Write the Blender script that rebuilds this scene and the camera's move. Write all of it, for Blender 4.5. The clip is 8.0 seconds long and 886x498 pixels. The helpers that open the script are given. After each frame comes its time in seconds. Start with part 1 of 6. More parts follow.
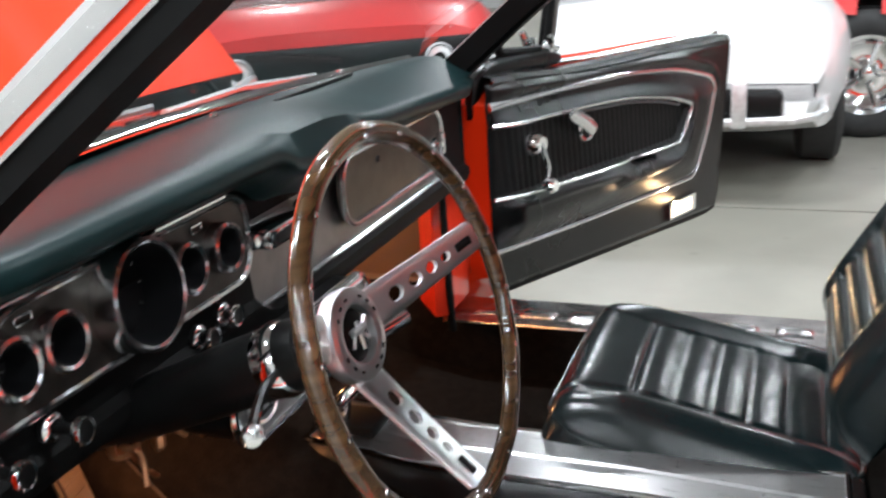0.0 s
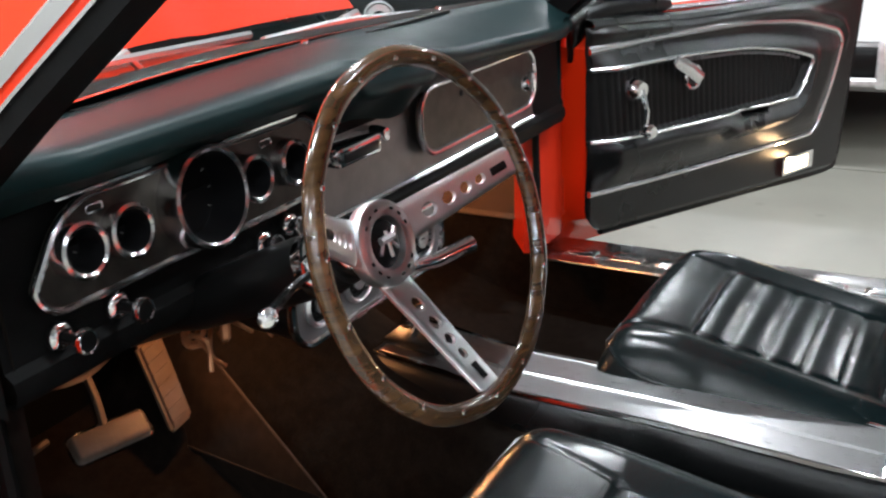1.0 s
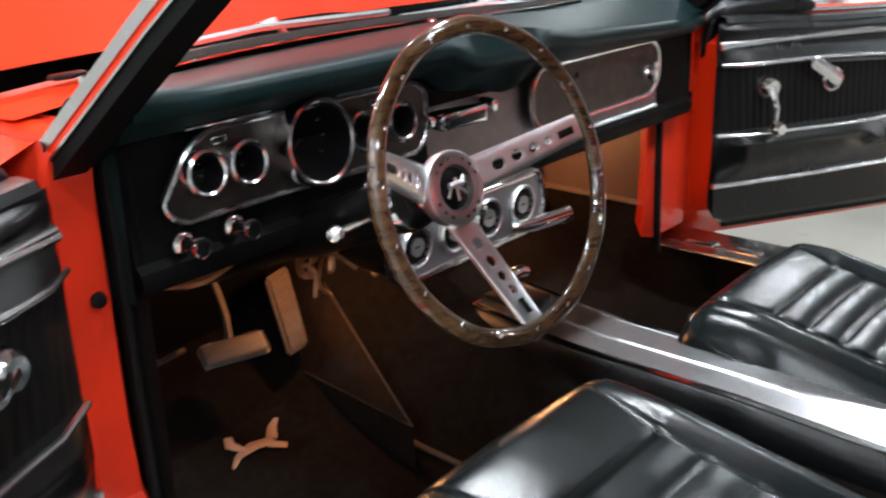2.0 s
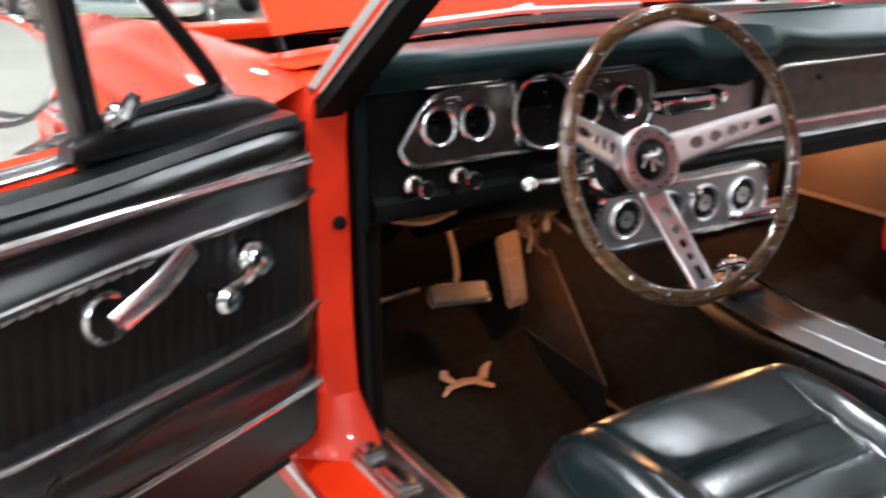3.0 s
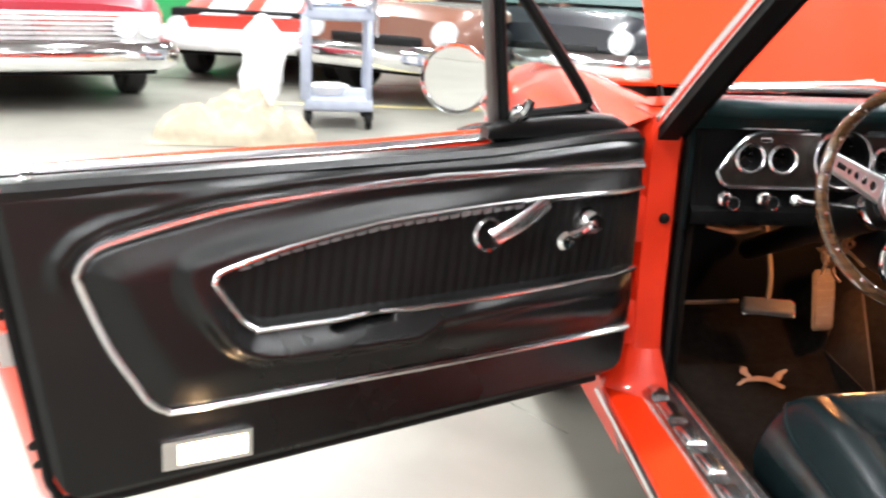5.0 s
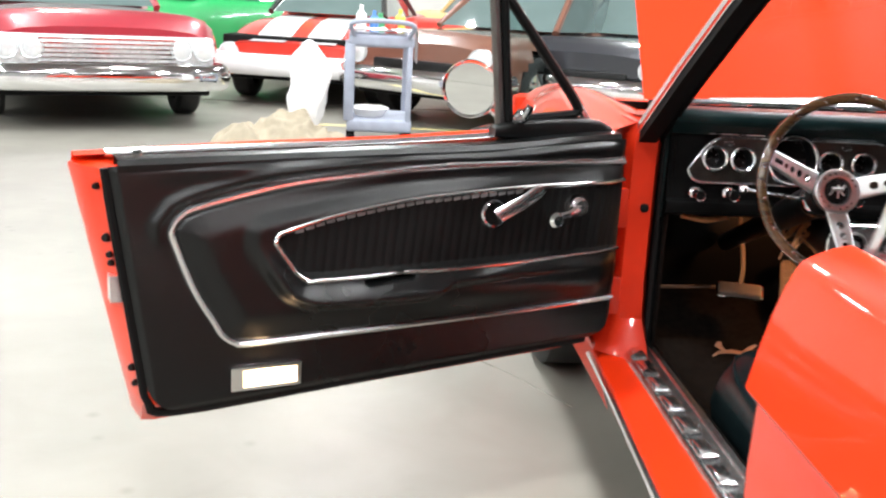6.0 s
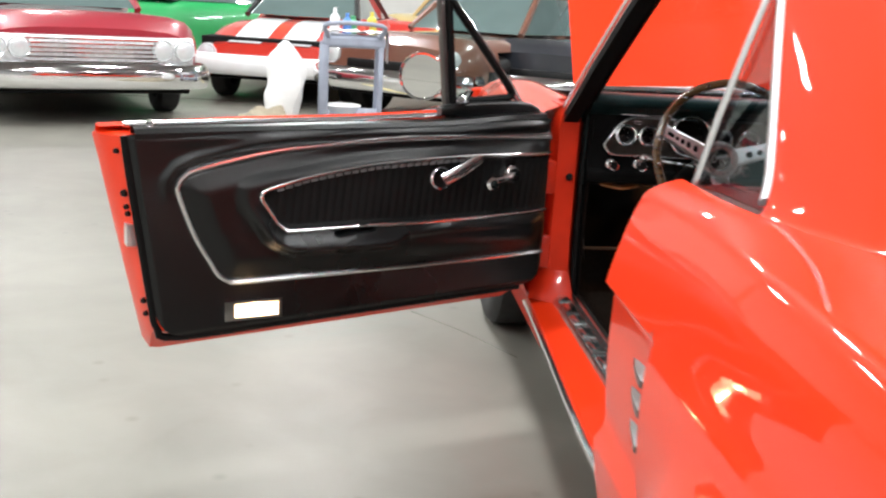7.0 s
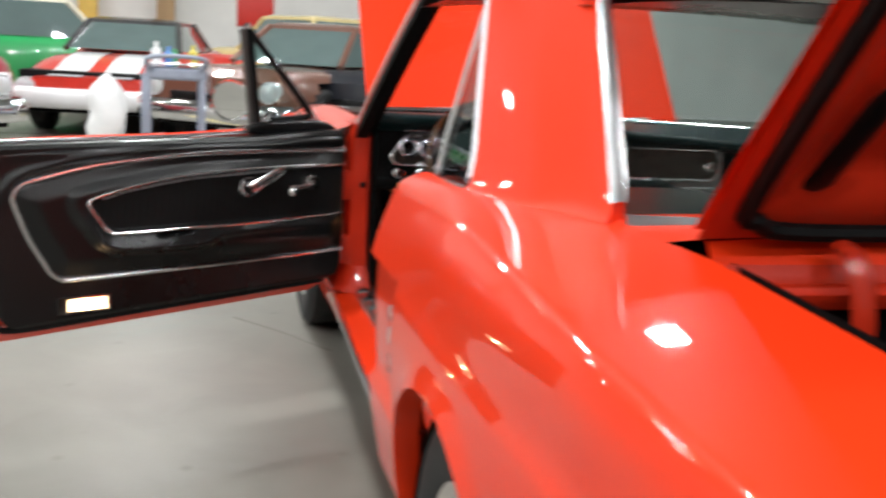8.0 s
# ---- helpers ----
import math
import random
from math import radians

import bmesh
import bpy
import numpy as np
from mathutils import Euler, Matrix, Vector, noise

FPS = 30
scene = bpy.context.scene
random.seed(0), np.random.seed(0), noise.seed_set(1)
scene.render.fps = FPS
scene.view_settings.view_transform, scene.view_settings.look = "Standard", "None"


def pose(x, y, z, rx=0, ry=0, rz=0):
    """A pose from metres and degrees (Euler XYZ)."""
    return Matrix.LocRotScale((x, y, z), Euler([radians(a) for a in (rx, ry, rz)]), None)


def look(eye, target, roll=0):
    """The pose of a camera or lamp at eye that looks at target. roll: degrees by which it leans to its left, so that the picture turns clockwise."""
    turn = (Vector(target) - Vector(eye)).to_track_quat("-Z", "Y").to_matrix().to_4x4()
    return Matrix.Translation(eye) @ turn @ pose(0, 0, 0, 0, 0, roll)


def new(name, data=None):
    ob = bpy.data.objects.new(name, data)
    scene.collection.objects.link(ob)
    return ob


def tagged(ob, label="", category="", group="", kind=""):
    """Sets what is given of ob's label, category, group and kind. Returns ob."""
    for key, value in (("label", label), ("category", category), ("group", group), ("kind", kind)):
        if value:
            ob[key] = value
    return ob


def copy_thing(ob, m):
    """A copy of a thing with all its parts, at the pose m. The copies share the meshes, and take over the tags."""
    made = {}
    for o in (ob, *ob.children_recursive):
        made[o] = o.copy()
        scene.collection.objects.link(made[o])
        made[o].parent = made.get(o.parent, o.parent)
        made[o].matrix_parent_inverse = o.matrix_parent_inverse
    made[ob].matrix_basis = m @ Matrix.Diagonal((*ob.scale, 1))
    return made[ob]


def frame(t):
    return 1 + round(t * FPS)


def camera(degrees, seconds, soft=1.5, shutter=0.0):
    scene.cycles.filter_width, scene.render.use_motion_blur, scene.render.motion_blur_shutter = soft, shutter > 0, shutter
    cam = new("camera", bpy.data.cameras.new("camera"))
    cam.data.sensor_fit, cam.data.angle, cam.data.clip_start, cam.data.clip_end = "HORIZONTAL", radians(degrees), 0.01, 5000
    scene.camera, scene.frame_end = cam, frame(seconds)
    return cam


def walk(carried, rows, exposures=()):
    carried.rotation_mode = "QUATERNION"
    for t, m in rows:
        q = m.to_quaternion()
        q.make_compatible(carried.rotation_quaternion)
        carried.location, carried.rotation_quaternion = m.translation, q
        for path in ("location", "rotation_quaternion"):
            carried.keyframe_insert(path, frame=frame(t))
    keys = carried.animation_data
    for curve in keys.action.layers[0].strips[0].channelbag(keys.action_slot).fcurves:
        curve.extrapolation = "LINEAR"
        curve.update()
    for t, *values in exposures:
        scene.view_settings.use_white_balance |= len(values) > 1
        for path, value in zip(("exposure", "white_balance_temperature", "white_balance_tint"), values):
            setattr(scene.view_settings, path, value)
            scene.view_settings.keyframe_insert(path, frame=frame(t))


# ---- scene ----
cam = camera(48.0, 8.0, soft=2.2, shutter=0.5)

PATH = [
    (0, (-1.128, -0.148, 1.145), (0.654, 0.521, 0.531), -3.5),
    (0.5, (-1.136, -0.211, 1.135), (0.557, 0.621, 0.471), -3.2),
    (1, (-1.15, -0.283, 1.131), (0.479, 0.65, 0.44), -2.8),
    (1.2, (-1.16, -0.315, 1.129), (0.439, 0.669, 0.443), -2.4),
    (2.3, (-1.217, -0.534, 1.116), (0.103, 0.808, 0.442), -1.4),
    (2.5, (-1.222, -0.57, 1.116), (0.021, 0.845, 0.443), -1.1),
    (3, (-1.231, -0.667, 1.109), (-0.245, 0.942, 0.448), -0.3),
    (3.5, (-1.255, -0.788, 1.107), (-0.554, 0.966, 0.451), 0.7),
    (4, (-1.285, -0.928, 1.107), (-0.793, 0.903, 0.469), 1.5),
    (4.5, (-1.293, -1.06, 1.114), (-0.969, 0.814, 0.497), 2.3),
    (5, (-1.277, -1.227, 1.125), (-1.068, 0.686, 0.581), 2.7),
    (5.2, (-1.276, -1.305, 1.122), (-1.136, 0.619, 0.594), 2.8),
    (6.5, (-1.253, -1.826, 1.134), (-1.118, 0.109, 0.648), 3.3),
    (7, (-1.242, -2.049, 1.131), (-1.063, -0.116, 0.648), 3.4),
    (7.5, (-1.232, -2.261, 1.129), (-0.971, -0.332, 0.673), 3.3),
    (8, (-1.21, -2.496, 1.137), (-0.71, -0.601, 0.735), 3.3),
]
walk(cam, [(t, look(eye, target, roll)) for t, eye, target, roll in PATH], [(0.0, 0.42, 6150, 8), (0.5, 0.3, 6150, 8), (1.2, 0.28, 6150, 8), (2.5, 0.42, 6100, 8), (3.0, 0.75, 6150, 9), (3.5, 0.95, 6300, 9), (5.0, 1.05, 6450, 10), (6.5, 0.3, 6500, 10), (7.0, 0.15, 6500, 10), (8.0, -0.2, 6500, 10)])

# ---------------------------------------------------------------- world and lamps
world = bpy.data.worlds.new("hall_world")
world.use_nodes = True
world.node_tree.nodes["Background"].inputs[0].default_value = (0.9, 0.95, 1.0, 1)
world.node_tree.nodes["Background"].inputs[1].default_value = 0.004
scene.world = world
EXPOSURE = 0.0
scene.view_settings.exposure = EXPOSURE
LAMP_W = 110.0
CEILING_Z = 5.2


# ---------------------------------------------------------------- helpers
def node_mat(name, color, rough=0.5, metal=0.0, var=0.0, scale=20.0, bump=0.0, bump_scale=200.0, coat=0.0, spec=0.5,
             color2=None, rough_var=0.0, stretch=(1, 1, 1)):
    m = bpy.data.materials.new(name)
    m.use_nodes = True
    nt = m.node_tree
    b = nt.nodes["Principled BSDF"]
    b.inputs["Roughness"].default_value = rough
    b.inputs["Metallic"].default_value = metal
    b.inputs["Specular IOR Level"].default_value = spec
    b.inputs["Coat Weight"].default_value = coat
    b.inputs["Coat Roughness"].default_value = 0.03
    c = (*color, 1)
    c2 = (*(color2 or [v * (1 - var) for v in color]), 1)
    tex = nt.nodes.new("ShaderNodeTexCoord")
    mp = nt.nodes.new("ShaderNodeMapping")
    mp.inputs["Scale"].default_value = stretch
    nt.links.new(tex.outputs["Object"], mp.inputs["Vector"])
    n1 = nt.nodes.new("ShaderNodeTexNoise")
    n1.inputs["Scale"].default_value = scale
    n1.inputs["Detail"].default_value = 6
    nt.links.new(mp.outputs["Vector"], n1.inputs["Vector"])
    if var or color2:
        ramp = nt.nodes.new("ShaderNodeValToRGB")
        ramp.color_ramp.elements[0].position, ramp.color_ramp.elements[0].color = 0.35, c2
        ramp.color_ramp.elements[1].position, ramp.color_ramp.elements[1].color = 0.65, c
        nt.links.new(n1.outputs["Fac"], ramp.inputs["Fac"])
        nt.links.new(ramp.outputs["Color"], b.inputs["Base Color"])
    else:
        b.inputs["Base Color"].default_value = c
    if rough_var:
        mr = nt.nodes.new("ShaderNodeMapRange")
        mr.inputs["To Min"].default_value, mr.inputs["To Max"].default_value = max(0.02, rough - rough_var), rough + rough_var
        n3 = nt.nodes.new("ShaderNodeTexNoise")
        n3.inputs["Scale"].default_value = scale * 0.37
        n3.inputs["Detail"].default_value = 4
        nt.links.new(mp.outputs["Vector"], n3.inputs["Vector"])
        nt.links.new(n3.outputs["Fac"], mr.inputs["Value"])
        nt.links.new(mr.outputs["Result"], b.inputs["Roughness"])
    if bump:
        n2 = nt.nodes.new("ShaderNodeTexNoise")
        n2.inputs["Scale"].default_value = bump_scale
        n2.inputs["Detail"].default_value = 3
        nt.links.new(mp.outputs["Vector"], n2.inputs["Vector"])
        bp = nt.nodes.new("ShaderNodeBump")
        bp.inputs["Strength"].default_value = bump
        bp.inputs["Distance"].default_value = 0.002
        nt.links.new(n2.outputs["Fac"], bp.inputs["Height"])
        nt.links.new(bp.outputs["Normal"], b.inputs["Normal"])
    return m


def glow_mat(name, color, strength):
    m = node_mat(name, (0.8, 0.8, 0.8), 0.4)
    b = m.node_tree.nodes["Principled BSDF"]
    b.inputs["Emission Color"].default_value = (*color, 1)
    b.inputs["Emission Strength"].default_value = strength
    return m


def glass_mat(name, tint=(0.95, 0.98, 0.97), rough=0.0, gloss=0.12):
    m = bpy.data.materials.new(name)
    m.use_nodes = True
    nt = m.node_tree
    nt.nodes.remove(nt.nodes["Principled BSDF"])
    tr = nt.nodes.new("ShaderNodeBsdfTransparent")
    tr.inputs[0].default_value = (*tint, 1)
    gl = nt.nodes.new("ShaderNodeBsdfGlossy")
    gl.inputs["Roughness"].default_value = rough
    lw = nt.nodes.new("ShaderNodeFresnel")
    lw.inputs["IOR"].default_value = 1.45
    mx = nt.nodes.new("ShaderNodeMixShader")
    nt.links.new(lw.outputs[0], mx.inputs[0])
    nt.links.new(tr.outputs[0], mx.inputs[1])
    nt.links.new(gl.outputs[0], mx.inputs[2])
    nt.links.new(mx.outputs[0], nt.nodes["Material Output"].inputs["Surface"])
    return m


def part(name, bm, material, parent=None, label="", smooth=True, angle=40):
    me = bpy.data.meshes.new(name)
    bm.normal_update()
    if smooth:
        for f in bm.faces:
            f.smooth = True
        lim = radians(angle)
        for e in bm.edges:
            if len(e.link_faces) == 2 and e.calc_face_angle(0) > lim:
                e.smooth = False
    bm.to_mesh(me)
    bm.free()
    for mm in (material if isinstance(material, (list, tuple)) else [material]):
        me.materials.append(mm)
    ob = new(name, me)
    ob.parent = parent
    if label:
        tagged(ob, label)
    return ob


def thing(name, label, category, m=None, group="", kind=""):
    ob = new(name)
    ob.empty_display_size = 0.1
    if m is not None:
        ob.matrix_basis = m
    return tagged(ob, label, category, group, kind)


def add_faces(bm, verts, faces):
    vs = [bm.verts.new(v) for v in verts]
    for f in faces:
        try:
            bm.faces.new([vs[i] for i in f])
        except ValueError:
            pass
    return vs


def box(bm, lo, hi, m=None, bevel=0.0, seg=2):
    t = bmesh.new()
    bmesh.ops.create_cube(t, size=1)
    for v in t.verts:
        v.co = Vector([lo[i] + (hi[i] - lo[i]) * (v.co[i] + 0.5) for i in range(3)])
    if bevel:
        bmesh.ops.bevel(t, geom=t.edges[:], offset=bevel, segments=seg, affect="EDGES", profile=0.5)
    join(bm, t, m)
    return bm


def join(bm, t, m=None):
    if m is not None:
        t.transform(m)
    t.verts.index_update()
    vs = [bm.verts.new(v.co) for v in t.verts]
    for f in t.faces:
        try:
            nf = bm.faces.new([vs[v.index] for v in f.verts])
            nf.material_index = f.material_index
        except ValueError:
            pass
    t.free()


def loft(bm, rings, closed=True, caps=True, loop=False):
    """Skins rings of equal length; closed: each ring is a loop; loop: the last ring meets the first."""
    vr = [[bm.verts.new(p) for p in r] for r in rings]
    n = len(rings[0])
    pairs = list(zip(vr[:-1], vr[1:])) + ([(vr[-1], vr[0])] if loop else [])
    for a, b in pairs:
        for i in range(n if closed else n - 1):
            j = (i + 1) % n
            try:
                bm.faces.new((a[i], a[j], b[j], b[i]))
            except ValueError:
                pass
    if caps and closed and not loop:
        for r in (vr[0], vr[-1]):
            try:
                bm.faces.new(r)
            except ValueError:
                pass
    return vr


def smooth_path(pts, k=4, closed=False):
    """Catmull-Rom points through pts."""
    P = [Vector(p) for p in pts]
    n = len(P)
    out = []
    for i in range(n if closed else n - 1):
        p0 = P[(i - 1) % n] if closed or i > 0 else P[0] * 2 - P[1]
        p1, p2 = P[i], P[(i + 1) % n]
        p3 = P[(i + 2) % n] if closed or i + 2 < n else p2 * 2 - p1
        for s in range(k):
            t = s / k
            out.append(0.5 * ((2 * p1) + (p2 - p0) * t + (2 * p0 - 5 * p1 + 4 * p2 - p3) * t * t + (3 * p1 - p0 - 3 * p2 + p3) * t ** 3))
    if not closed:
        out.append(P[-1])
    return out


def tube(bm, pts, r, closed=False, n=8, flat=1.0, up=None):
    """A tube along pts; r a number or one for each point; flat squeezes it along the second axis."""
    P = [Vector(p) for p in pts]
    m = len(P)
    rr = r if isinstance(r, (list, tuple)) else [r] * m
    rings, ref = [], None
    for i in range(m):
        a = P[i - 1] if (i > 0 or closed) else P[i]
        b = P[(i + 1) % m] if (i < m - 1 or closed) else P[i]
        d = (b - a).normalized()
        if up is not None:
            x = d.cross(Vector(up))
            x = x.normalized() if x.length > 1e-5 else d.orthogonal().normalized()
        elif ref is None:
            x = d.orthogonal().normalized()
        else:
            x = (ref - d * ref.dot(d)).normalized()
        ref = x
        y = d.cross(x)
        rings.append([P[i] + rr[i] * (math.cos(2 * math.pi * k / n) * x + flat * math.sin(2 * math.pi * k / n) * y) for k in range(n)])
    loft(bm, rings, True, not closed, closed)
    return bm


def lathe(bm, profile, centre, axis, n=24):
    """Turns profile, (radius, height) pairs, round an axis through centre."""
    c, a = Vector(centre), Vector(axis).normalized()
    x = a.orthogonal().normalized()
    y = a.cross(x)
    rings = []
    for k in range(n):
        q = 2 * math.pi * k / n
        d = math.cos(q) * x + math.sin(q) * y
        rings.append([c + d * max(r, 1e-5) + a * h for r, h in profile])
    loft(bm, rings, False, False, True)
    bmesh.ops.remove_doubles(bm, verts=bm.verts[:], dist=2e-5)
    return bm


def sheet(bm, f, nu, nv):
    vs = [[bm.verts.new(f(i / nu, j / nv)) for j in range(nv + 1)] for i in range(nu + 1)]
    for i in range(nu):
        for j in range(nv):
            bm.faces.new((vs[i][j], vs[i + 1][j], vs[i + 1][j + 1], vs[i][j + 1]))
    return vs


def sstep(a, b, x):
    t = min(1.0, max(0.0, (x - a) / (b - a)))
    return t * t * (3 - 2 * t)


def lerp_table(tab, x):
    if x <= tab[0][0]:
        return tab[0][1]
    for (x0, y0), (x1, y1) in zip(tab, tab[1:]):
        if x <= x1:
            return y0 + (y1 - y0) * (x - x0) / (x1 - x0)
    return tab[-1][1]


def inside_depth(poly, p):
    """Signed distance to a polygon, positive inside."""
    best, ins = 1e9, False
    n = len(poly)
    for i in range(n):
        ax, ay = poly[i]
        bx, by = poly[(i + 1) % n]
        dx, dy = bx - ax, by - ay
        t = max(0, min(1, ((p[0] - ax) * dx + (p[1] - ay) * dy) / (dx * dx + dy * dy + 1e-12)))
        d = math.hypot(p[0] - ax - t * dx, p[1] - ay - t * dy)
        best = min(best, d)
        if (ay > p[1]) != (by > p[1]) and p[0] < (bx - ax) * (p[1] - ay) / (by - ay) + ax:
            ins = not ins
    return best if ins else -best


# ---------------------------------------------------------------- materials
PAINT = node_mat("orange_red_paint", (0.77, 0.034, 0.004), 0.45, coat=0.75, var=0.05, scale=3.0, spec=0.12, bump=0.012, bump_scale=30)
# darker, less glossy red than PAINT, for jambs, hinges and inner panels
PAINT_DARK = node_mat("darker_red_paint", (0.54, 0.026, 0.007), 0.42, coat=0.6, spec=0.2, var=0.12, scale=14.0, bump=0.06, bump_scale=60)
CHROME = node_mat("chrome", (0.93, 0.93, 0.94), 0.08, 1.0, rough_var=0.04, scale=40)
STEEL = node_mat("brushed_steel", (0.86, 0.87, 0.88), 0.31, 1.0, rough_var=0.06, scale=60, stretch=(1, 1, 8))
ALLOY = node_mat("brushed_aluminium", (0.5, 0.5, 0.5), 0.30, 1.0, rough_var=0.08, scale=80, bump=0.05, bump_scale=150, stretch=(20, 1, 1))
SCUFF = node_mat("scuffed_aluminium", (0.85, 0.83, 0.82), 0.26, 1.0, var=0.2, scale=30, bump=0.25, bump_scale=60)
VINYL = node_mat("black_vinyl", (0.0040, 0.0043, 0.0045), 0.28, spec=0.37, var=0.25, scale=9, bump=0.14, bump_scale=900, rough_var=0.06)
VINYL_SOFT = node_mat("black_seat_vinyl", (0.005, 0.010, 0.011), 0.225, var=0.25, scale=7, bump=0.10, bump_scale=700, rough_var=0.05, spec=0.6)
PAD = node_mat("dash_pad_vinyl", (0.007, 0.020, 0.021), 0.36, spec=0.15, var=0.3, scale=6, bump=0.10, bump_scale=900, rough_var=0.02)
PLEAT = node_mat("black_pleated_cloth", (0.004, 0.004, 0.004), 0.55, spec=0.18, var=0.3, scale=30, bump=0.15, bump_scale=600)
RUBBER = node_mat("black_rubber", (0.005, 0.005, 0.005), 0.5, spec=0.10, var=0.3, scale=30, bump=0.1, bump_scale=300)
PLASTIC = node_mat("black_plastic", (0.004, 0.004, 0.004), 0.35, spec=0.2, var=0.2, scale=20)
CARPET = node_mat("black_carpet", (0.0135, 0.0098, 0.0075), 0.95, var=0.5, scale=60, bump=0.9, bump_scale=700, spec=0.1)
CLUSTER = node_mat("grained_dash_panel", (0.074, 0.066, 0.058), 0.36, 0.85, var=0.3, scale=40, bump=0.12, bump_scale=700)
DASHGREY = node_mat("grey_metal_dash", (0.23, 0.22, 0.215), 0.34, 0.9, var=0.15, scale=40, bump=0.1, bump_scale=800)
SATIN = node_mat("satin_bright_trim", (0.82, 0.82, 0.83), 0.36, 1.0, rough_var=0.05, scale=50)
BEZEL = node_mat("bezel_chrome", (0.62, 0.62, 0.63), 0.16, 1.0, rough_var=0.05, scale=60)
KICK = node_mat("brown_kick_board", (0.075, 0.048, 0.036), 0.5, var=0.2, scale=12, bump=0.1, bump_scale=300)
MATTE = node_mat("matt_black_trim", (0.004, 0.004, 0.004), 0.5, spec=0.06, var=0.3, scale=20, bump=0.1, bump_scale=400)
TRIM = node_mat("bright_trim", (0.80, 0.80, 0.81), 0.22, 1.0, rough_var=0.06, scale=50)
WOOD = node_mat("walnut_rim", (0.085, 0.046, 0.020), 0.16, coat=1.0, color2=(0.040, 0.021, 0.010), scale=26, stretch=(1, 1, 5))
DIAL = node_mat("dark_dial", (0.004, 0.004, 0.0045), 0.4, spec=0.3, var=0.3, scale=60)
MARK = node_mat("dial_marking", (0.24, 0.24, 0.23), 0.5, var=0.1, scale=80)
REDMARK = node_mat("red_needle", (0.035, 0.012, 0.008), 0.5, var=0.1, scale=80)
BARE = node_mat("copper_wire", (0.45, 0.2, 0.09), 0.45, 0.6, var=0.3, scale=80)
YELLOW = node_mat("yellow_tape", (0.75, 0.45, 0.02), 0.5, var=0.15, scale=60)
ORANGE = node_mat("orange_tape", (0.8, 0.12, 0.02), 0.5, var=0.15, scale=60)
PANEL = node_mat("brown_carpet", (0.019, 0.0125, 0.009), 0.95, var=0.4, scale=60, bump=0.8, bump_scale=700, spec=0.1)
BINDING = node_mat("tan_binding", (0.034, 0.022, 0.015), 0.7, var=0.3, scale=80, bump=0.3, bump_scale=500)
DARKSTEEL = node_mat("dull_steel", (0.16, 0.15, 0.145), 0.38, 1.0, rough_var=0.05, scale=40)
FACE = node_mat("satin_face_plate", (0.36, 0.36, 0.365), 0.42, 1.0, rough_var=0.06, scale=50, bump=0.05, bump_scale=300)
PEDAL = node_mat("pedal_rubber", (0.10, 0.072, 0.054), 0.6, var=0.2, scale=60, bump=0.2, bump_scale=200)
GLASS = glass_mat("clear_glass")
SMOKE = glass_mat("quarter_glass", (0.42, 0.47, 0.50), gloss=0.30)
TINT = glass_mat("tinted_glass", (0.62, 0.72, 0.70))
MIRROR = node_mat("mirror_glass", (0.92, 0.92, 0.92), 0.02, 1.0)
LENS = glow_mat("courtesy_lens", (1.0, 0.68, 0.36), 2.6)
BULB = glow_mat("courtesy_bulb", (1.0, 0.62, 0.28), 8.0)
AMBER = node_mat("amber_lens", (0.85, 0.25, 0.02), 0.25, coat=0.6)
TYRE = node_mat("tyre_rubber", (0.018, 0.018, 0.018), 0.7, var=0.3, scale=30, bump=0.2, bump_scale=120)
CONCRETE = node_mat("polished_concrete", (0.245, 0.236, 0.202), 0.40, color2=(0.190, 0.182, 0.154), scale=0.9, bump=0.04, bump_scale=40, rough_var=0.12)


def second_scale(m, scale, amount, spots=0.0, spot_scale=14.0):
    """Multiplies a material's colour by a wider stain pattern and a scatter of small dark specks."""
    nt = m.node_tree
    b = nt.nodes["Principled BSDF"]
    link = b.inputs["Base Color"].links[0]
    src = link.from_socket
    tex = nt.nodes.new("ShaderNodeTexCoord")
    n = nt.nodes.new("ShaderNodeTexNoise")
    n.inputs["Scale"].default_value, n.inputs["Detail"].default_value, n.inputs["Distortion"].default_value = scale, 7, 0.6
    nt.links.new(tex.outputs["Object"], n.inputs["Vector"])
    mr = nt.nodes.new("ShaderNodeMapRange")
    mr.inputs["From Min"].default_value, mr.inputs["From Max"].default_value = 0.3, 0.7
    mr.inputs["To Min"].default_value, mr.inputs["To Max"].default_value = 1.0 - amount, 1.0
    nt.links.new(n.outputs["Fac"], mr.inputs["Value"])
    fac = mr.outputs["Result"]
    if spots:
        v = nt.nodes.new("ShaderNodeTexVoronoi")
        v.inputs["Scale"].default_value = spot_scale
        nt.links.new(tex.outputs["Object"], v.inputs["Vector"])
        m2 = nt.nodes.new("ShaderNodeMapRange")
        m2.inputs["From Min"].default_value, m2.inputs["From Max"].default_value = 0.03, 0.12
        m2.inputs["To Min"].default_value, m2.inputs["To Max"].default_value = 1.0 - spots, 1.0
        nt.links.new(v.outputs["Distance"], m2.inputs["Value"])
        mu = nt.nodes.new("ShaderNodeMath")
        mu.operation = "MULTIPLY"
        nt.links.new(fac, mu.inputs[0])
        nt.links.new(m2.outputs["Result"], mu.inputs[1])
        fac = mu.outputs[0]
    mx = nt.nodes.new("ShaderNodeMix")
    mx.data_type, mx.blend_type = "RGBA", "MULTIPLY"
    mx.inputs[0].default_value = 1.0
    nt.links.new(src, mx.inputs[6])
    nt.links.new(fac, mx.inputs[7])
    nt.links.new(mx.outputs[2], b.inputs["Base Color"])


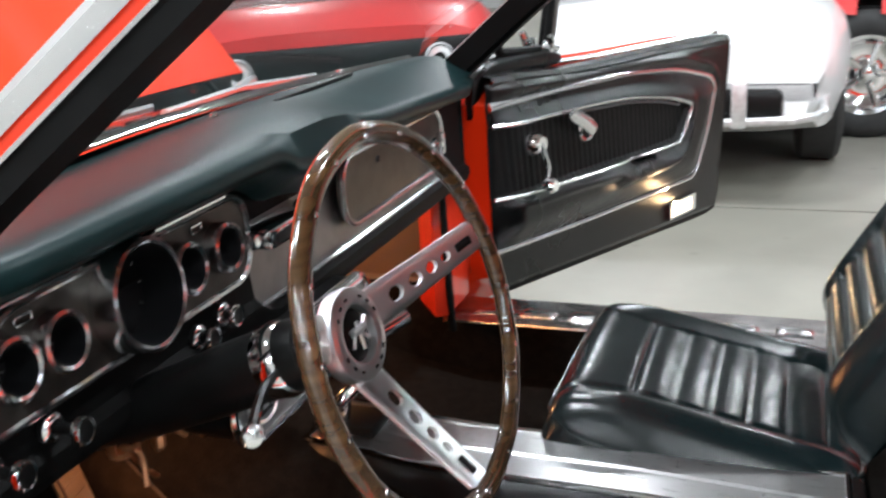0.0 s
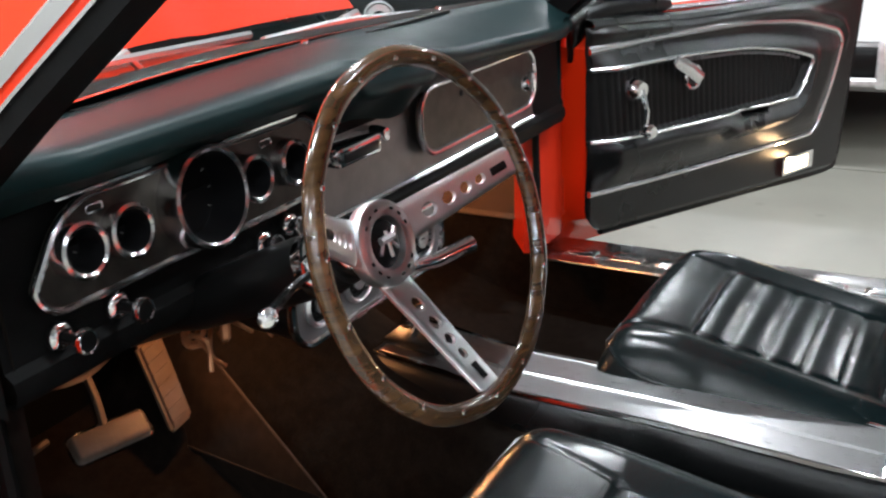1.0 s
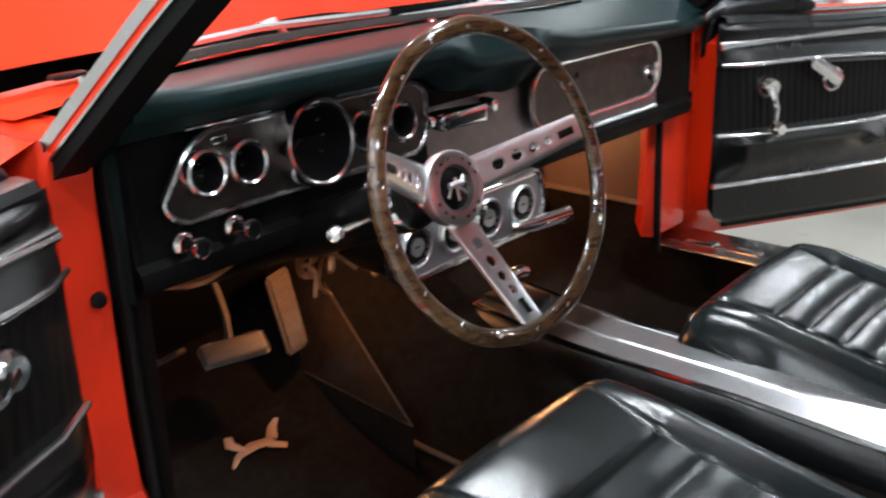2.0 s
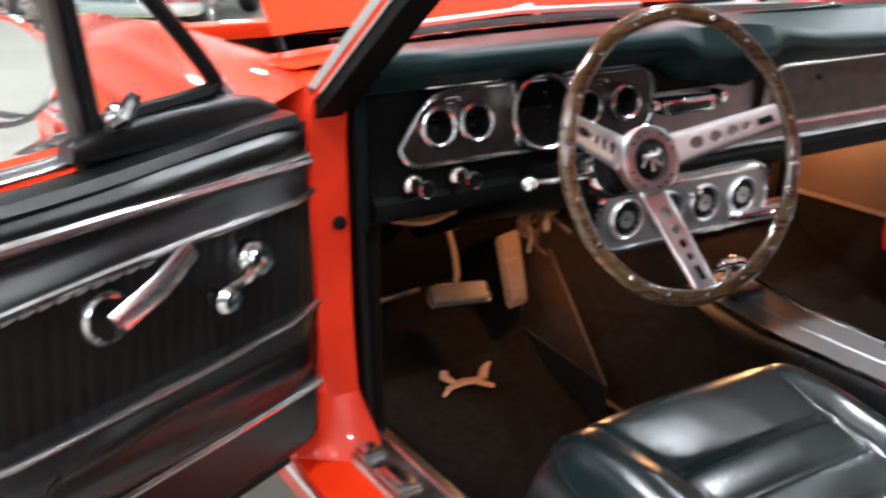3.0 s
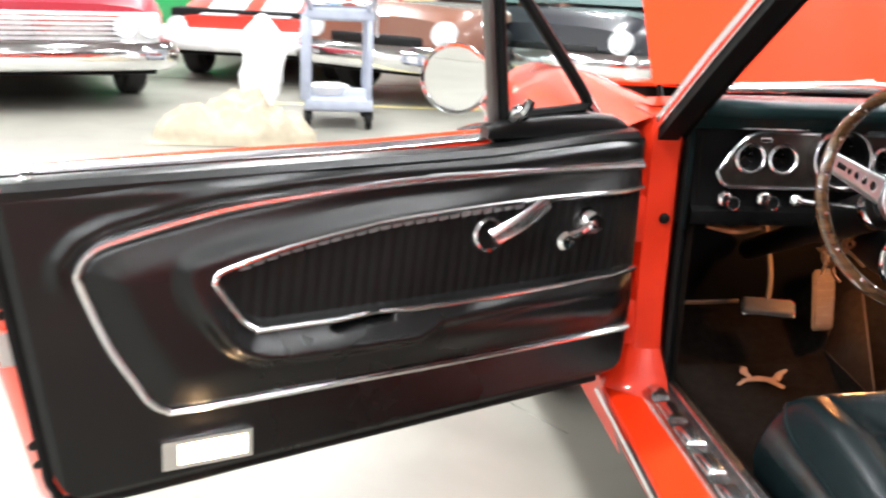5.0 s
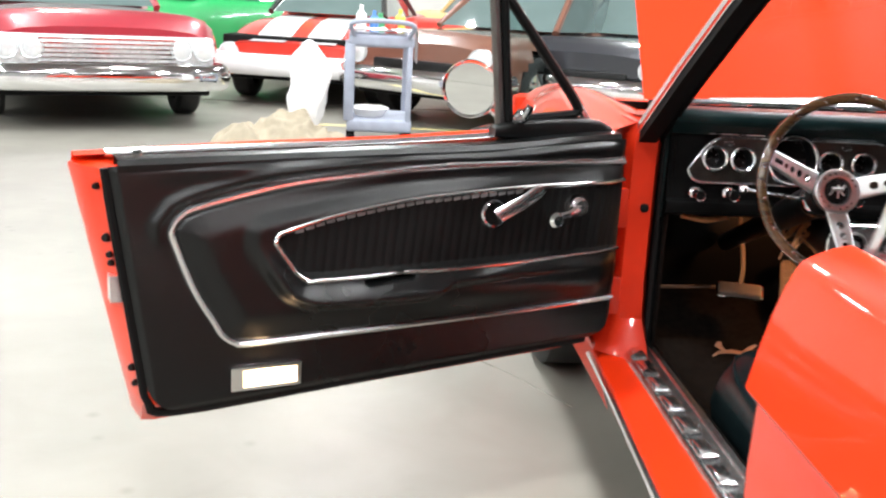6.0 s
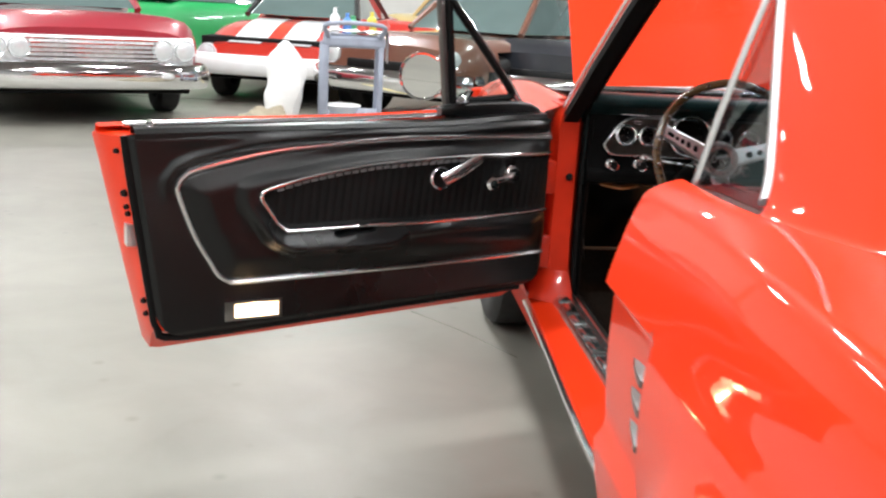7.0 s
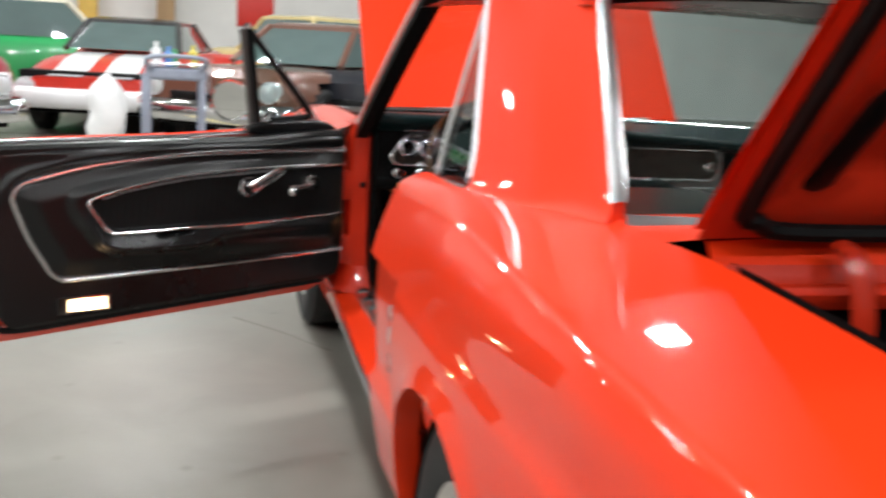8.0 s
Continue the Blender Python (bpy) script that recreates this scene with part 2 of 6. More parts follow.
second_scale(CONCRETE, 3.2, 0.17, 0.22, 5.0)
second_scale(CARPET, 260.0, 0.45)
JOINT = node_mat("floor_joint", (0.16, 0.15, 0.13), 0.7, var=0.3, scale=20)
LINE = node_mat("yellow_floor_line", (0.62, 0.50, 0.14), 0.5, color2=(0.48, 0.44, 0.28), scale=9)
WALL_GREY = node_mat("grey_wall_panel", (0.34, 0.34, 0.33), 0.7, var=0.15, scale=1.5, bump=0.05, bump_scale=30)
WALL = node_mat("white_wall_panel", (0.72, 0.71, 0.68), 0.6, var=0.12, scale=1.5, bump=0.05, bump_scale=30)
CEIL = node_mat("hall_ceiling", (0.22, 0.22, 0.22), 0.8, var=0.12, scale=2)
CLOTH = node_mat("cream_cloth", (0.34, 0.295, 0.22), 0.9, var=0.18, scale=12, bump=0.5, bump_scale=150, spec=0.2)
BAG = node_mat("white_plastic_bag", (0.82, 0.82, 0.82), 0.35, var=0.08, scale=10, bump=0.3, bump_scale=40)
CART = node_mat("grey_blue_plastic", (0.33, 0.36, 0.44), 0.5, var=0.12, scale=14, bump=0.08, bump_scale=300)
WHITEP = node_mat("white_plastic", (0.8, 0.8, 0.79), 0.4, var=0.06, scale=14)


# ---------------------------------------------------------------- the red coupe
car = thing("car", "orange-red 1960s two-door coupe with both doors, hood and trunk open", "car")

# driver's side quarter, rear body and pillar
ARCH_Y, ARCH_Z, ARCH_R = -1.24, 0.325, 0.330
HIP = [(-2.5, 0.0), (-2.2, 0.018), (-1.7, 0.046), (-1.4, 0.042), (-1.1, 0.032), (-0.93, 0.020), (-0.6, 0.002)]


def side_x(y, z):
    """Half width of the body at height z, with the cove and scoop of the flank."""
    base = lerp_table([(0.16, 0.74), (0.22, 0.79), (0.30, 0.825), (0.42, 0.848), (0.55, 0.862), (0.64, 0.866), (0.712, 0.865), (0.722, 0.863),
                       (0.76, 0.850), (0.80, 0.832), (0.835, 0.815), (0.862, 0.801), (0.90, 0.781)], z)
    base -= 0.05 * sstep(-1.9, -2.45, y) ** 2
    base += lerp_table(HIP, y) * sstep(0.72, 0.85, z)
    cove = sstep(-0.893, -0.871, y) * sstep(0.48, 0.51, z) * sstep(0.734, 0.716, z)
    hip = 0.014 * math.exp(-((y + 1.3) / 0.45) ** 2) * math.exp(-((z - 0.62) / 0.16) ** 2)
    flare = 0.012 * math.exp(-((math.hypot(y - ARCH_Y, z - ARCH_Z) - ARCH_R) / 0.02) ** 2) * (1 if z < 0.8 else 0)
    return base - 0.020 * cove + hip + flare


CREASE = [(-2.5, 0.818), (-2.1, 0.838), (-1.8, 0.856), (-1.5, 0.870), (-1.2, 0.879), (-0.95, 0.880), (-0.8, 0.876), (-0.6, 0.867)]
INNER_X = [(-2.5, 0.585), (-1.46, 0.602), (-1.40, 0.610), (-1.34, 0.625), (-1.28, 0.648), (-1.22, 0.678), (-1.1, 0.728), (-0.95, 0.768), (-0.82, 0.768), (-0.6, 0.742)]
INNER_Z = [(-2.5, 0.838), (-2.1, 0.862), (-1.8, 0.884), (-1.45, 0.905), (-1.24, 0.911), (-0.95, 0.908), (-0.8, 0.901), (-0.6, 0.886)]


def smooth_table(tab, y):
    return sum(lerp_table(tab, y + d) for d in (-0.06, -0.03, 0.0, 0.03, 0.06)) / 5


def shoulder(y, t):
    """Shoulder of the body from its crease (t 0) to the pillar's foot or the trunk gutter (t 1): half width and height."""
    zc, zi, xi = smooth_table(CREASE, y), smooth_table(INNER_Z, y), smooth_table(INNER_X, y)
    xc = side_x(y, zc) - 0.004
    return xc + (xi - xc) * t, zc + 0.002 + (zi - zc - 0.002) * (1 - (1 - t) ** 1.6)


def quarter(sign):
    bm = bmesh.new()
    ZS = [0.16, 0.19, 0.22, 0.26, 0.30] + [0.30 + 0.02 * k for k in range(1, 20)] + [0.69, 0.70, 0.708, 0.714, 0.720, 0.727, 0.734]
    SH = [0.0, 0.05, 0.12, 0.22, 0.34, 0.48, 0.64, 0.82, 1.0]
    RISE = [0.12, 0.28, 0.45, 0.62, 0.78, 0.90, 0.97]
    y0, y1 = -0.628, -2.42
    ya, yb = ARCH_Y + ARCH_R, ARCH_Y - ARCH_R
    n = len(ZS) + len(RISE) + len(SH) - 1

    def P(y, j, zmin=0.0):
        zc = smooth_table(CREASE, y)
        if j < len(ZS):
            z = max(ZS[j], zmin)
            x = side_x(y, z)
        elif j < len(ZS) + len(RISE):
            z = 0.734 + (zc - 0.734) * RISE[j - len(ZS)]
            x = side_x(y, z)
        else:
            x, z = shoulder(y, SH[j - len(ZS) - len(RISE)])
        yy = y + 0.042 * sstep(-0.80, -0.628, y) * sstep(0.70, 0.87, z)
        return Vector((sign * x, yy, z))
    sheet(bm, lambda a, b: P(y0 + (ya - y0) * a, round(b * n)), 32, n)

    def mid(a, b):
        q = math.pi * a
        return P(ARCH_Y + ARCH_R * math.cos(q), round(b * n), ARCH_Z + ARCH_R * math.sin(q))
    sheet(bm, mid, 48, n)
    sheet(bm, lambda a, b: P(yb + (y1 - yb) * a, round(b * n)), 22, n)
    bmesh.ops.remove_doubles(bm, verts=bm.verts[:], dist=0.0004)
    arch = [e for e in bm.edges if e.is_boundary and all(v.co.z < 0.73 and abs(v.co.y - ARCH_Y) < ARCH_R + 0.002 and v.co.z > 0.17 for v in e.verts) and (all(abs(math.hypot(v.co.y - ARCH_Y, v.co.z - ARCH_Z) - ARCH_R) < 0.004 for v in e.verts) or all(v.co.z < ARCH_Z + 0.01 for v in e.verts))]
    ext = bmesh.ops.extrude_edge_only(bm, edges=arch)
    for v in [g for g in ext["geom"] if isinstance(g, bmesh.types.BMVert)]:
        v.co.x -= sign * 0.045
    front = [e for e in bm.edges if e.is_boundary and all(v.co.y > -0.635 and v.co.z > 0.2 for v in e.verts)]
    flank = [e for e in front if max(v.co.z for v in e.verts) < 0.8685 and max(abs(v.co.x) for v in e.verts) > 0.78]
    top = [e for e in front if e not in flank]
    ext = bmesh.ops.extrude_edge_only(bm, edges=top)
    for v in [g for g in ext["geom"] if isinstance(g, bmesh.types.BMVert)]:
        v.co.z -= 0.035
        v.co.y += 0.004
    ext = bmesh.ops.extrude_edge_only(bm, edges=flank)
    vs = [g for g in ext["geom"] if isinstance(g, bmesh.types.BMVert)]
    for v in vs:
        v.co.x -= sign * 0.012
        v.co.y += 0.003
    ext = bmesh.ops.extrude_edge_only(bm, edges=[e for e in bm.edges if e.is_boundary and all(v in vs for v in e.verts)])
    for v in [g for g in ext["geom"] if isinstance(g, bmesh.types.BMVert)]:
        v.co.x -= sign * 0.09
        v.co.y -= 0.03
    return bm


for sg in (-1, 1):
    q = part("quarter_panel", quarter(sg), PAINT, car)
    if sg < 0:
        for k, zz in enumerate((0.666, 0.626, 0.578)):
            bm = bmesh.new()
            y0 = -0.772 - 0.003 * k
            rings = []
            for y, h, out in ((y0, 0.002, 0.002), (y0 - 0.03, 0.007, 0.010), (y0 - 0.075, 0.011, 0.017), (y0 - 0.098, 0.012, 0.019), (y0 - 0.102, 0.009, 0.012)):
                xx = side_x(y, zz) - 0.002
                rings.append([(-xx, y, zz + h), (-xx - out, y, zz + h * 0.5), (-xx - out, y, zz - h * 0.4), (-xx, y, zz - h)])
            loft(bm, rings, True, True)
            part("side_ornament", bm, DARKSTEEL, q, "silver wind split bar")

# wheel well liner, inner arch
for sg in (-1, 1):
    bm = bmesh.new()
    pts = []
    rings = []
    for k in range(17):
        a = math.pi * k / 16
        y, z = ARCH_Y + math.cos(a) * (ARCH_R + 0.004), ARCH_Z - 0.05 + math.sin(a) * (ARCH_R + 0.03)
        rings.append([(sg * 0.82, y, z), (sg * 0.55, y, z)])
    loft(bm, rings, False, False)
    add_faces(bm, [(sg * 0.55, ARCH_Y - 0.36, 0.2), (sg * 0.55, ARCH_Y + 0.36, 0.2), (sg * 0.55, ARCH_Y + 0.36, 0.76), (sg * 0.55, ARCH_Y - 0.36, 0.76)], [(0, 1, 2, 3)])
    part("wheel_well", bm, RUBBER, car)


def wheel(parent, c, sg, r=0.315, w=0.19, rim_mat=CHROME, name="wheel"):
    bm = bmesh.new()
    h = w / 2
    lathe(bm, [(0.19, -h * 0.8), (0.215, -h * 0.98), (0.27, -h), (r - 0.02, -h * 0.92), (r, -h * 0.7), (r, h * 0.7), (r - 0.02, h * 0.92), (0.27, h), (0.215, h * 0.98), (0.19, h * 0.8)], c, (sg, 0, 0), 36)
    ty = part(name, bm, TYRE, parent)
    bm = bmesh.new()
    lathe(bm, [(0.0, h * 0.55), (0.03, h * 0.56), (0.045, h * 0.45), (0.075, h * 0.30), (0.13, h * 0.35), (0.165, h * 0.55), (0.18, h * 0.86), (0.2, h * 0.92), (0.205, h * 0.8), (0.19, h * 0.3), (0.19, -h * 0.6)], c, (sg, 0, 0), 32)
    for k in range(5):
        a = 2 * math.pi * k / 5
        d = Vector((0, math.cos(a), math.sin(a)))
        tube(bm, [Vector(c) + d * 0.05 + Vector((sg * h * 0.5, 0, 0)), Vector(c) + d * 0.165 + Vector((sg * h * 0.62, 0, 0))], [0.024, 0.019], n=6, flat=0.5)
    part("rim", bm, rim_mat, ty, "bright steel wheel rim")
    return ty


for sg in (-1, 1):
    wheel(car, (sg * 0.735, ARCH_Y, 0.315), sg)
    wheel(car, (sg * 0.665, 1.44, 0.315), sg)

# rear deck, tail, trunk opening
bm = bmesh.new()
DZ = 0.912


def deck(a, b):
    y = -1.20 - 0.165 * b
    xe, ze = smooth_table(INNER_X, y), smooth_table(INNER_Z, y)
    u = 2 * a - 1
    return Vector((u * (xe + 0.003), y - 0.05 * (1 - u * u) * (1 - b), ze - 0.0005 + 0.014 * (1 - u ** 4)))


sheet(bm, deck, 30, 5)
for sg in (-1, 1):
    sheet(bm, lambda a, b: Vector((sg * (smooth_table(INNER_X, -1.37 - 0.80 * a) + 0.002 - 0.034 * b), -1.37 - 0.80 * a, smooth_table(INNER_Z, -1.37 - 0.80 * a) - 0.001 - 0.03 * b ** 0.6)), 14, 3)
sheet(bm, lambda a, b: Vector((-0.56 + 1.12 * a, -1.36 - 0.03 * b, DZ - 0.004 + 0.014 * (1 - (2 * a - 1) ** 2) - 0.04 * b)), 12, 2)
sheet(bm, lambda a, b: Vector((-0.59 + 1.18 * a, -2.15 - 0.24 * b, 0.858 - 0.02 * b)), 12, 3)
sheet(bm, lambda a, b: Vector((-0.80 + 1.60 * a, -2.40 - 0.03 * math.sin(math.pi * b), 0.25 + 0.60 * b)), 16, 8)
part("rear_deck", bm, PAINT, car)
bm = bmesh.new()
for sg in (-1, 1):
    add_faces(bm, [(sg * 0.53, -1.36, 0.885), (sg * 0.53, -2.16, 0.845), (sg * 0.54, -2.16, 0.42), (sg * 0.54, -1.36, 0.42)], [(0, 1, 2, 3)])
add_faces(bm, [(-0.53, -1.39, 0.875), (0.53, -1.39, 0.875), (0.53, -1.30, 0.42), (-0.53, -1.30, 0.42), (-0.53, -2.16, 0.845), (0.53, -2.16, 0.845), (0.53, -2.16, 0.42), (-0.53, -2.16, 0.42)],
          [(0, 1, 2, 3), (4, 5, 6, 7), (3, 2, 6, 7)])
part("trunk_well", bm, RUBBER, car, "dark trunk interior")
bm = bmesh.new()
sheet(bm, lambda a, b: Vector((-0.545 + 1.09 * a, -1.392 - 0.012 * math.sin(math.pi * b) - 0.02 * sstep(0.45, 0.55, b), 0.884 - 0.055 * b)), 20, 10)
bh = part("trunk_bulkhead", bm, PAINT_DARK, car, "red stamped panel under the deck")
for sg in (-1, 1):
    bm = bmesh.new()
    lathe(bm, [(0.0, 0.0), (0.008, 0.001), (0.012, 0.0)], (sg * 0.47, -1.4150, 0.8420), (0, -1, 0.05), 20)
    part("panel_hole", bm, PLASTIC, bh, "dark oval hole")
for sg in (-1, 1):
    bm = bmesh.new()
    tube(bm, smooth_path([(sg * 0.39, -1.405, 0.912), (sg * 0.39, -1.435, 0.900), (sg * 0.385, -1.45, 0.86), (sg * 0.38, -1.455, 0.80), (sg * 0.38, -1.43, 0.72)], 4), 0.018, n=8, flat=0.5, up=(0, 1, 0))
    box(bm, (sg * 0.40 - 0.02, -1.62, 0.66), (sg * 0.40 + 0.02, -1.40, 0.71), bevel=0.006)
    part("trunk_hinge", bm, PAINT_DARK, car)

# trunk lid, open
LID = Matrix.Translation((0, -1.375, 0.918)) @ Matrix.Rotation(radians(-50), 4, "X")


def lid_local(a, b, dz=0.0):
    x = -0.585 + 1.17 * a
    return LID @ Vector((x, -0.70 * b, 0.012 * (1 - (2 * a - 1) ** 2) + dz))


bm = bmesh.new()
top = sheet(bm, lambda a, b: lid_local(a, b, 0.028 - 0.018 * max(abs(2 * a - 1) ** 12, abs(2 * b - 1) ** 12)), 24, 14)
part("trunk_lid", bm, PAINT, car)
lid = car.children[-1]
bm = bmesh.new()


def under(a, b):
    e = min(a, 1 - a) * 1.17
    g = min(b, 1 - b) * 0.70
    d = min(e, g)
    rim = -0.028 * sstep(0.075, 0.115, d) * (1 - 0.0)
    rib = 0.028 * math.exp(-(((a - 0.5) * 1.17) / 0.05) ** 4)
    x, y = abs(a - 0.5) * 1.17, b * 0.70
    slot = -0.022 * sstep(0.028, 0.018, math.hypot(max(abs(x - 0.43) - 0.0, 0), max(abs(y - 0.35) - 0.17, 0)))
    return lid_local(a, b, 0.006 - 0.0 + rim * -0.6 + rib * 0.2 + slot * -1.0 * 0.0 - 0.012 * (1 - sstep(0.05, 0.09, d)))


sheet(bm, under, 80, 50)
part("inner_panel", bm, PAINT_DARK, lid, "red stamped inner lid panel")
bm = bmesh.new()
loop = [(0.030, 0.16), (0.030, 0.88), (0.075, 0.955), (0.925, 0.955), (0.970, 0.88), (0.970, 0.16), (0.945, 0.06), (0.86, 0.025), (0.5, 0.022), (0.14, 0.025), (0.055, 0.06)]
tube(bm, smooth_path([lid_local(a, b, -0.014) for a, b in loop], 5, True), 0.0125, True, 8)
part("weatherstrip", bm, RUBBER, lid, "black rubber weatherstrip")
for sg in (-1, 1):
    bm = bmesh.new()
    a0 = 0.5 + sg * 0.388
    tube(bm, [lid_local(a0 + sg * 0.014, 0.135, -0.006), lid_local(a0 + sg * 0.012, 0.155, -0.008), lid_local(a0 + sg * 0.002, 0.35, -0.008), lid_local(a0, 0.37, -0.006)], [0.014, 0.022, 0.022, 0.014], n=10, flat=0.25, up=tuple(LID.to_3x3() @ Vector((0, 0, 1))))
    part("panel_slot", bm, PLASTIC, lid, "dark opening in the inner panel")

# roof, pillars and header
ROOF_Z = 1.275


def roof_pt(a, b):
    x = (2 * a - 1) * (0.655 - 0.07 * sstep(0.55, 1.0, b))
    y = -0.06 - 0.89 * b
    z = ROOF_Z - 0.030 * abs(2 * a - 1) ** 3 + 0.02 * math.sin(math.pi * b) - 0.012 * b
    return Vector((x, y, z))


bm = bmesh.new()
sheet(bm, roof_pt, 20, 12)
part("roof", bm, PAINT, car)
bm = bmesh.new()
sheet(bm, lambda a, b: roof_pt(a, b) - Vector((0, 0, 0.022)), 12, 8)
part("headliner", bm, VINYL, car, "black vinyl headliner")


def cpillar(sg):
    """Wide sail panel between quarter window and rear window."""
    bm = bmesh.new()

    def f(a, b):
        # a: front to rear, b: belt to roof; the foot runs out into the shoulder
        yb, yt = -0.930 - 0.330 * a, -0.655 - 0.275 * a
        xb = 0.752 - 0.108 * sstep(0.15, 1.0, a) ** 1.2
        xi, zi = smooth_table(INNER_X, yb), smooth_table(INNER_Z, yb)
        p0, p1 = Vector((xi + 0.002, yb, zi - 0.0005)), Vector((min(xb, xi - 0.012), yb, zi + 0.005))
        tp = Vector((0.662 - 0.10 * a, yt, 1.262 - 0.02 * a))
        p2 = p1.lerp(tp, 0.16 + 0.10 * math.sin(math.pi * a))
        if b < 0.3:
            s = b / 0.3
            p = p0 * (1 - s) ** 2 + p1 * (2 * s * (1 - s)) + p2 * s * s
        else:
            p = p2.lerp(tp, (b - 0.3) / 0.7)
        p.x += 0.008 * math.sin(math.pi * a) * sstep(0.05, 0.5, b) * (1 - b * 0.5)
        return Vector((sg * p.x, p.y, p.z))
    sheet(bm, f, 28, 40)
    # returns toward the windows
    sheet(bm, lambda a, b: f(0, a) + Vector((-sg * 0.05 * b, 0.004 * b, 0)), 14, 2)
    sheet(bm, lambda a, b: f(1, a) + Vector((-sg * 0.03 * b, 0.02 * b, -0.01 * b)), 14, 2)
    return bm, f


for sg in (-1, 1):
    bm, fp = cpillar(sg)
    cp = part("rear_pillar", bm, PAINT, car)
    bm = bmesh.new()
    tube(bm, [fp(0, 0.12 + 0.88 * t / 14) + Vector((-sg * 0.002, 0.014, 0)) for t in range(15)], 0.012, n=10, flat=0.45, up=(1, 0, 0))
    part("window_trim", bm, SATIN, cp, "chrome quarter window trim")
    bm = bmesh.new()
    rings = []
    for t in range(15):
        o = fp(1, 0.185 + 0.815 * t / 14)
        rings.append([o + Vector((sg * 0.002, 0.004, 0)), o + Vector((-sg * 0.002, -0.008, 0.005)), o + Vector((-sg * 0.011, -0.009, 0.006)), o + Vector((-sg * 0.021, -0.003, 0.003)), o + Vector((-sg * 0.023, 0.006, 0))])
    loft(bm, rings, True, True)
    part("rear_window_trim", bm, TRIM, cp, "chrome rear window trim")
    # belt shelf between quarter skin and pillar
    bm = bmesh.new()
    sheet(bm, lambda a, b: Vector((sg * (0.60 + (smooth_table(INNER_X, -0.62 - 0.62 * a) - 0.60) * b), -0.592 - 0.65 * a, smooth_table(INNER_Z, -0.62 - 0.62 * a) - 0.005)), 16, 3)
    part("belt_shelf", bm, VINYL, car)
    # quarter glass, partly up, with chrome front edge
    bm = bmesh.new()
    add_faces(bm, [(sg * 0.730, -0.600, 0.880), (sg * 0.742, -0.915, 0.900), (sg * 0.664, -0.690, 1.20), (sg * 0.668, -0.668, 1.195)], [(0, 1, 2, 3)])
    qg = part("quarter_window", bm, SMOKE, car, "clear quarter glass with chrome edge")
    qg.visible_shadow = False
    bm = bmesh.new()
    tube(bm, [(sg * 0.735, -0.598, 0.868), (sg * 0.715, -0.618, 0.985), (sg * 0.694, -0.645, 1.10), (sg * 0.670, -0.672, 1.215)], 0.009, n=8, flat=0.45, up=(1, 0, 0))
    part("glass_edge", bm, STEEL, qg, "chrome leading edge")

# rear window
bm = bmesh.new()
BL = lambda a, b: Vector(((2 * a - 1) * (0.632 - 0.080 * b), -1.262 + 0.335 * b - 0.06 * (1 - (2 * a - 1) ** 2) * (1 - b), 0.910 + 0.307 * b))
sheet(bm, BL, 16, 6)
rw = part("rear_window", bm, TINT, car, "tinted rear window in a chrome surround")
rw.visible_shadow = False
bm = bmesh.new()
tube(bm, [BL(k / 16, 0) + Vector((0, -0.005, 0.004)) for k in range(17)], 0.013, n=8, flat=0.7)
part("window_trim", bm, TRIM, rw)
bm = bmesh.new()
sheet(bm, lambda a, b: Vector(((2 * a - 1) * 0.60, -1.235 + 0.42 * b, 0.895 + 0.004 * b)), 8, 4)
part("parcel_shelf", bm, VINYL, car)
bm = bmesh.new()
box(bm, (-0.58, -0.95, 0.46), (0.58, -0.82, 0.86), bevel=0.04, seg=4)
part("rear_seat_back", bm, VINYL_SOFT, car, "black vinyl rear seat back")
bm = bmesh.new()
box(bm, (-0.56, -0.86, 0.28), (0.56, -0.50, 0.46), bevel=0.05, seg=4)
part("rear_seat_cushion", bm, VINYL_SOFT, car)

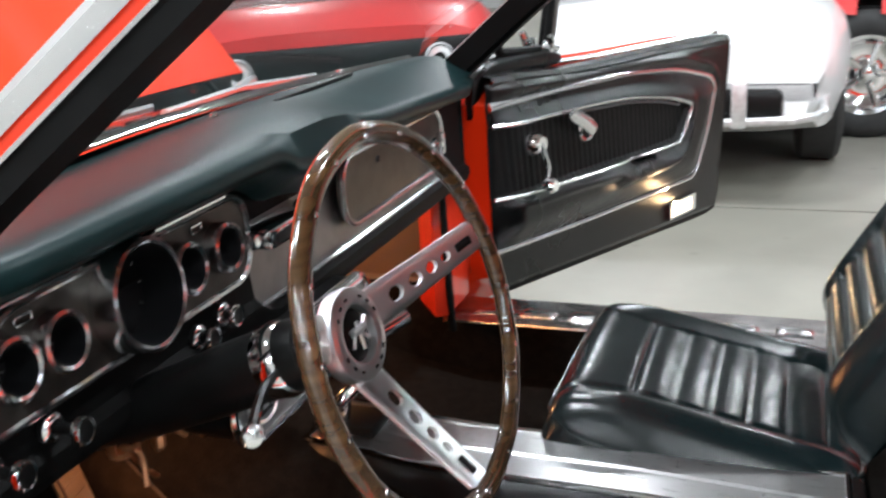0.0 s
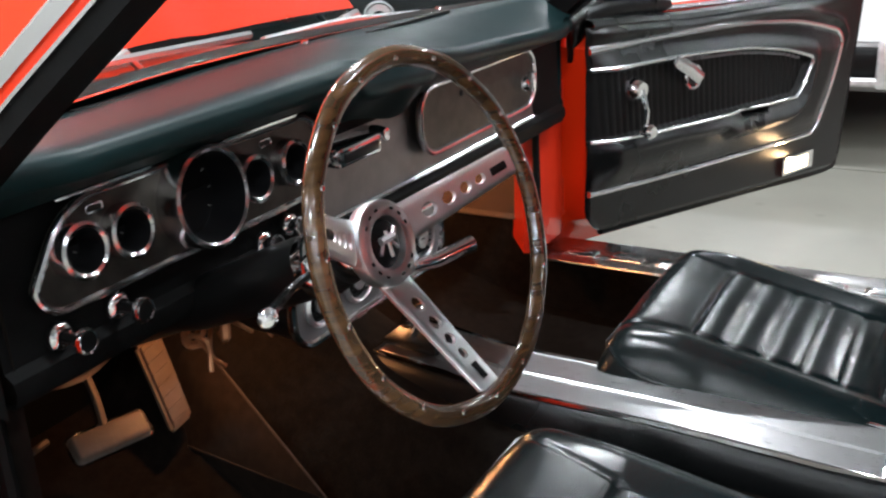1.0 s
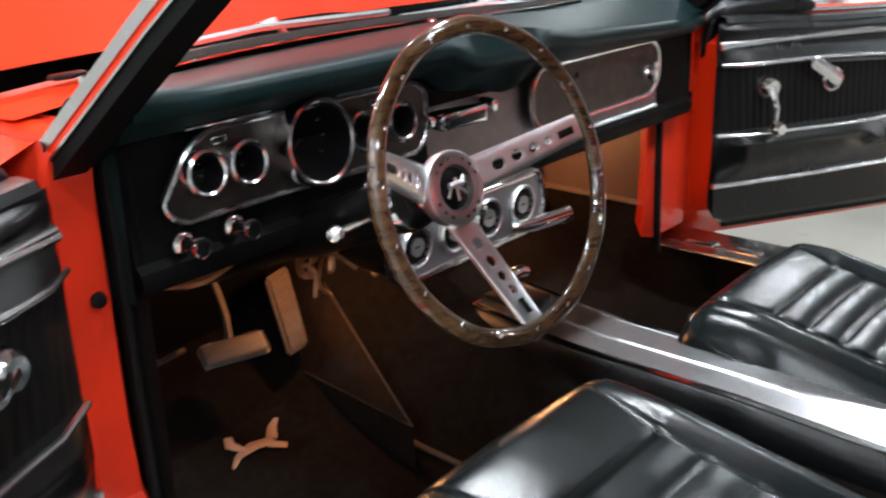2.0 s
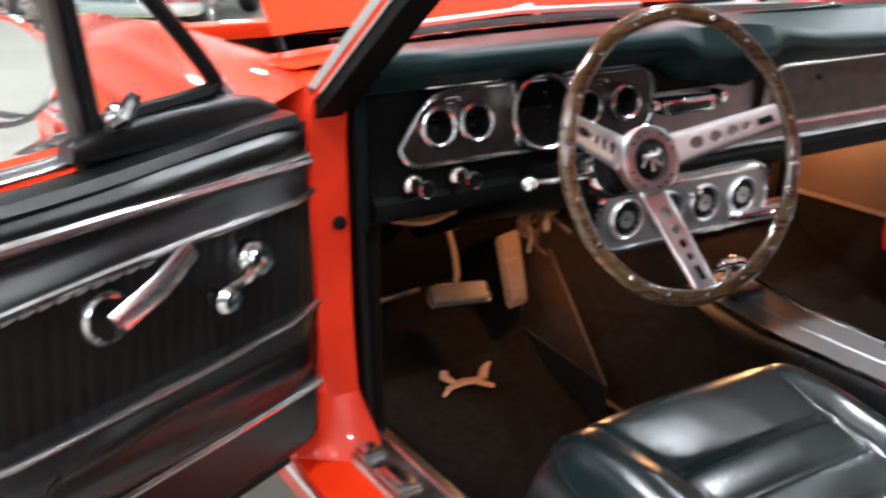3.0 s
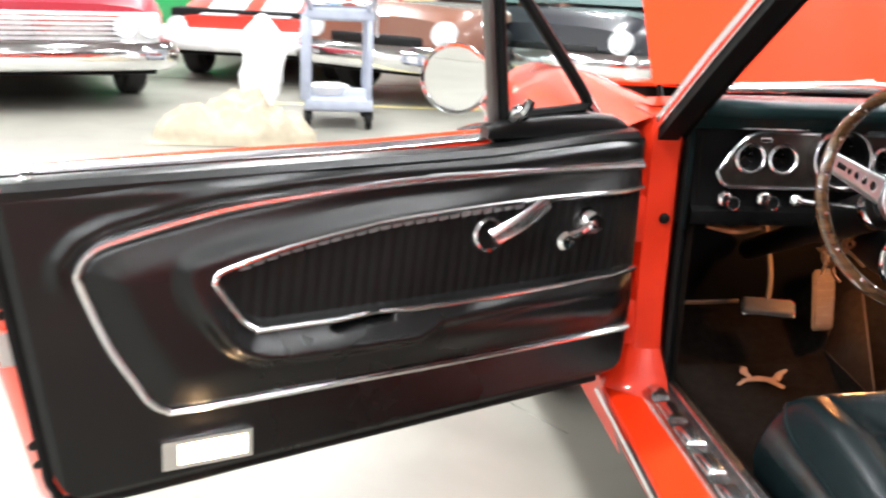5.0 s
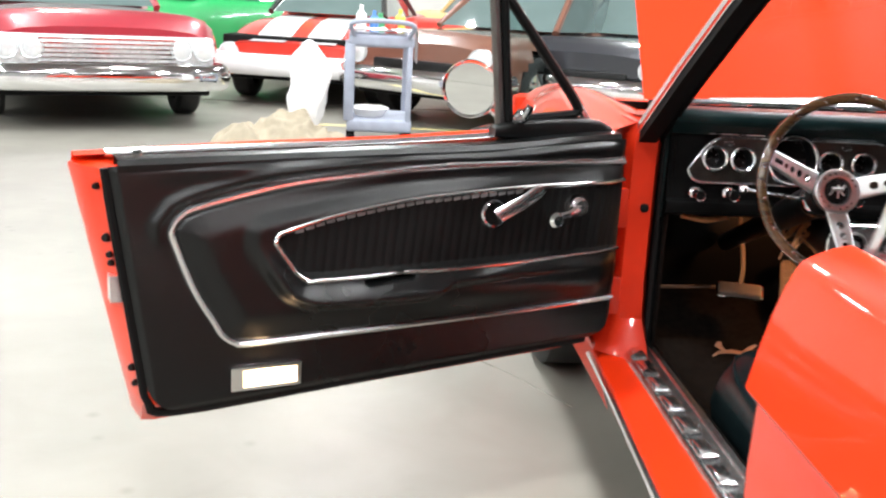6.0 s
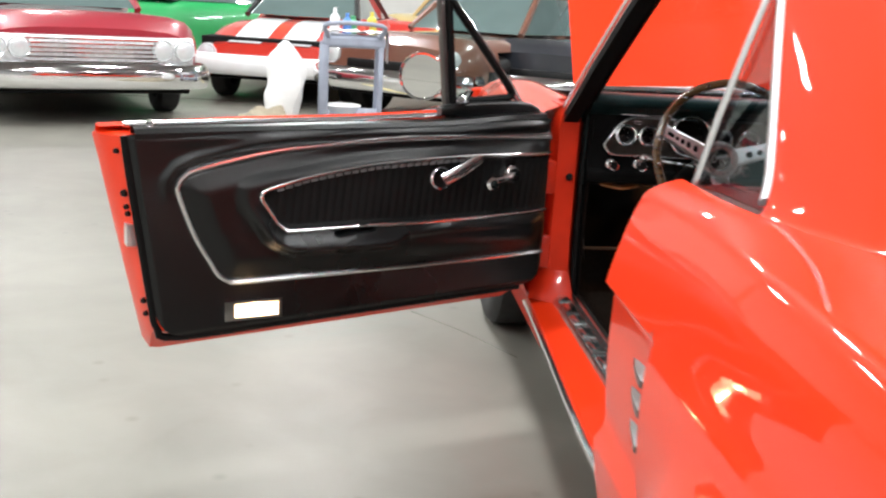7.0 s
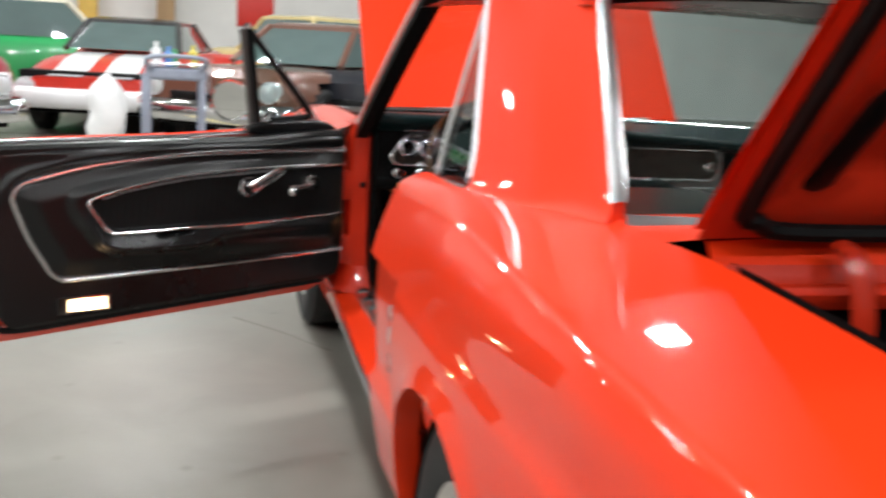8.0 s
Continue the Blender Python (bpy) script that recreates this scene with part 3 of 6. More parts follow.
# rocker, sill and scuff plates
for sg in (-1, 1):
    bm = bmesh.new()
    sec = [(0.645, 0.30), (0.640, 0.378), (0.70, 0.380), (0.735, 0.372), (0.795, 0.366), (0.806, 0.354), (0.775, 0.325), (0.735, 0.27), (0.70, 0.20), (0.645, 0.19)]
    rx = lambda x, y: x - max(0.0, x - 0.735) / 0.073 * 0.034 * sstep(-0.6, 0.6, y)
    loft(bm, [[(sg * rx(x, y), y, z) for x, z in sec] for y in (0.505, 0.45, 0.3, 0.15, 0.0, -0.15, -0.3, -0.68)], True, True)
    rk = part("rocker", bm, PAINT, car)
    bm = bmesh.new()
    tube(bm, [(sg * rx(0.808, y), y, 0.357) for y in (0.50, 0.4, 0.2, 0.0, -0.2, -0.4, -0.66)], 0.008, n=8)
    part("rocker_moulding", bm, TRIM, rk, "bright rocker edge moulding")
    bm = bmesh.new()
    sec = [(0.632, 0.378), (0.634, 0.388), (0.648, 0.390), (0.651, 0.386), (0.655, 0.390), (0.668, 0.388), (0.675, 0.386), (0.700, 0.386), (0.708, 0.390), (0.713, 0.384), (0.714, 0.374)]
    wide = 1.0 if sg < 0 else 1.75
    loft(bm, [[(sg * (0.632 + (x - 0.632) * wide), y, z) for x, z in sec] for y in (0.515, 0.5, 0.2, -0.2, -0.60)], False, False)
    sp = part("sill_plate", bm, SCUFF, rk, "scuffed aluminium sill plate")
    for k in range(11):
        y = 0.435 - 0.098 * k
        bm = bmesh.new()
        sq = lambda w, h, z: [(sg * 0.688 + w * cx, y + h * cy, z) for cx, cy in ((-1, -1), (1, -1), (1, 1), (-1, 1))]
        loft(bm, [sq(0.018, 0.036, 0.384), sq(0.017, 0.034, 0.391), sq(0.011, 0.024, 0.397), sq(0.004, 0.010, 0.3985)], True, True)
        part("sill_rib", bm, TRIM, sp, "raised bright rib")
    for y in (0.49, 0.05, -0.35):
        bm = bmesh.new()
        lathe(bm, [(0, 0.003), (0.003, 0.003), (0.006, 0.0)], (sg * 0.662, y, 0.388), (0, 0, 1), 12)
        part("screw", bm, CHROME, sp)

# hinge pillars, cowl sides
for sg in (-1, 1):
    bm = bmesh.new()
    inn = 0.062 if sg < 0 else 0.138
    xs = lambda z: (0.735 if sg < 0 else 0.712) - 0.012 * sstep(0.5, 0.36, z) - 0.02 * sstep(0.84, 0.93, z)
    rings = []
    for z in ([0.375, 0.40, 0.45] if sg < 0 else [0.425, 0.45]) + [0.55, 0.65, 0.72, 0.78, 0.82, 0.86, 0.89]:
        o = xs(z)
        flare = 0.05 * sstep(0.46, 0.375, z) if sg < 0 else 0.0
        rings.append([(sg * (o + flare), 0.508 - flare * 0.6, z), (sg * (o - 0.012), 0.485 - flare * 1.2, z), (sg * (o - inn), 0.485 - flare * 1.2, z), (sg * (o - inn - 0.012), 0.503, z), (sg * (o - inn - 0.012), 0.62 if sg < 0 else 0.508, z), (sg * (o + flare), 0.62, z)])
    loft(bm, rings, True, True)
    hp = part("hinge_pillar", bm, PAINT_DARK, car)
    for z in (0.704,):
        bm = bmesh.new()
        lathe(bm, [(0, 0.006), (0.005, 0.006), (0.009, 0.004), (0.010, 0.0)], (sg * 0.688, 0.483, z), (0, -1, 0), 14)
        part("plug", bm, RUBBER, hp, "rubber jamb plug")
    for z in (0.50, 0.70):
        bm = bmesh.new()
        box(bm, (sg * 0.730 - 0.02, 0.487, z - 0.045), (sg * 0.730 + 0.02, 0.54, z + 0.045), bevel=0.008)
        part("door_hinge", bm, PAINT_DARK, hp)
    bm = bmesh.new()
    tube(bm, [(sg * (0.714 - inn), 0.482, 0.39), (sg * (0.715 - inn), 0.488, 0.6), (sg * (0.714 - inn), 0.491, 0.86)], 0.009, n=8)
    part("door_seal", bm, RUBBER, hp, "black rubber door seal")

# windscreen pillars
PB = {-1: Vector((-0.705, 0.500, 0.872)), 1: Vector((0.690, 0.505, 0.872))}
PT = {-1: Vector((-0.625, -0.065, 1.306)), 1: Vector((0.615, -0.065, 1.306))}
for sg in (-1, 1):
    b0, t0 = PB[sg], PT[sg]
    d = (t0 - b0).normalized()
    side = Vector((sg, 0, 0))
    side = (side - d * side.dot(d)).normalized()
    fwd = d.cross(side) * (1 if d.cross(side).y > 0 else -1)

    def bar(lo_s, hi_s, lo_f, hi_f, mat_, name, label="", parent=car, bev=0.004, start=-0.03, end=0.03):
        bm = bmesh.new()
        rings = []
        for q in (start, 0.0, 0.3, 0.6, 1.0 + end):
            p = b0 + (t0 - b0) * q + Vector((0, 0, 0.012 * math.sin(math.pi * min(max(q, 0), 1))))
            rings.append([p + side * s + fwd * f for s, f in ((lo_s, lo_f), (hi_s, lo_f), (hi_s, hi_f), (lo_s, hi_f))])
        loft(bm, rings, True, True)
        return part(name, bm, mat_, parent, label)
    pil = bar(-0.036, 0.012, -0.012, 0.008, PAINT, "windscreen_pillar")
    bar(0.006, 0.0145, -0.003, 0.010, TRIM, "drip_moulding", "chrome drip moulding", pil, start=0.0)
    bar(-0.030, -0.004, 0.008, 0.022, SATIN, "windscreen_trim", "chrome windscreen trim", pil, start=0.0)
    bar(0.010, 0.0132, -0.0135, -0.0105, TRIM, "seal_edge", "thin bright seal edge", pil, start=0.0)
    bar(-0.028, 0.010, -0.029, -0.012, RUBBER, "door_seal", "black rubber door seal", pil, start=-0.06)
    bar(-0.044, -0.036, -0.022, 0.018, MATTE, "inner_pillar_trim", "black inner pillar trim", pil)
bm = bmesh.new()
tube(bm, smooth_path([PT[-1] + Vector((0, 0, 0)), (-0.3, -0.045, 1.322), (0.3, -0.045, 1.322), PT[1]], 5), 0.030, n=8)
part("windscreen_header", bm, PAINT, car)
for sg in (-1, 1):
    bm = bmesh.new()
    tube(bm, [PT[sg], (sg * 0.645, -0.28, 1.312), (sg * 0.655, -0.50, 1.292), (sg * 0.658, -0.68, 1.255)], 0.022, n=8)
    rr = part("roof_rail", bm, PAINT, car)
    bm = bmesh.new()
    tube(bm, [PT[sg] + Vector((-sg * 0.01, 0, -0.024)), (sg * 0.635, -0.28, 1.288), (sg * 0.643, -0.50, 1.268), (sg * 0.646, -0.66, 1.233)], 0.014, n=8)
    part("roof_seal", bm, RUBBER, rr, "black rubber roof seal")
# windscreen
WS = lambda a, b: Vector(((2 * a - 1) * (0.645 - 0.075 * b), 0.56 + 0.10 * (1 - (2 * a - 1) ** 2) - 0.56 * b, 0.905 + 0.405 * b))
bm = bmesh.new()
sheet(bm, WS, 20, 8)
wsc = part("windscreen", bm, GLASS, car, "clear laminated windscreen")
wsc.visible_shadow = False
bm = bmesh.new()
sheet(bm, lambda a, b: WS(a, (0.055 - 0.050 * sstep(0.15, 1.0, a)) * b) + Vector((0, -0.004 + 0.002 * math.sin(9 * b), 0)), 20, 6)
part("glass_gasket", bm, RUBBER, wsc, "black rubber lower gasket")
bm = bmesh.new()
tube(bm, [WS(k / 20, 0.062 - 0.050 * sstep(0.15, 1.0, k / 20)) + Vector((0, 0.007, 0.004)) for k in range(21)], 0.007, n=8, flat=0.7)
part("lower_trim", bm, CHROME, wsc, "chrome lower windscreen trim")
# cowl, fenders, hood, engine bay
bm = bmesh.new()
sheet(bm, lambda a, b: Vector(((2 * a - 1) * 0.70, 0.58 + 0.10 * (1 - (2 * a - 1) ** 2) + 0.20 * b, 0.896 + 0.012 * (1 - (2 * a - 1) ** 2) - 0.012 * b - 0.035 * sstep(0.5, 1.0, a))), 20, 5)
cowl = part("cowl", bm, PAINT, car)
for k in range(16):
    x = -0.56 + 0.075 * k
    bm = bmesh.new()
    dz = 0.035 * sstep(0.0, 0.70, x)
    box(bm, (x, 0.745, 0.900 - dz), (x + 0.05, 0.765, 0.908 - dz), bevel=0.003)
    part("cowl_vent", bm, PLASTIC, cowl, "dark cowl vent slot")
for x0, x1, dz in ((-0.50, 0.02, 0.0), (0.05, 0.52, 0.018)):
    bm = bmesh.new()
    tube(bm, [(x0, 0.70, 0.925 - 0.3 * dz), ((x0 + x1) / 2, 0.715, 0.935 - dz), (x1, 0.70, 0.932 - 1.8 * dz)], 0.006, n=6)
    tube(bm, [(x0 + 0.35, 0.755, 0.905 - dz), (x0 + 0.3, 0.73, 0.940 - dz), ((x0 + x1) / 2, 0.717, 0.937 - dz)], 0.006, n=6)
    part("wiper", bm, STEEL, car, "bright wiper arm and blade")


def fender(sg):
    bm = bmesh.new()
    sec = [(0.60, 0.862), (0.64, 0.884), (0.68, 0.892), (0.72, 0.888), (0.76, 0.872), (0.795, 0.845), (0.82, 0.80), (0.84, 0.74), (0.855, 0.66), (0.852, 0.58), (0.815, 0.48), (0.765, 0.36), (0.72, 0.22)]
    rings = []
    for k in range(25):
        y = 0.50 + 1.52 * k / 24
        s = sstep(1.2, 2.05, y)
        dr = 0.055 * sstep(0.45, 0.60, y) if sg > 0 else 0.0
        rings.append([(sg * (x - 0.05 * s), y, z - (0.05 * s + dr) * sstep(0.5, 0.9, z)) for x, z in sec])
    loft(bm, rings, False, False)
    cut = [f for f in bm.faces if math.hypot(f.calc_center_median().y - 1.44, f.calc_center_median().z - 0.345) < 0.34]
    bmesh.ops.delete(bm, geom=cut, context="FACES")
    return bm


for sg in (-1, 1):
    part("front_fender", fender(sg), PAINT, car)
bm = bmesh.new()
box(bm, (-0.60, 0.84, 0.42), (0.60, 1.95, 0.55), bevel=0.02)
for k in range(5):
    tube(bm, smooth_path([(-0.5 + 0.2 * k, 0.9, 0.75), (-0.42 + 0.18 * k, 1.2, 0.86), (-0.3 + 0.15 * k, 1.6, 0.78)], 4), 0.018, n=8)
box(bm, (-0.30, 0.95, 0.55), (0.30, 1.65, 0.80), bevel=0.03)
lathe(bm, [(0.0, 0.07), (0.17, 0.07), (0.19, 0.05), (0.19, 0.0), (0.0, 0.0)], (0, 1.25, 0.80), (0, 0, 1), 28)
part("engine", bm, PLASTIC, car, "dark engine with hoses")
bm = bmesh.new()
add_faces(bm, [(-0.62, 0.80, 0.86), (0.62, 0.80, 0.86), (0.62, 0.84, 0.40), (-0.62, 0.84, 0.40)], [(0, 1, 2, 3)])
part("firewall", bm, PLASTIC, car)
for sg in (-1, 1):
    bm = bmesh.new()
    add_faces(bm, [(sg * 0.60, 0.80, 0.862 if sg < 0 else 0.80), (sg * 0.60, 2.0, 0.83 if sg < 0 else 0.77), (sg * 0.55, 2.0, 0.4), (sg * 0.55, 0.80, 0.4)], [(0, 1, 2, 3)])
    part("inner_fender", bm, PLASTIC, car)
bm = bmesh.new()
box(bm, (-0.80, 1.98, 0.35), (0.80, 2.06, 0.80), bevel=0.03)
part("front_panel", bm, PAINT, car)
HOOD = Matrix.Translation((0, 0.86, 0.905)) @ Matrix.Rotation(radians(52), 4, "X")
bm = bmesh.new()
sheet(bm, lambda a, b: HOOD @ Vector((-0.04 + (2 * a - 1) * 0.575, 1.16 * b, 0.022 * (1 - abs(2 * a - 1) ** 3) + 0.012 * math.exp(-((2 * a - 1) / 0.16) ** 4))), 30, 14)
hood = part("hood", bm, PAINT, car, "raised orange-red hood")
bm = bmesh.new()
sheet(bm, lambda a, b: HOOD @ Vector((-0.04 + (2 * a - 1) * 0.56, 0.01 + 1.13 * b, -0.018)), 8, 8)
part("hood_lining", bm, PLASTIC, hood)
for sg in (-1, 1):
    bm = bmesh.new()
    tube(bm, [(sg * 0.54 - 0.04, 0.90, 0.87), (sg * 0.54 - 0.04, 1.0, 0.98), (sg * 0.535 - 0.04, 1.03, 1.08)], 0.012, n=8, flat=0.5)
    part("hood_hinge", bm, PLASTIC, hood)


# ---------------------------------------------------------------- doors
OUTER = [(0.0, 0.523), (0.26, 0.512), (0.55, 0.505), (0.790, 0.5005), (0.826, 0.505), (0.849, 0.522), (0.863, 0.546), (0.899, 0.611), (0.932, 0.700), (0.933, 0.722), (0.918, 0.742), (0.885, 0.757), (0.738, 0.790), (0.60, 0.806), (0.475, 0.816), (0.277, 0.820), (0.0, 0.815)]
INNER = [(0.0, 0.633), (0.374, 0.622), (0.672, 0.6175), (0.701, 0.620), (0.720, 0.633), (0.733, 0.651), (0.757, 0.688), (0.758, 0.700), (0.745, 0.711), (0.657, 0.735), (0.56, 0.752), (0.475, 0.763), (0.274, 0.775), (0.0, 0.779)]
LEDGE = [(-0.02, 0.779), (0.0, 0.779), (0.274, 0.775), (0.475, 0.763), (0.657, 0.735), (0.765, 0.715), (0.785, 0.70), (0.775, 0.665), (0.738, 0.603), (0.70, 0.580), (0.66, 0.573), (0.474, 0.572), (0.435, 0.582), (0.40, 0.600), (0.267, 0.612), (-0.02, 0.622)]


RIM = [(p.x, p.y) for p in smooth_path([(u, z, 0.0) for u, z in LEDGE[2:-1]], 3)]


def door_w(u, z):
    """Relief of the door panel at u from the hinge and height z."""
    do = inside_depth([(-0.1, 0.523)] + OUTER[1:-1] + [(-0.1, 0.815)], (u, z))
    di = inside_depth([(-0.1, 0.633)] + INNER[1:-1] + [(-0.1, 0.779)], (u, z))
    dl = inside_depth([(-0.1, 0.779)] + RIM + [(-0.1, 0.622)], (u, z))
    w = 0.014 * sstep(-0.002, 0.060, do)
    w += 0.006 * sstep(0.0, 0.012, do)
    w += 0.029 * sstep(-0.020, 0.006, dl) * (0.25 + 0.75 * sstep(0.004, -0.046, di)) * sstep(0.70, 0.62, z) * (1 - 0.4 * sstep(0.35, 0.1, u))
    w += 0.010 * sstep(-0.035, 0.0, dl) * sstep(0.60, 0.70, z)
    # arm rest pad ahead of the pull
    pad = sstep(0.50, 0.34, u) * sstep(0.520, 0.585, z) * sstep(0.632, 0.600, z)
    w += 0.017 * pad
    if di > -0.02:
        k = sstep(-0.003, 0.012, di)
        w = w * (1 - k) + 0.014 * k
        pleat = abs(math.sin(math.pi * (u + 0.10 * (z - 0.63)) / 0.0195)) ** 0.7
        w += 0.0026 * k * pleat
    # upper pad swell along the belt
    w += 0.016 * math.exp(-((z - (0.832 - 0.014 * u + 0.014 * sstep(0.4, 0.0, u))) / 0.020) ** 2) * sstep(1.02, 0.7, u)
    # soft fold that follows the outer trim
    w += 0.009 * math.exp(-((do + 0.026) / 0.010) ** 2) * sstep(0.68, 0.74, z) * sstep(0.15, 0.4, u)
    # recessed pull slot
    du, dz = max(0.0, abs(u - 0.536) - 0.045), z - (0.611 - 0.07 * (u - 0.536))
    w -= 0.024 * sstep(0.0085, 0.0045, math.hypot(du, dz))
    return w * (0.12 + 0.88 * sstep(-0.004, 0.075, u))


def door(sg, hinge, deg):
    D = Vector((sg * math.cos(radians(deg)), -math.sin(radians(deg)), 0))
    N = Vector((-sg * math.sin(radians(deg)), -math.cos(radians(deg)), 0))
    Hh = Vector((hinge[0], hinge[1], hinge[2]))

    def P(u, w, z):
        return Hh + D * u + N * w + Vector((0, 0, z))
    up = Vector((0, 0, 1))
    # red steel shell
    bm = bmesh.new()

    def outline(ins, w, rear_t, rear_b, bot, top, fall=0.050):
        """Bottom edge falls and belt line drops towards the latch end."""
        rear = lambda z: rear_b + (rear_t - rear_b) * (z - 0.38) / 0.48
        b1, t1 = bot - fall, top - 0.024
        pts = [(0.0 + ins, bot + 0.06), (0.014 + ins, bot + 0.022), (0.06 + ins, bot)]
        pts += [(rear(b1) - 0.03, b1 + 0.001), (rear(b1) - 0.008, b1 + 0.004), (rear(b1 + 0.02), b1 + 0.024)]
        pts += [(rear(0.5), 0.5), (rear(0.6), 0.6), (rear(0.7), 0.7), (rear(0.78), 0.78), (rear(t1), t1 - 0.004), (rear(t1) - 0.02, t1)]
        pts += [(0.6, top - 0.012), (0.3, top + 0.002), (0.05 + ins, top + 0.012), (0.0 + ins, top - 0.03), (0.0 + ins, 0.7), (0.0 + ins, 0.58)]
        return [P(u, w, z) for u, z in pts]
    rings = [outline(0.006, -0.004, 1.030, 0.972, 0.446, 0.850), outline(0.004, -0.020, 1.046, 0.978, 0.441, 0.850), outline(0.002, -0.05, 1.056, 0.984, 0.431, 0.850),
             outline(0.0, -0.065, 1.072, 0.988, 0.422, 0.850), outline(-0.01, -0.112, 1.092, 0.994, 0.371, 0.850, 0.048), outline(-0.012, -0.122, 1.094, 0.996, 0.374, 0.842, 0.044), outline(-0.012, -0.150, 1.086, 0.99, 0.45, 0.80)]
    loft(bm, rings, True, True)
    dr = part("door", bm, PAINT, car, "open orange-red door with black inner panel")
    # inner panel
    bm = bmesh.new()
    edge_r = lambda z: 0.972 + 0.062 * (z - 0.38) / 0.46
    low = lambda u: 0.436 - 0.056 * u
    high = lambda u: 0.850 - 0.020 * u + 0.012 * sstep(0.35, 0.05, u)

    def f(a, b):
        u = 0.004 + (edge_r(0.38 + 0.46 * b) - 0.004) * a
        z0, z1 = low(u), high(u)
        z = z0 + (z1 - z0) * b
        # rounded lower corners
        for cu, s in ((edge_r(z), -1), (0.004, 1)):
            r = 0.055
            dz, du = z - z0, abs(u - cu)
            if dz < r and du < r:
                h = math.hypot(r - dz, r - du)
                if h > r:
                    k = r / h
                    z = z0 + r - (r - dz) * k
                    u = cu + s * (r - (r - du) * k)
        e = min(u - 0.004, edge_r(z) - u, z - z0, z1 - z)
        w = door_w(u, z) - 0.004 + 0.006 * sstep(0.0, 0.012, e)
        return P(u, w, z)
    sheet(bm, f, 330, 150)
    for fc in bm.faces:
        c = fc.calc_center_median() - Hh
        if inside_depth(INNER, (c.dot(D), c.z)) > 0.002:
            fc.material_index = 1
    pn = part("door_panel", bm, [VINYL, PLEAT], dr, "black moulded vinyl panel with pleated insert", angle=70)
    # bright trims
    for nm, pts, r in (("outer_trim", OUTER, 0.0066), ("insert_trim", INNER, 0.0046)):
        bm = bmesh.new()
        pp = smooth_path([(u, z, 0) for u, z in pts], 5)
        tube(bm, [P(max(p.x, 0.008), door_w(max(p.x, 0.008), p.y) + 0.004, p.y) for p in pp], r, n=8)
        part(nm, bm, TRIM, dr, "thin chrome trim strip")
    bm = bmesh.new()
    tube(bm, [P(u, door_w(u, z) + 0.001, z) for u, z in [(0.008 + 0.02 * k, 0.8225) for k in range(22)]], 0.006, n=8, flat=0.7)
    part("upper_trim", bm, TRIM, dr, "broad chrome trim strip")
    # stitched scallops at the pleats' upper ends
    bm = bmesh.new()
    for k in range(24):
        u = 0.265 + 0.0195 * k
        z = lerp_table([(0.0, 0.779), (0.274, 0.775), (0.475, 0.763), (0.56, 0.752), (0.657, 0.735), (0.745, 0.711)], u) - 0.0105
        tube(bm, [P(u - 0.0065, 0.0185, z + 0.001), P(u, 0.022, z + 0.0015), P(u + 0.0065, 0.0185, z - 0.001)], 0.0042, n=6)
    part("stitching", bm, node_grey, dr, "grey stitched pleat ends")
    # belt: padded cap, glass run, chrome
    bm = bmesh.new()
    rings = []
    for k in range(25):
        u = 0.02 + 1.0 * k / 24
        t = high(u) + 0.002
        rings.append([P(u, w, z) for w, z in ((0.004, t - 0.012), (0.006, t), (0.0, t + 0.010), (-0.018, t + 0.013), (-0.040, t + 0.010), (-0.044, t - 0.01))])
    loft(bm, rings, False, False)
    part("belt_cap", bm, VINYL, dr)
    for w, r, zz in ((-0.052, 0.006, 0.866), (-0.075, 0.007, 0.864)):
        bm = bmesh.new()
        tube(bm, [P(u, w, zz - 0.022 * u + 0.012 * sstep(0.45, 0.05, u)) for u in (0.27, 0.5, 0.8, 1.03)], r, n=8, flat=0.7)
        part("belt_moulding", bm, TRIM, dr, "chrome belt moulding")
    bm = bmesh.new()
    rings = [[P(u, w, z - 0.014 - 0.022 * u + 0.012 * sstep(0.45, 0.05, u) - 0.006 * sstep(0.8, 1.05, u)) for w, z in ((-0.083, 0.880), (-0.094, 0.886), (-0.108, 0.882), (-0.118, 0.866), (-0.121, 0.84))] for u in (0.0, 0.25, 0.5, 0.8, 0.95, 1.08)]
    loft(bm, rings, False, False)
    part("door_skin_top", bm, PAINT, dr)
    # lock button
    bm = bmesh.new()
    lathe(bm, [(0.0, 0.016), (0.005, 0.016), (0.008, 0.012), (0.006, 0.006), (0.010, 0.0)], P(0.985, -0.020, 0.842), (0, 0, 1), 14)
    part("lock_button", bm, CHROME, dr)
    # window crank
    bm = bmesh.new()
    cu, cz = (0.130, 0.731) if sg < 0 else (0.125, 0.726)
    c = P(cu, door_w(cu, cz), cz)
    lathe(bm, [(0.0, 0.028), (0.016, 0.028), (0.022, 0.020), (0.026, 0.006), (0.027, 0.0)], c, N, 20)
    e = P(0.202, 0.048, 0.714) if sg < 0 else P(0.130, 0.045, 0.642)
    tube(bm, [c + N * 0.020, (c + N * 0.03 + e) / 2 + N * 0.006, e], [0.010, 0.007, 0.006], n=8)
    ck = part("window_crank", bm, CHROME, dr)
    bm = bmesh.new()
    lathe(bm, [(0.0, 0.030), (0.011, 0.029), (0.016, 0.022), (0.015, 0.014), (0.010, 0.008), (0.011, 0.0)], e - N * 0.004, N, 16)
    part("crank_knob", bm, CHROME, ck)
    # inside door handle
    bm = bmesh.new()
    c = P(0.318, 0.016, 0.722)
    lathe(bm, [(0.021, 0.002), (0.022, 0.007), (0.026, 0.008), (0.029, 0.005), (0.030, 0.0)], c, N, 24)
    hd = part("door_handle", bm, CHROME, dr)
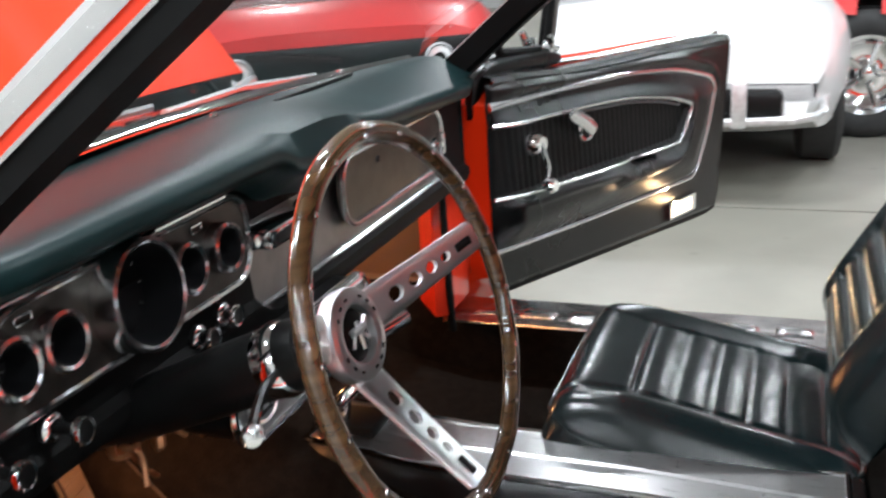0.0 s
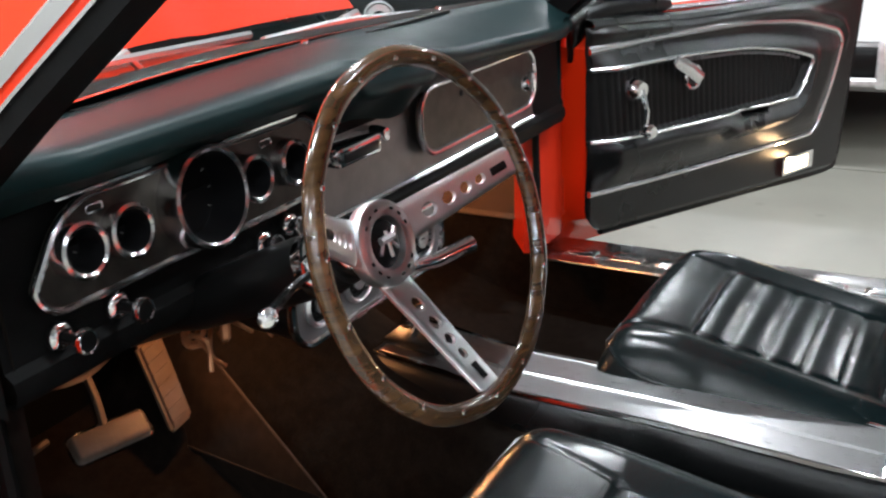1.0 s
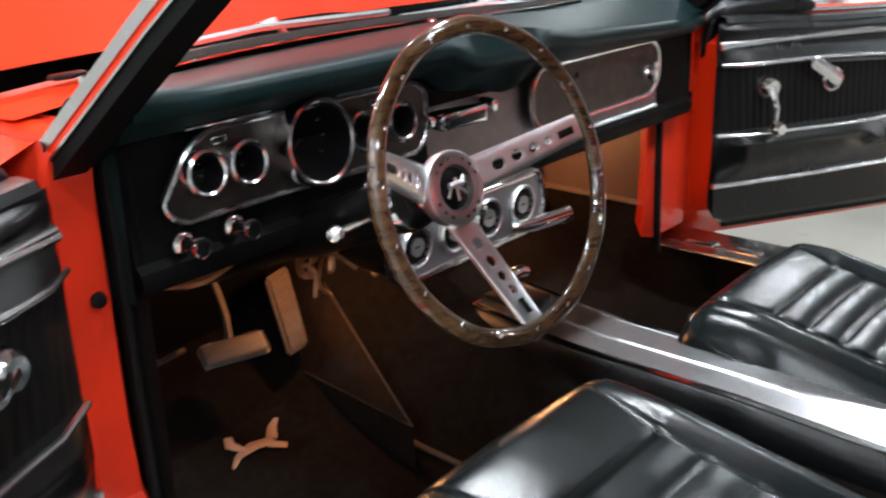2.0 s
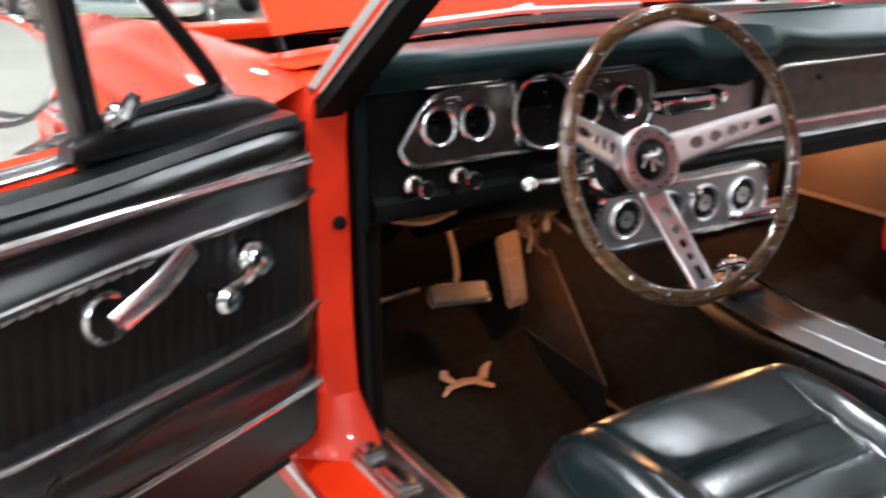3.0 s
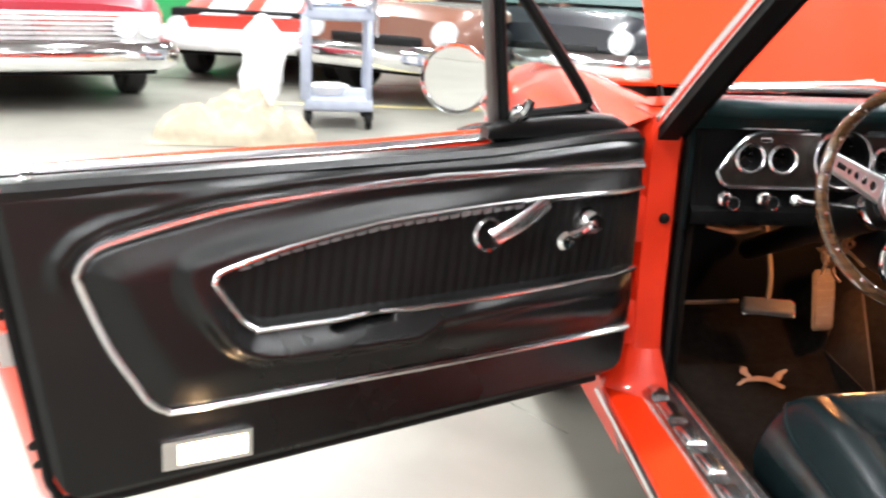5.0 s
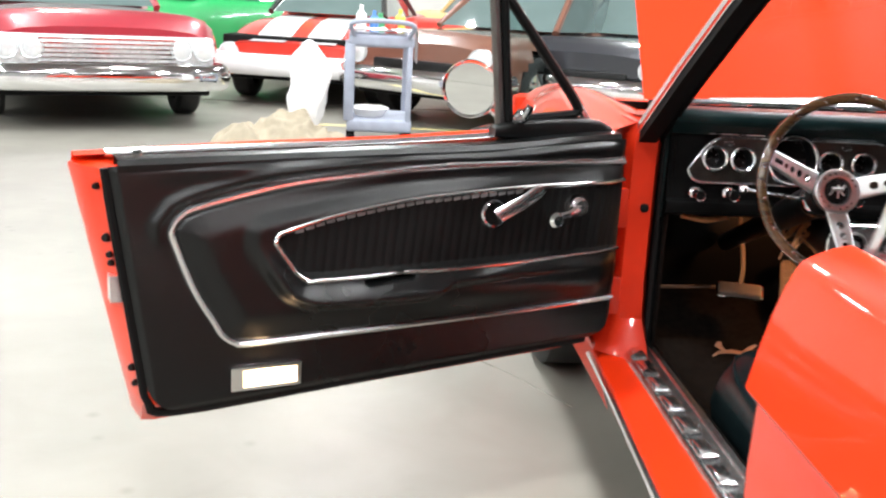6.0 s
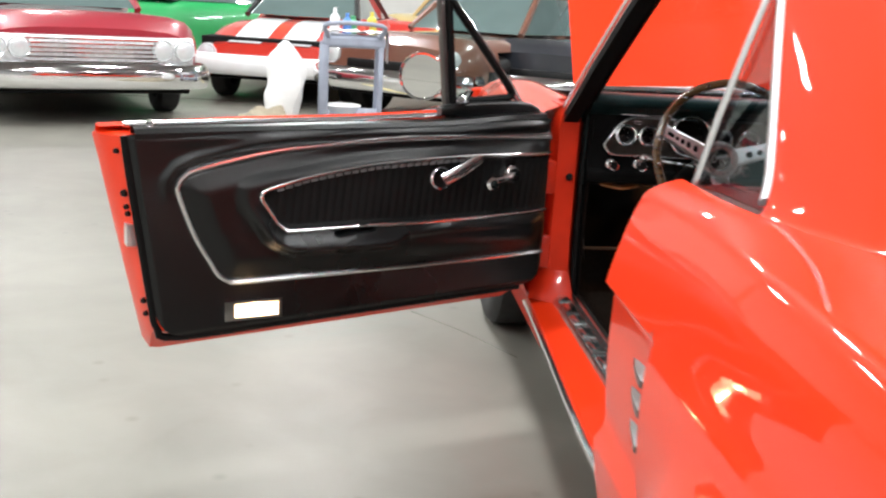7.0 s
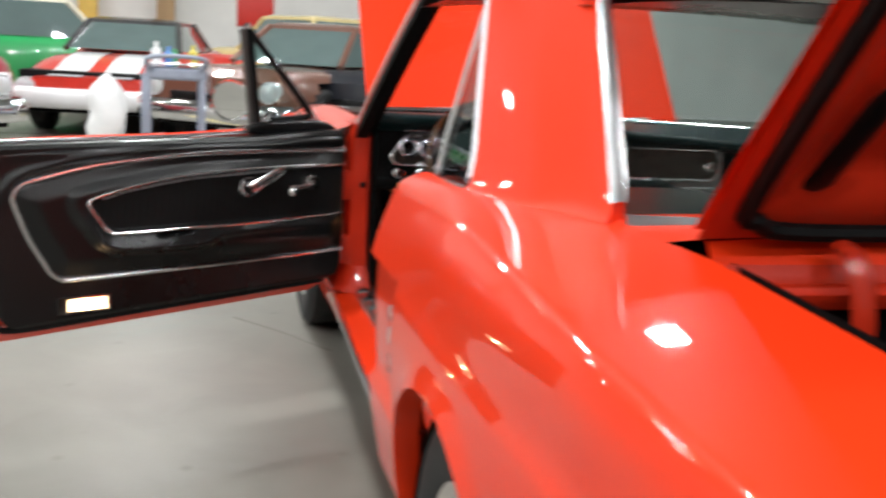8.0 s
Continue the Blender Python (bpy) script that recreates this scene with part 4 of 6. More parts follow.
    bm = bmesh.new()
    lathe(bm, [(0.0, 0.003), (0.012, 0.003), (0.0215, 0.001)], c, N, 20)
    part("handle_cup", bm, PLASTIC, hd, "dark handle recess")
    bm = bmesh.new()
    a, b = c + N * 0.018, P(0.226, 0.046, 0.774)
    tube(bm, [P(0.306, 0.034, 0.715), a + N * 0.004, a + (b - a) * 0.5 + N * 0.008, a + (b - a) * 0.9, b], [0.011, 0.016, 0.015, 0.014, 0.010], n=10, flat=0.42, up=tuple(N))
    part("lever", bm, TRIM, hd)
    # courtesy lamp
    bm = bmesh.new()
    for (u0, u1, z0, z1) in ((0.702, 0.834, 0.451, 0.457), (0.702, 0.834, 0.413, 0.419), (0.702, 0.710, 0.419, 0.451), (0.812, 0.834, 0.419, 0.451)):
        add_box_uvw(bm, P, u0, u1, 0.0, 0.012, z0, z1)
    lm = part("courtesy_lamp", bm, CHROME, dr, "chrome lamp bezel, lit")
    bm = bmesh.new()
    add_box_uvw(bm, P, 0.710, 0.812, 0.001, 0.009, 0.419, 0.451)
    part("lens", bm, LENS, lm, "glowing warm white lens")
    # weatherstrip and jamb hardware on the rear edge
    bm = bmesh.new()
    tube(bm, smooth_path([P(1.038, -0.012, 0.826), P(1.028, -0.012, 0.74), P(1.008, -0.012, 0.6), P(0.988, -0.012, 0.46), P(0.976, -0.012, 0.405), P(0.93, -0.012, 0.380), P(0.6, -0.012, 0.398), P(0.06, -0.012, 0.428)], 4), 0.009, n=8)
    part("weatherstrip", bm, RUBBER, dr, "black rubber weatherstrip")
    for z, r in ((0.70, 0.008), (0.67, 0.006), (0.655, 0.006), (0.46, 0.007), (0.43, 0.006), (0.79, 0.006)):
        u = 0.985 + 0.074 * (z - 0.38) / 0.48
        bm = bmesh.new()
        lathe(bm, [(0.0, 0.006), (r * 0.8, 0.006), (r, 0.002), (r, -0.006)], P(u, -0.045, z), D * 0.75 + N * 0.66, 14)
        part("jamb_bolt", bm, PLASTIC, dr, "dark jamb bolt")
    bm = bmesh.new()
    add_box_uvw(bm, P, 1.004, 1.032, -0.072, -0.038, 0.585, 0.632)
    part("door_latch", bm, STEEL, dr, "steel door latch")
    # vent window
    A, B, C = (0.275, 0.878), (0.322, 1.150), (0.050, 0.890)
    wv = -0.050
    bm = bmesh.new()
    tube(bm, [P(A[0], wv, A[1] - 0.03), P(0.300, wv + 0.01, 1.02), P(B[0], wv + 0.02, B[1])], 0.0115, n=8, flat=0.8)
    vp = part("vent_post", bm, DARKSTEEL, dr, "steel vent window post")
    bm = bmesh.new()
    tube(bm, [P(0.258, wv + 0.004, A[1] - 0.02), P(0.302, wv + 0.022, B[1])], 0.009, n=8)
    tube(bm, smooth_path([P(0.256, wv + 0.004, 0.897), P(0.14, wv + 0.004, 0.905), P(0.105, wv + 0.005, 0.912), P(0.112, wv + 0.006, 0.935), P(0.20, wv + 0.012, 1.035), P(0.30, wv + 0.02, 1.145)], 5), 0.010, n=8)
    part("vent_seal", bm, RUBBER, vp, "black rubber vent seal")
    bm = bmesh.new()
    tube(bm, [P(C[0] + 0.01, wv - 0.012, 0.885), P(0.10, wv - 0.008, 0.935), P(0.20, wv, 1.045), P(0.31, wv + 0.012, 1.160)], 0.011, n=8, flat=0.8)
    part("vent_frame", bm, CHROME, vp, "chrome vent window frame")
    bm = bmesh.new()
    add_faces(bm, [P(0.258, wv, 0.895), P(0.11, wv, 0.905), P(0.30, wv + 0.018, 1.14)], [(0, 1, 2)])
    vg = part("vent_glass", bm, TINT, vp, "tinted vent glass")
    vg.visible_shadow = False
    bm = bmesh.new()
    rings = []
    for u, zt, zb, hw in ((0.300, 0.884, 0.866, 0.014), (0.285, 0.892, 0.862, 0.017), (0.24, 0.898, 0.860, 0.019), (0.16, 0.902, 0.858, 0.020), (0.09, 0.902, 0.854, 0.020), (0.05, 0.897, 0.845, 0.020), (0.025, 0.886, 0.83, 0.019), (0.010, 0.868, 0.80, 0.016), (0.002, 0.842, 0.79, 0.010)):
        cz, hz = (zt + zb) / 2, (zt - zb) / 2
        ring = []
        for k in range(16):
            q = 2 * math.pi * k / 16
            cq, sq_ = math.cos(q), math.sin(q)
            ring.append(P(u, wv + 0.006 + hw * abs(cq) ** 0.55 * (1 if cq > 0 else -1), cz + hz * abs(sq_) ** 0.55 * (1 if sq_ > 0 else -1)))
        rings.append(ring)
    loft(bm, rings, True, True)
    part("vent_base", bm, VINYL, vp)
    bm = bmesh.new()
    c = P(0.245, wv + 0.020, 0.905)
    lathe(bm, [(0.0, 0.016), (0.010, 0.016), (0.014, 0.008), (0.016, 0.0)], c, N, 16)
    tube(bm, [c + N * 0.012, c + N * 0.018 + up * 0.014 - D * 0.005, c + N * 0.02 + up * 0.024 - D * 0.010], [0.008, 0.009, 0.007], n=8)
    tube(bm, [c + N * 0.01, c + N * 0.016 + D * 0.022 - up * 0.006], [0.008, 0.006], n=8)
    part("vent_latch", bm, CHROME, vp)
    # outside mirror
    if sg < 0:
        mc = P(0.300, -0.145, 0.948)
        nd = Vector((-0.30, -1.0, -0.035))
        nd.normalize()
        bm = bmesh.new()
        lathe(bm, [(0.0, -0.045), (0.020, -0.043), (0.040, -0.032), (0.055, -0.012), (0.060, 0.002), (0.058, 0.008), (0.054, 0.006), (0.053, 0.002)], mc, nd, 36)
        mr = part("door_mirror", bm, CHROME, dr, "round chrome door mirror")
        bm = bmesh.new()
        lathe(bm, [(0.0, 0.003), (0.053, 0.003)], mc, nd, 36)
        part("mirror_glass", bm, MIRROR, mr)
        bm = bmesh.new()
        tube(bm, smooth_path([mc - nd * 0.035, P(0.262, -0.150, 0.925), P(0.228, -0.128, 0.885), P(0.215, -0.112, 0.868)], 4), 0.010, n=8)
        rings = []
        for k in range(9):
            u = 0.19 + 0.125 * k / 8
            s = math.sin(math.pi * (k + 0.4) / 8.8)
            rings.append([P(u, -0.108 + 0.016 * s * math.cos(q), 0.868 + 0.014 * s * max(0, math.sin(q))) for q in [math.pi * j / 6 for j in range(7)]])
        loft(bm, rings, False, False)
        part("mirror_arm", bm, CHROME, mr)
    return dr


def add_box_uvw(bm, P, u0, u1, w0, w1, z0, z1):
    c = [P(u, w, z) for u in (u0, u1) for w in (w0, w1) for z in (z0, z1)]
    add_faces(bm, c, [(0, 1, 3, 2), (4, 6, 7, 5), (0, 4, 5, 1), (2, 3, 7, 6), (0, 2, 6, 4), (1, 5, 7, 3)])


node_grey = node_mat("grey_piping", (0.30, 0.31, 0.32), 0.5, var=0.2, scale=60)
door(-1, (-0.755, 0.415, 0.0), 22.5)
door(1, (0.695, 0.432, -0.01), 22.0)
for sg, px, py in ((-1, -1.458, 0.124), (1, 1.400, 0.135)):
    ang = radians(22.5)
    nn = Vector((-sg * math.sin(ang), -math.cos(ang), 0))
    lp = bpy.data.lights.new("courtesy_glow", "POINT")
    lp.energy, lp.color, lp.shadow_soft_size = (0.45 if sg < 0 else 0.5), (1.0, 0.62, 0.30), 0.006
    new("courtesy_glow", lp).location = Vector((px, py, 0.436)) + nn * 0.024


# ---------------------------------------------------------------- interior
# floor pan, footwell, firewall
bm = bmesh.new()
prof = [(-0.75, 0.255), (-0.2, 0.262), (0.45, 0.280), (0.60, 0.303), (0.68, 0.328), (0.86, 0.44), (0.95, 0.55), (0.96, 0.70)]


def floor_z(x, y):
    z = lerp_table(prof, y)
    tun = 0.30 * math.exp(-(abs(x) / (0.135 + 0.05 * sstep(0.3, 0.8, y))) ** 4)
    return min(max(z, z + tun * (0.42 + 0.5 * sstep(0.2, 0.9, y))), 0.76)


sheet(bm, lambda a, b: Vector((-0.635 + 1.27 * a, -0.75 + 1.71 * b, floor_z(-0.635 + 1.27 * a, -0.75 + 1.71 * b))), 80, 60)
part("carpet", bm, CARPET, car, "black carpet over floor and tunnel")
for sg in (-1, 1):
    bm = bmesh.new()
    yk = 0.46 if sg < 0 else 0.524
    add_faces(bm, [(sg * 0.64, yk, 0.25), (sg * 0.64, 0.98, 0.25), (sg * 0.64, 0.98, 0.86), (sg * 0.64, yk, 0.86)], [(0, 1, 2, 3)])
    part("kick_panel", bm, CARPET, car)
    bm = bmesh.new()
    add_faces(bm, [(sg * 0.627, 0.58, 0.25), (sg * 0.627, -0.80, 0.25), (sg * 0.627, -0.80, 0.386), (sg * 0.627, 0.58, 0.386)], [(0, 1, 2, 3)])
    part("sill_lining", bm, CARPET, car)
    bm = bmesh.new()
    add_faces(bm, [(sg * 0.67, -0.60, 0.30), (sg * 0.62, -1.25, 0.30), (sg * 0.62, -1.25, 0.89), (sg * 0.69, -0.60, 0.89)], [(0, 1, 2, 3)])
    part("quarter_lining", bm, VINYL, car)
bm = bmesh.new()
add_faces(bm, [(-0.66, 0.965, 0.25), (0.66, 0.965, 0.25), (0.66, 0.965, 0.89), (-0.66, 0.965, 0.89)], [(0, 1, 2, 3)])
part("toe_board", bm, CARPET, car)
bm = bmesh.new()
add_faces(bm, [(0.634, 0.524, 0.474), (0.634, 0.93, 0.474), (0.634, 0.93, 0.66), (0.634, 0.524, 0.66)], [(0, 1, 2, 3)])
kb = part("kick_board", bm, KICK, car, "brown passenger kick board")
bm = bmesh.new()
tube(bm, [(0.632, 0.526, 0.471), (0.632, 0.70, 0.471), (0.632, 0.92, 0.471)], 0.007, n=8, flat=0.6)
part("board_edge", bm, PEDAL, kb, "tan edge strip")
# carpet bindings
for pts, r in (([(-0.625, 0.745, 0.452), (-0.50, 0.760, 0.450), (-0.40, 0.775, 0.449)], 0.005), ([(-0.232, 0.735, 0.372), (-0.226, 0.690, 0.345), (-0.214, 0.60, 0.318), (-0.196, 0.42, 0.292), (-0.185, 0.30, 0.284)], 0.0045), ([(0.30, 0.80, 0.46), (0.45, 0.80, 0.46), (0.60, 0.80, 0.455)], 0.008)):
    bm = bmesh.new()
    tube(bm, smooth_path(pts, 4), r, n=6)
    part("carpet_binding", bm, PEDAL, car)

TP = [Vector((-0.165, 0.765, 0.500)), Vector((-0.222, 0.705, 0.362)), Vector((-0.259, 0.421, 0.372)), Vector((-0.150, 0.720, 0.500))]
bm = bmesh.new()
sheet(bm, lambda a, b: TP[0].lerp(TP[1], b).lerp(TP[3].lerp(TP[2], b), a) + Vector((-0.006, 0, 0.004)) * math.sin(math.pi * a) * math.sin(math.pi * b), 12, 10)
sheet(bm, lambda a, b: TP[1].lerp(TP[2], a) + Vector((0.010 * b, 0.0, (0.27 - TP[1].lerp(TP[2], a).z) * b)), 10, 4)
tp = part("tunnel_panel", bm, PANEL, car, "brown carpet panel on the side of the tunnel")
bm = bmesh.new()
tube(bm, TP, 0.0022, True, 6)
part("panel_binding", bm, BINDING, tp, "tan bound edge")

# dash pad
def dash_section(x):
    lip_y = 0.395 + 0.022 * sstep(0.03, 0.10, x)
    lip_z = 0.918 - 0.030 * sstep(-0.05, 0.20, x) - 0.020 * sstep(0.1, 0.6, x)
    up_z = lip_z + 0.014
    end = sstep(0.56, 0.645, abs(x))
    lip_y += 0.02 * end
    dip = 0.032 * math.exp(-((x + 0.045) / 0.105) ** 6)
    lip_z -= dip * 0.8
    fz = 0.878 - 0.034 * sstep(-0.1, 0.1, x) - dip
    bow = 0.10 * (1 - (x / 0.66) ** 2)
    pts = [(0.565 + bow, 0.900), (0.545 + bow * 0.9, 0.916), (0.50 + bow * 0.4, 0.928 - 0.012 * sstep(0.0, 0.3, x)), (0.44, up_z), (lip_y + 0.013, up_z - 0.002), (lip_y + 0.003, lip_z + 0.007), (lip_y, lip_z),
           (lip_y + 0.004, lip_z - 0.014), (lip_y + 0.020, lip_z - 0.020), (0.452, fz), (0.462, fz - 0.004)]
    return [Vector((x, y, z)) for y, z in pts]


bm = bmesh.new()
loft(bm, [dash_section(-0.655 + 1.30 * k / 90) for k in range(91)], False, False)
dash = part("dashboard", bm, PAD, car, "black padded vinyl dashboard", angle=60)
# dash face and lower edge
bm = bmesh.new()
rings = []
for k in range(61):
    x = -0.65 + 1.29 * k / 60
    t = 0.874 - 0.028 * sstep(-0.1, 0.1, x)
    q = sstep(-0.16, -0.12, x)
    lo = 0.735 - 0.02 * q
    rings.append([(x, 0.470, t), (x, 0.468, 0.826), (x, 0.466, lo + 0.04), (x, 0.462, lo), (x, 0.452, lo - 0.008), (x, 0.450, lo - 0.02), (x, 0.456, lo - 0.034), (x, 0.52, lo - 0.050), (x, 0.62, lo - 0.045)])
loft(bm, rings, False, False)
for fc in bm.faces:
    c = fc.calc_center_median()
    fc.material_index = 1 if -0.165 < c.x < 0.515 and c.y < 0.48 and c.z > 0.722 and not (c.x < 0.08 and c.z > 0.826) else 0
part("dash_face", bm, [MATTE, DASHGREY], dash)
# end caps
for x in (-0.655, 0.645):
    bm = bmesh.new()
    s = dash_section(x)
    vs = [bm.verts.new(p) for p in s] + [bm.verts.new((x, 0.462, 0.69)), bm.verts.new((x, 0.66, 0.69))]
    bm.faces.new(vs)
    part("dash_end", bm, PAD, dash)
# defroster trims on the pad top
for x in (-0.30, 0.28):
    bm = bmesh.new()
    box(bm, (x - 0.13, 0.572, 0.914), (x + 0.13, 0.582, 0.9215), bevel=0.002)
    part("defroster_vent", bm, PLASTIC, dash)
for x in (-0.44, 0.02, 0.42):
    bm = bmesh.new()
    lathe(bm, [(0, 0.004), (0.005, 0.004), (0.007, 0.0)], (x, 0.60, 0.922), (0, 0, 1), 12)
    part("pad_screw", bm, CHROME, dash)


def stadium(x0, x1, z0, z1, y, r, n=8):
    out = []
    for cx, cz, a0 in ((x1 - r, z1 - r, 0), (x0 + r, z1 - r, 90), (x0 + r, z0 + r, 180), (x1 - r, z0 + r, 270)):
        for k in range(n + 1):
            a = radians(a0 + 90 * k / n)
            out.append(Vector((cx + r * math.cos(a), y, cz + r * math.sin(a))))
    return out


# instrument cluster, its outer end raked
def raked(pts):
    return [p + Vector((0.046 * max(0.0, (p.z - 0.800) / 0.07), 0, 0)) if p.x < -0.45 else p for p in pts]


bm = bmesh.new()
ol = raked(stadium(-0.610, -0.172, 0.773, 0.871, 0.462, 0.034))
il = raked(stadium(-0.608, -0.174, 0.775, 0.869, 0.452, 0.033))
loft(bm, [ol, il], True, False)
GAUGES = ((-0.560, 0.0250), (-0.500, 0.0250), (-0.396, 0.0520), (-0.309, 0.0250), (-0.236, 0.0250))
NXP, NZP = 220, 60
grid = {}
for i in range(NXP + 1):
    for j in range(NZP + 1):
        z = 0.776 + 0.092 * j / NZP
        lo_x = -0.606 + 0.046 * max(0.0, (z - 0.800) / 0.07) + 0.034 * (1 - math.sqrt(max(0.0, 1 - (max(0.0, 0.806 - z) / 0.034) ** 2)))
        hi_x = -0.176 - 0.033 * (1 - math.sqrt(max(0.0, 1 - (max(0.0, 0.806 - z, z - 0.836) / 0.034) ** 2)))
        grid[i, j] = Vector((lo_x + (hi_x - lo_x) * i / NXP, 0.452, z))
vs = {}
for i in range(NXP):
    for j in range(NZP):
        c = (grid[i, j] + grid[i + 1, j + 1]) / 2
        if any(math.hypot(c.x - gx, c.z - 0.826) < r - 0.001 for gx, r in GAUGES):
            continue
        quad = ((i, j), (i + 1, j), (i + 1, j + 1), (i, j + 1))
        for k in quad:
            if k not in vs:
                vs[k] = bm.verts.new(grid[k])
        bm.faces.new([vs[k] for k in quad])
cl = part("gauge_panel", bm, CLUSTER, dash, "grained panel with five round gauges")
bm = bmesh.new()
tube(bm, raked(stadium(-0.611, -0.171, 0.772, 0.872, 0.452, 0.034)), 0.0042, True, 8)
part("cluster_trim", bm, BEZEL, cl, "chrome outline trim")
GZ = 0.825
for gx, r, dep in ((-0.560, 0.0250, 0.018), (-0.500, 0.0250, 0.018), (-0.396, 0.0520, 0.030), (-0.309, 0.0250, 0.018), (-0.236, 0.0250, 0.018)):
    c = Vector((gx, 0.452, GZ + (0.004 if r > 0.03 else 0)))
    ax = Vector((0, -1, 0.10)).normalized()
    bm = bmesh.new()
    lathe(bm, [(r + 0.003, -0.002), (r + 0.004, dep * 0.6), (r + 0.003, dep), (r - 0.0005, dep + 0.002), (r - 0.0035, dep)], c, ax, 40)
    part("gauge_bezel", bm, BEZEL, cl, "chrome gauge bezel")
    bm = bmesh.new()
    lathe(bm, [(r - 0.0035, dep), (r - 0.0040, dep * 0.5), (r - 0.0055, -0.018)], c, ax, 40)
    part("gauge_well", bm, DIAL, cl)
    bm = bmesh.new()
    lathe(bm, [(0.0, -0.016), (r - 0.0052, -0.016)], c, ax, 32)
    part("gauge_face", bm, DIAL, cl)
    bm = bmesh.new()
    xa, ya = Vector((1, 0, 0)), ax.cross(Vector((1, 0, 0))).normalized()
    ya = ya if ya.z > 0 else -ya
    nt_ = 9 if r > 0.03 else 5
    for k in range(nt_):
        a = radians(210 - 240 * k / (nt_ - 1))
        dd = xa * math.cos(a) + ya * math.sin(a)
        tube(bm, [c - ax * 0.0145 + dd * (r - 0.013), c - ax * 0.0145 + dd * (r - 0.009)], 0.0007, n=5)
    part("gauge_marks", bm, MARK, cl)
    bm = bmesh.new()
    dd = xa * math.cos(radians(215)) + ya * math.sin(radians(215))
    tube(bm, [c - ax * 0.013 - dd * 0.002, c - ax * 0.013 + dd * (r - 0.015)], [0.0012, 0.0006], n=6)
    part("gauge_needle", bm, REDMARK, cl, "thin red needle")
# indicator window strips above gauges
for x in (-0.530, -0.272):
    bm = bmesh.new()
    tube(bm, stadium(x - 0.010, x + 0.010, 0.8545, 0.8615, 0.450, 0.002, 2), 0.0012, True, 6)
    part("indicator_frame", bm, CHROME, cl)
# bright strips under the brow
for x0, x1 in ((-0.575, -0.455), (-0.345, -0.215)):
    bm = bmesh.new()
    tube(bm, [(x0, 0.448, 0.879), (x1, 0.448, 0.879)], 0.003, n=6, flat=0.6)
    part("brow_strip", bm, CHROME, dash)


# pull knobs below the cluster
def knob(x, z, name="pull_knob", reach=0.030):
    """Black bezel, dark stem and a round head with a bright rim."""
    ax, base = Vector((0.05, -1, 0.0)).normalized(), Vector((x, 0.462, z))
    bm = bmesh.new()
    lathe(bm, [(0.0135, 0.0), (0.0130, 0.006), (0.0105, 0.009), (0.0055, 0.010), (0.0050, reach), (0.0090, reach + 0.002)], base, ax, 22)
    kb = part(name, bm, PLASTIC, dash, "black bezel and stem")
    bm = bmesh.new()
    lathe(bm, [(0.0132, 0.0045), (0.0142, 0.007), (0.0120, 0.0100), (0.0085, 0.0115), (0.0075, 0.0108)], base, ax, 22)
    part("bezel_ring", bm, CHROME, kb)
    bm = bmesh.new()
    lathe(bm, [(0.0080, reach + 0.001), (0.0125, reach + 0.004), (0.0132, reach + 0.009), (0.0118, reach + 0.012), (0.0100, reach + 0.0115)], base, ax, 24)
    part("knob_rim", bm, CHROME, kb, "bright round knob rim")
    bm = bmesh.new()
    lathe(bm, [(0.0102, reach + 0.0110), (0.0060, reach + 0.0100), (0.0, reach + 0.0105)], base, ax, 20)
    part("knob_face", bm, PLASTIC, kb, "dark knob face")
    return kb


for x, z in ((-0.589, 0.748), (-0.516, 0.750)):
    knob(x, z)
knob(-0.285, 0.738, "ignition_switch", 0.014)
knob(-0.235, 0.745, "control_knob", 0.014)

# radio and centre controls
bm = bmesh.new()
box(bm, (-0.155, 0.430, 0.795), (-0.055, 0.47, 0.822), bevel=0.005)
rad = part("radio", bm, CHROME, dash, "chrome-faced radio")
bm = bmesh.new()
box(bm, (-0.145, 0.427, 0.801), (-0.065, 0.433, 0.814), bevel=0.002)
part("radio_dial", bm, DIAL, rad)
for x in (-0.175, -0.03):
    bm = bmesh.new()
    lathe(bm, [(0.012, 0.0), (0.012, 0.012), (0.009, 0.024), (0.0, 0.026)], (x, 0.462, 0.812), (0, -1, 0), 16)
    part("radio_knob", bm, CHROME, rad)
bm = bmesh.new()
tube(bm, [(-0.17, 0.458, 0.722), (0.0, 0.458, 0.720), (0.50, 0.458, 0.720)], 0.004, n=6)
part("lower_dash_trim", bm, TRIM, dash)

# glove box
bm = bmesh.new()
gl_o = stadium(0.088, 0.492, 0.748, 0.846, 0.462, 0.040)
gl_i = stadium(0.091, 0.489, 0.751, 0.843, 0.452, 0.038)
loft(bm, [gl_o, gl_i], True, False)
bm.faces.new([bm.verts.new(p) for p in gl_i])
gb = part("glove_box", bm, CLUSTER, dash, "grained glove box door with chrome edge")
bm = bmesh.new()
tube(bm, stadium(0.086, 0.494, 0.746, 0.848, 0.452, 0.041), 0.0045, True, 8)
part("glove_trim", bm, TRIM, gb)
bm = bmesh.new()
lathe(bm, [(0.014, 0.0), (0.013, 0.008), (0.009, 0.012), (0.0, 0.013)], (0.452, 0.452, 0.79), (0, -1, 0), 18)
box(bm, (0.447, 0.430, 0.775), (0.457, 0.445, 0.812), bevel=0.003)
part("lock", bm, CHROME, gb)
bm = bmesh.new()
lathe(bm, [(0.006, 0.0), (0.005, 0.003), (0.0, 0.004)], (0.215, 0.452, 0.82), (0, -1, 0), 12)
part("screw", bm, PLASTIC, gb)

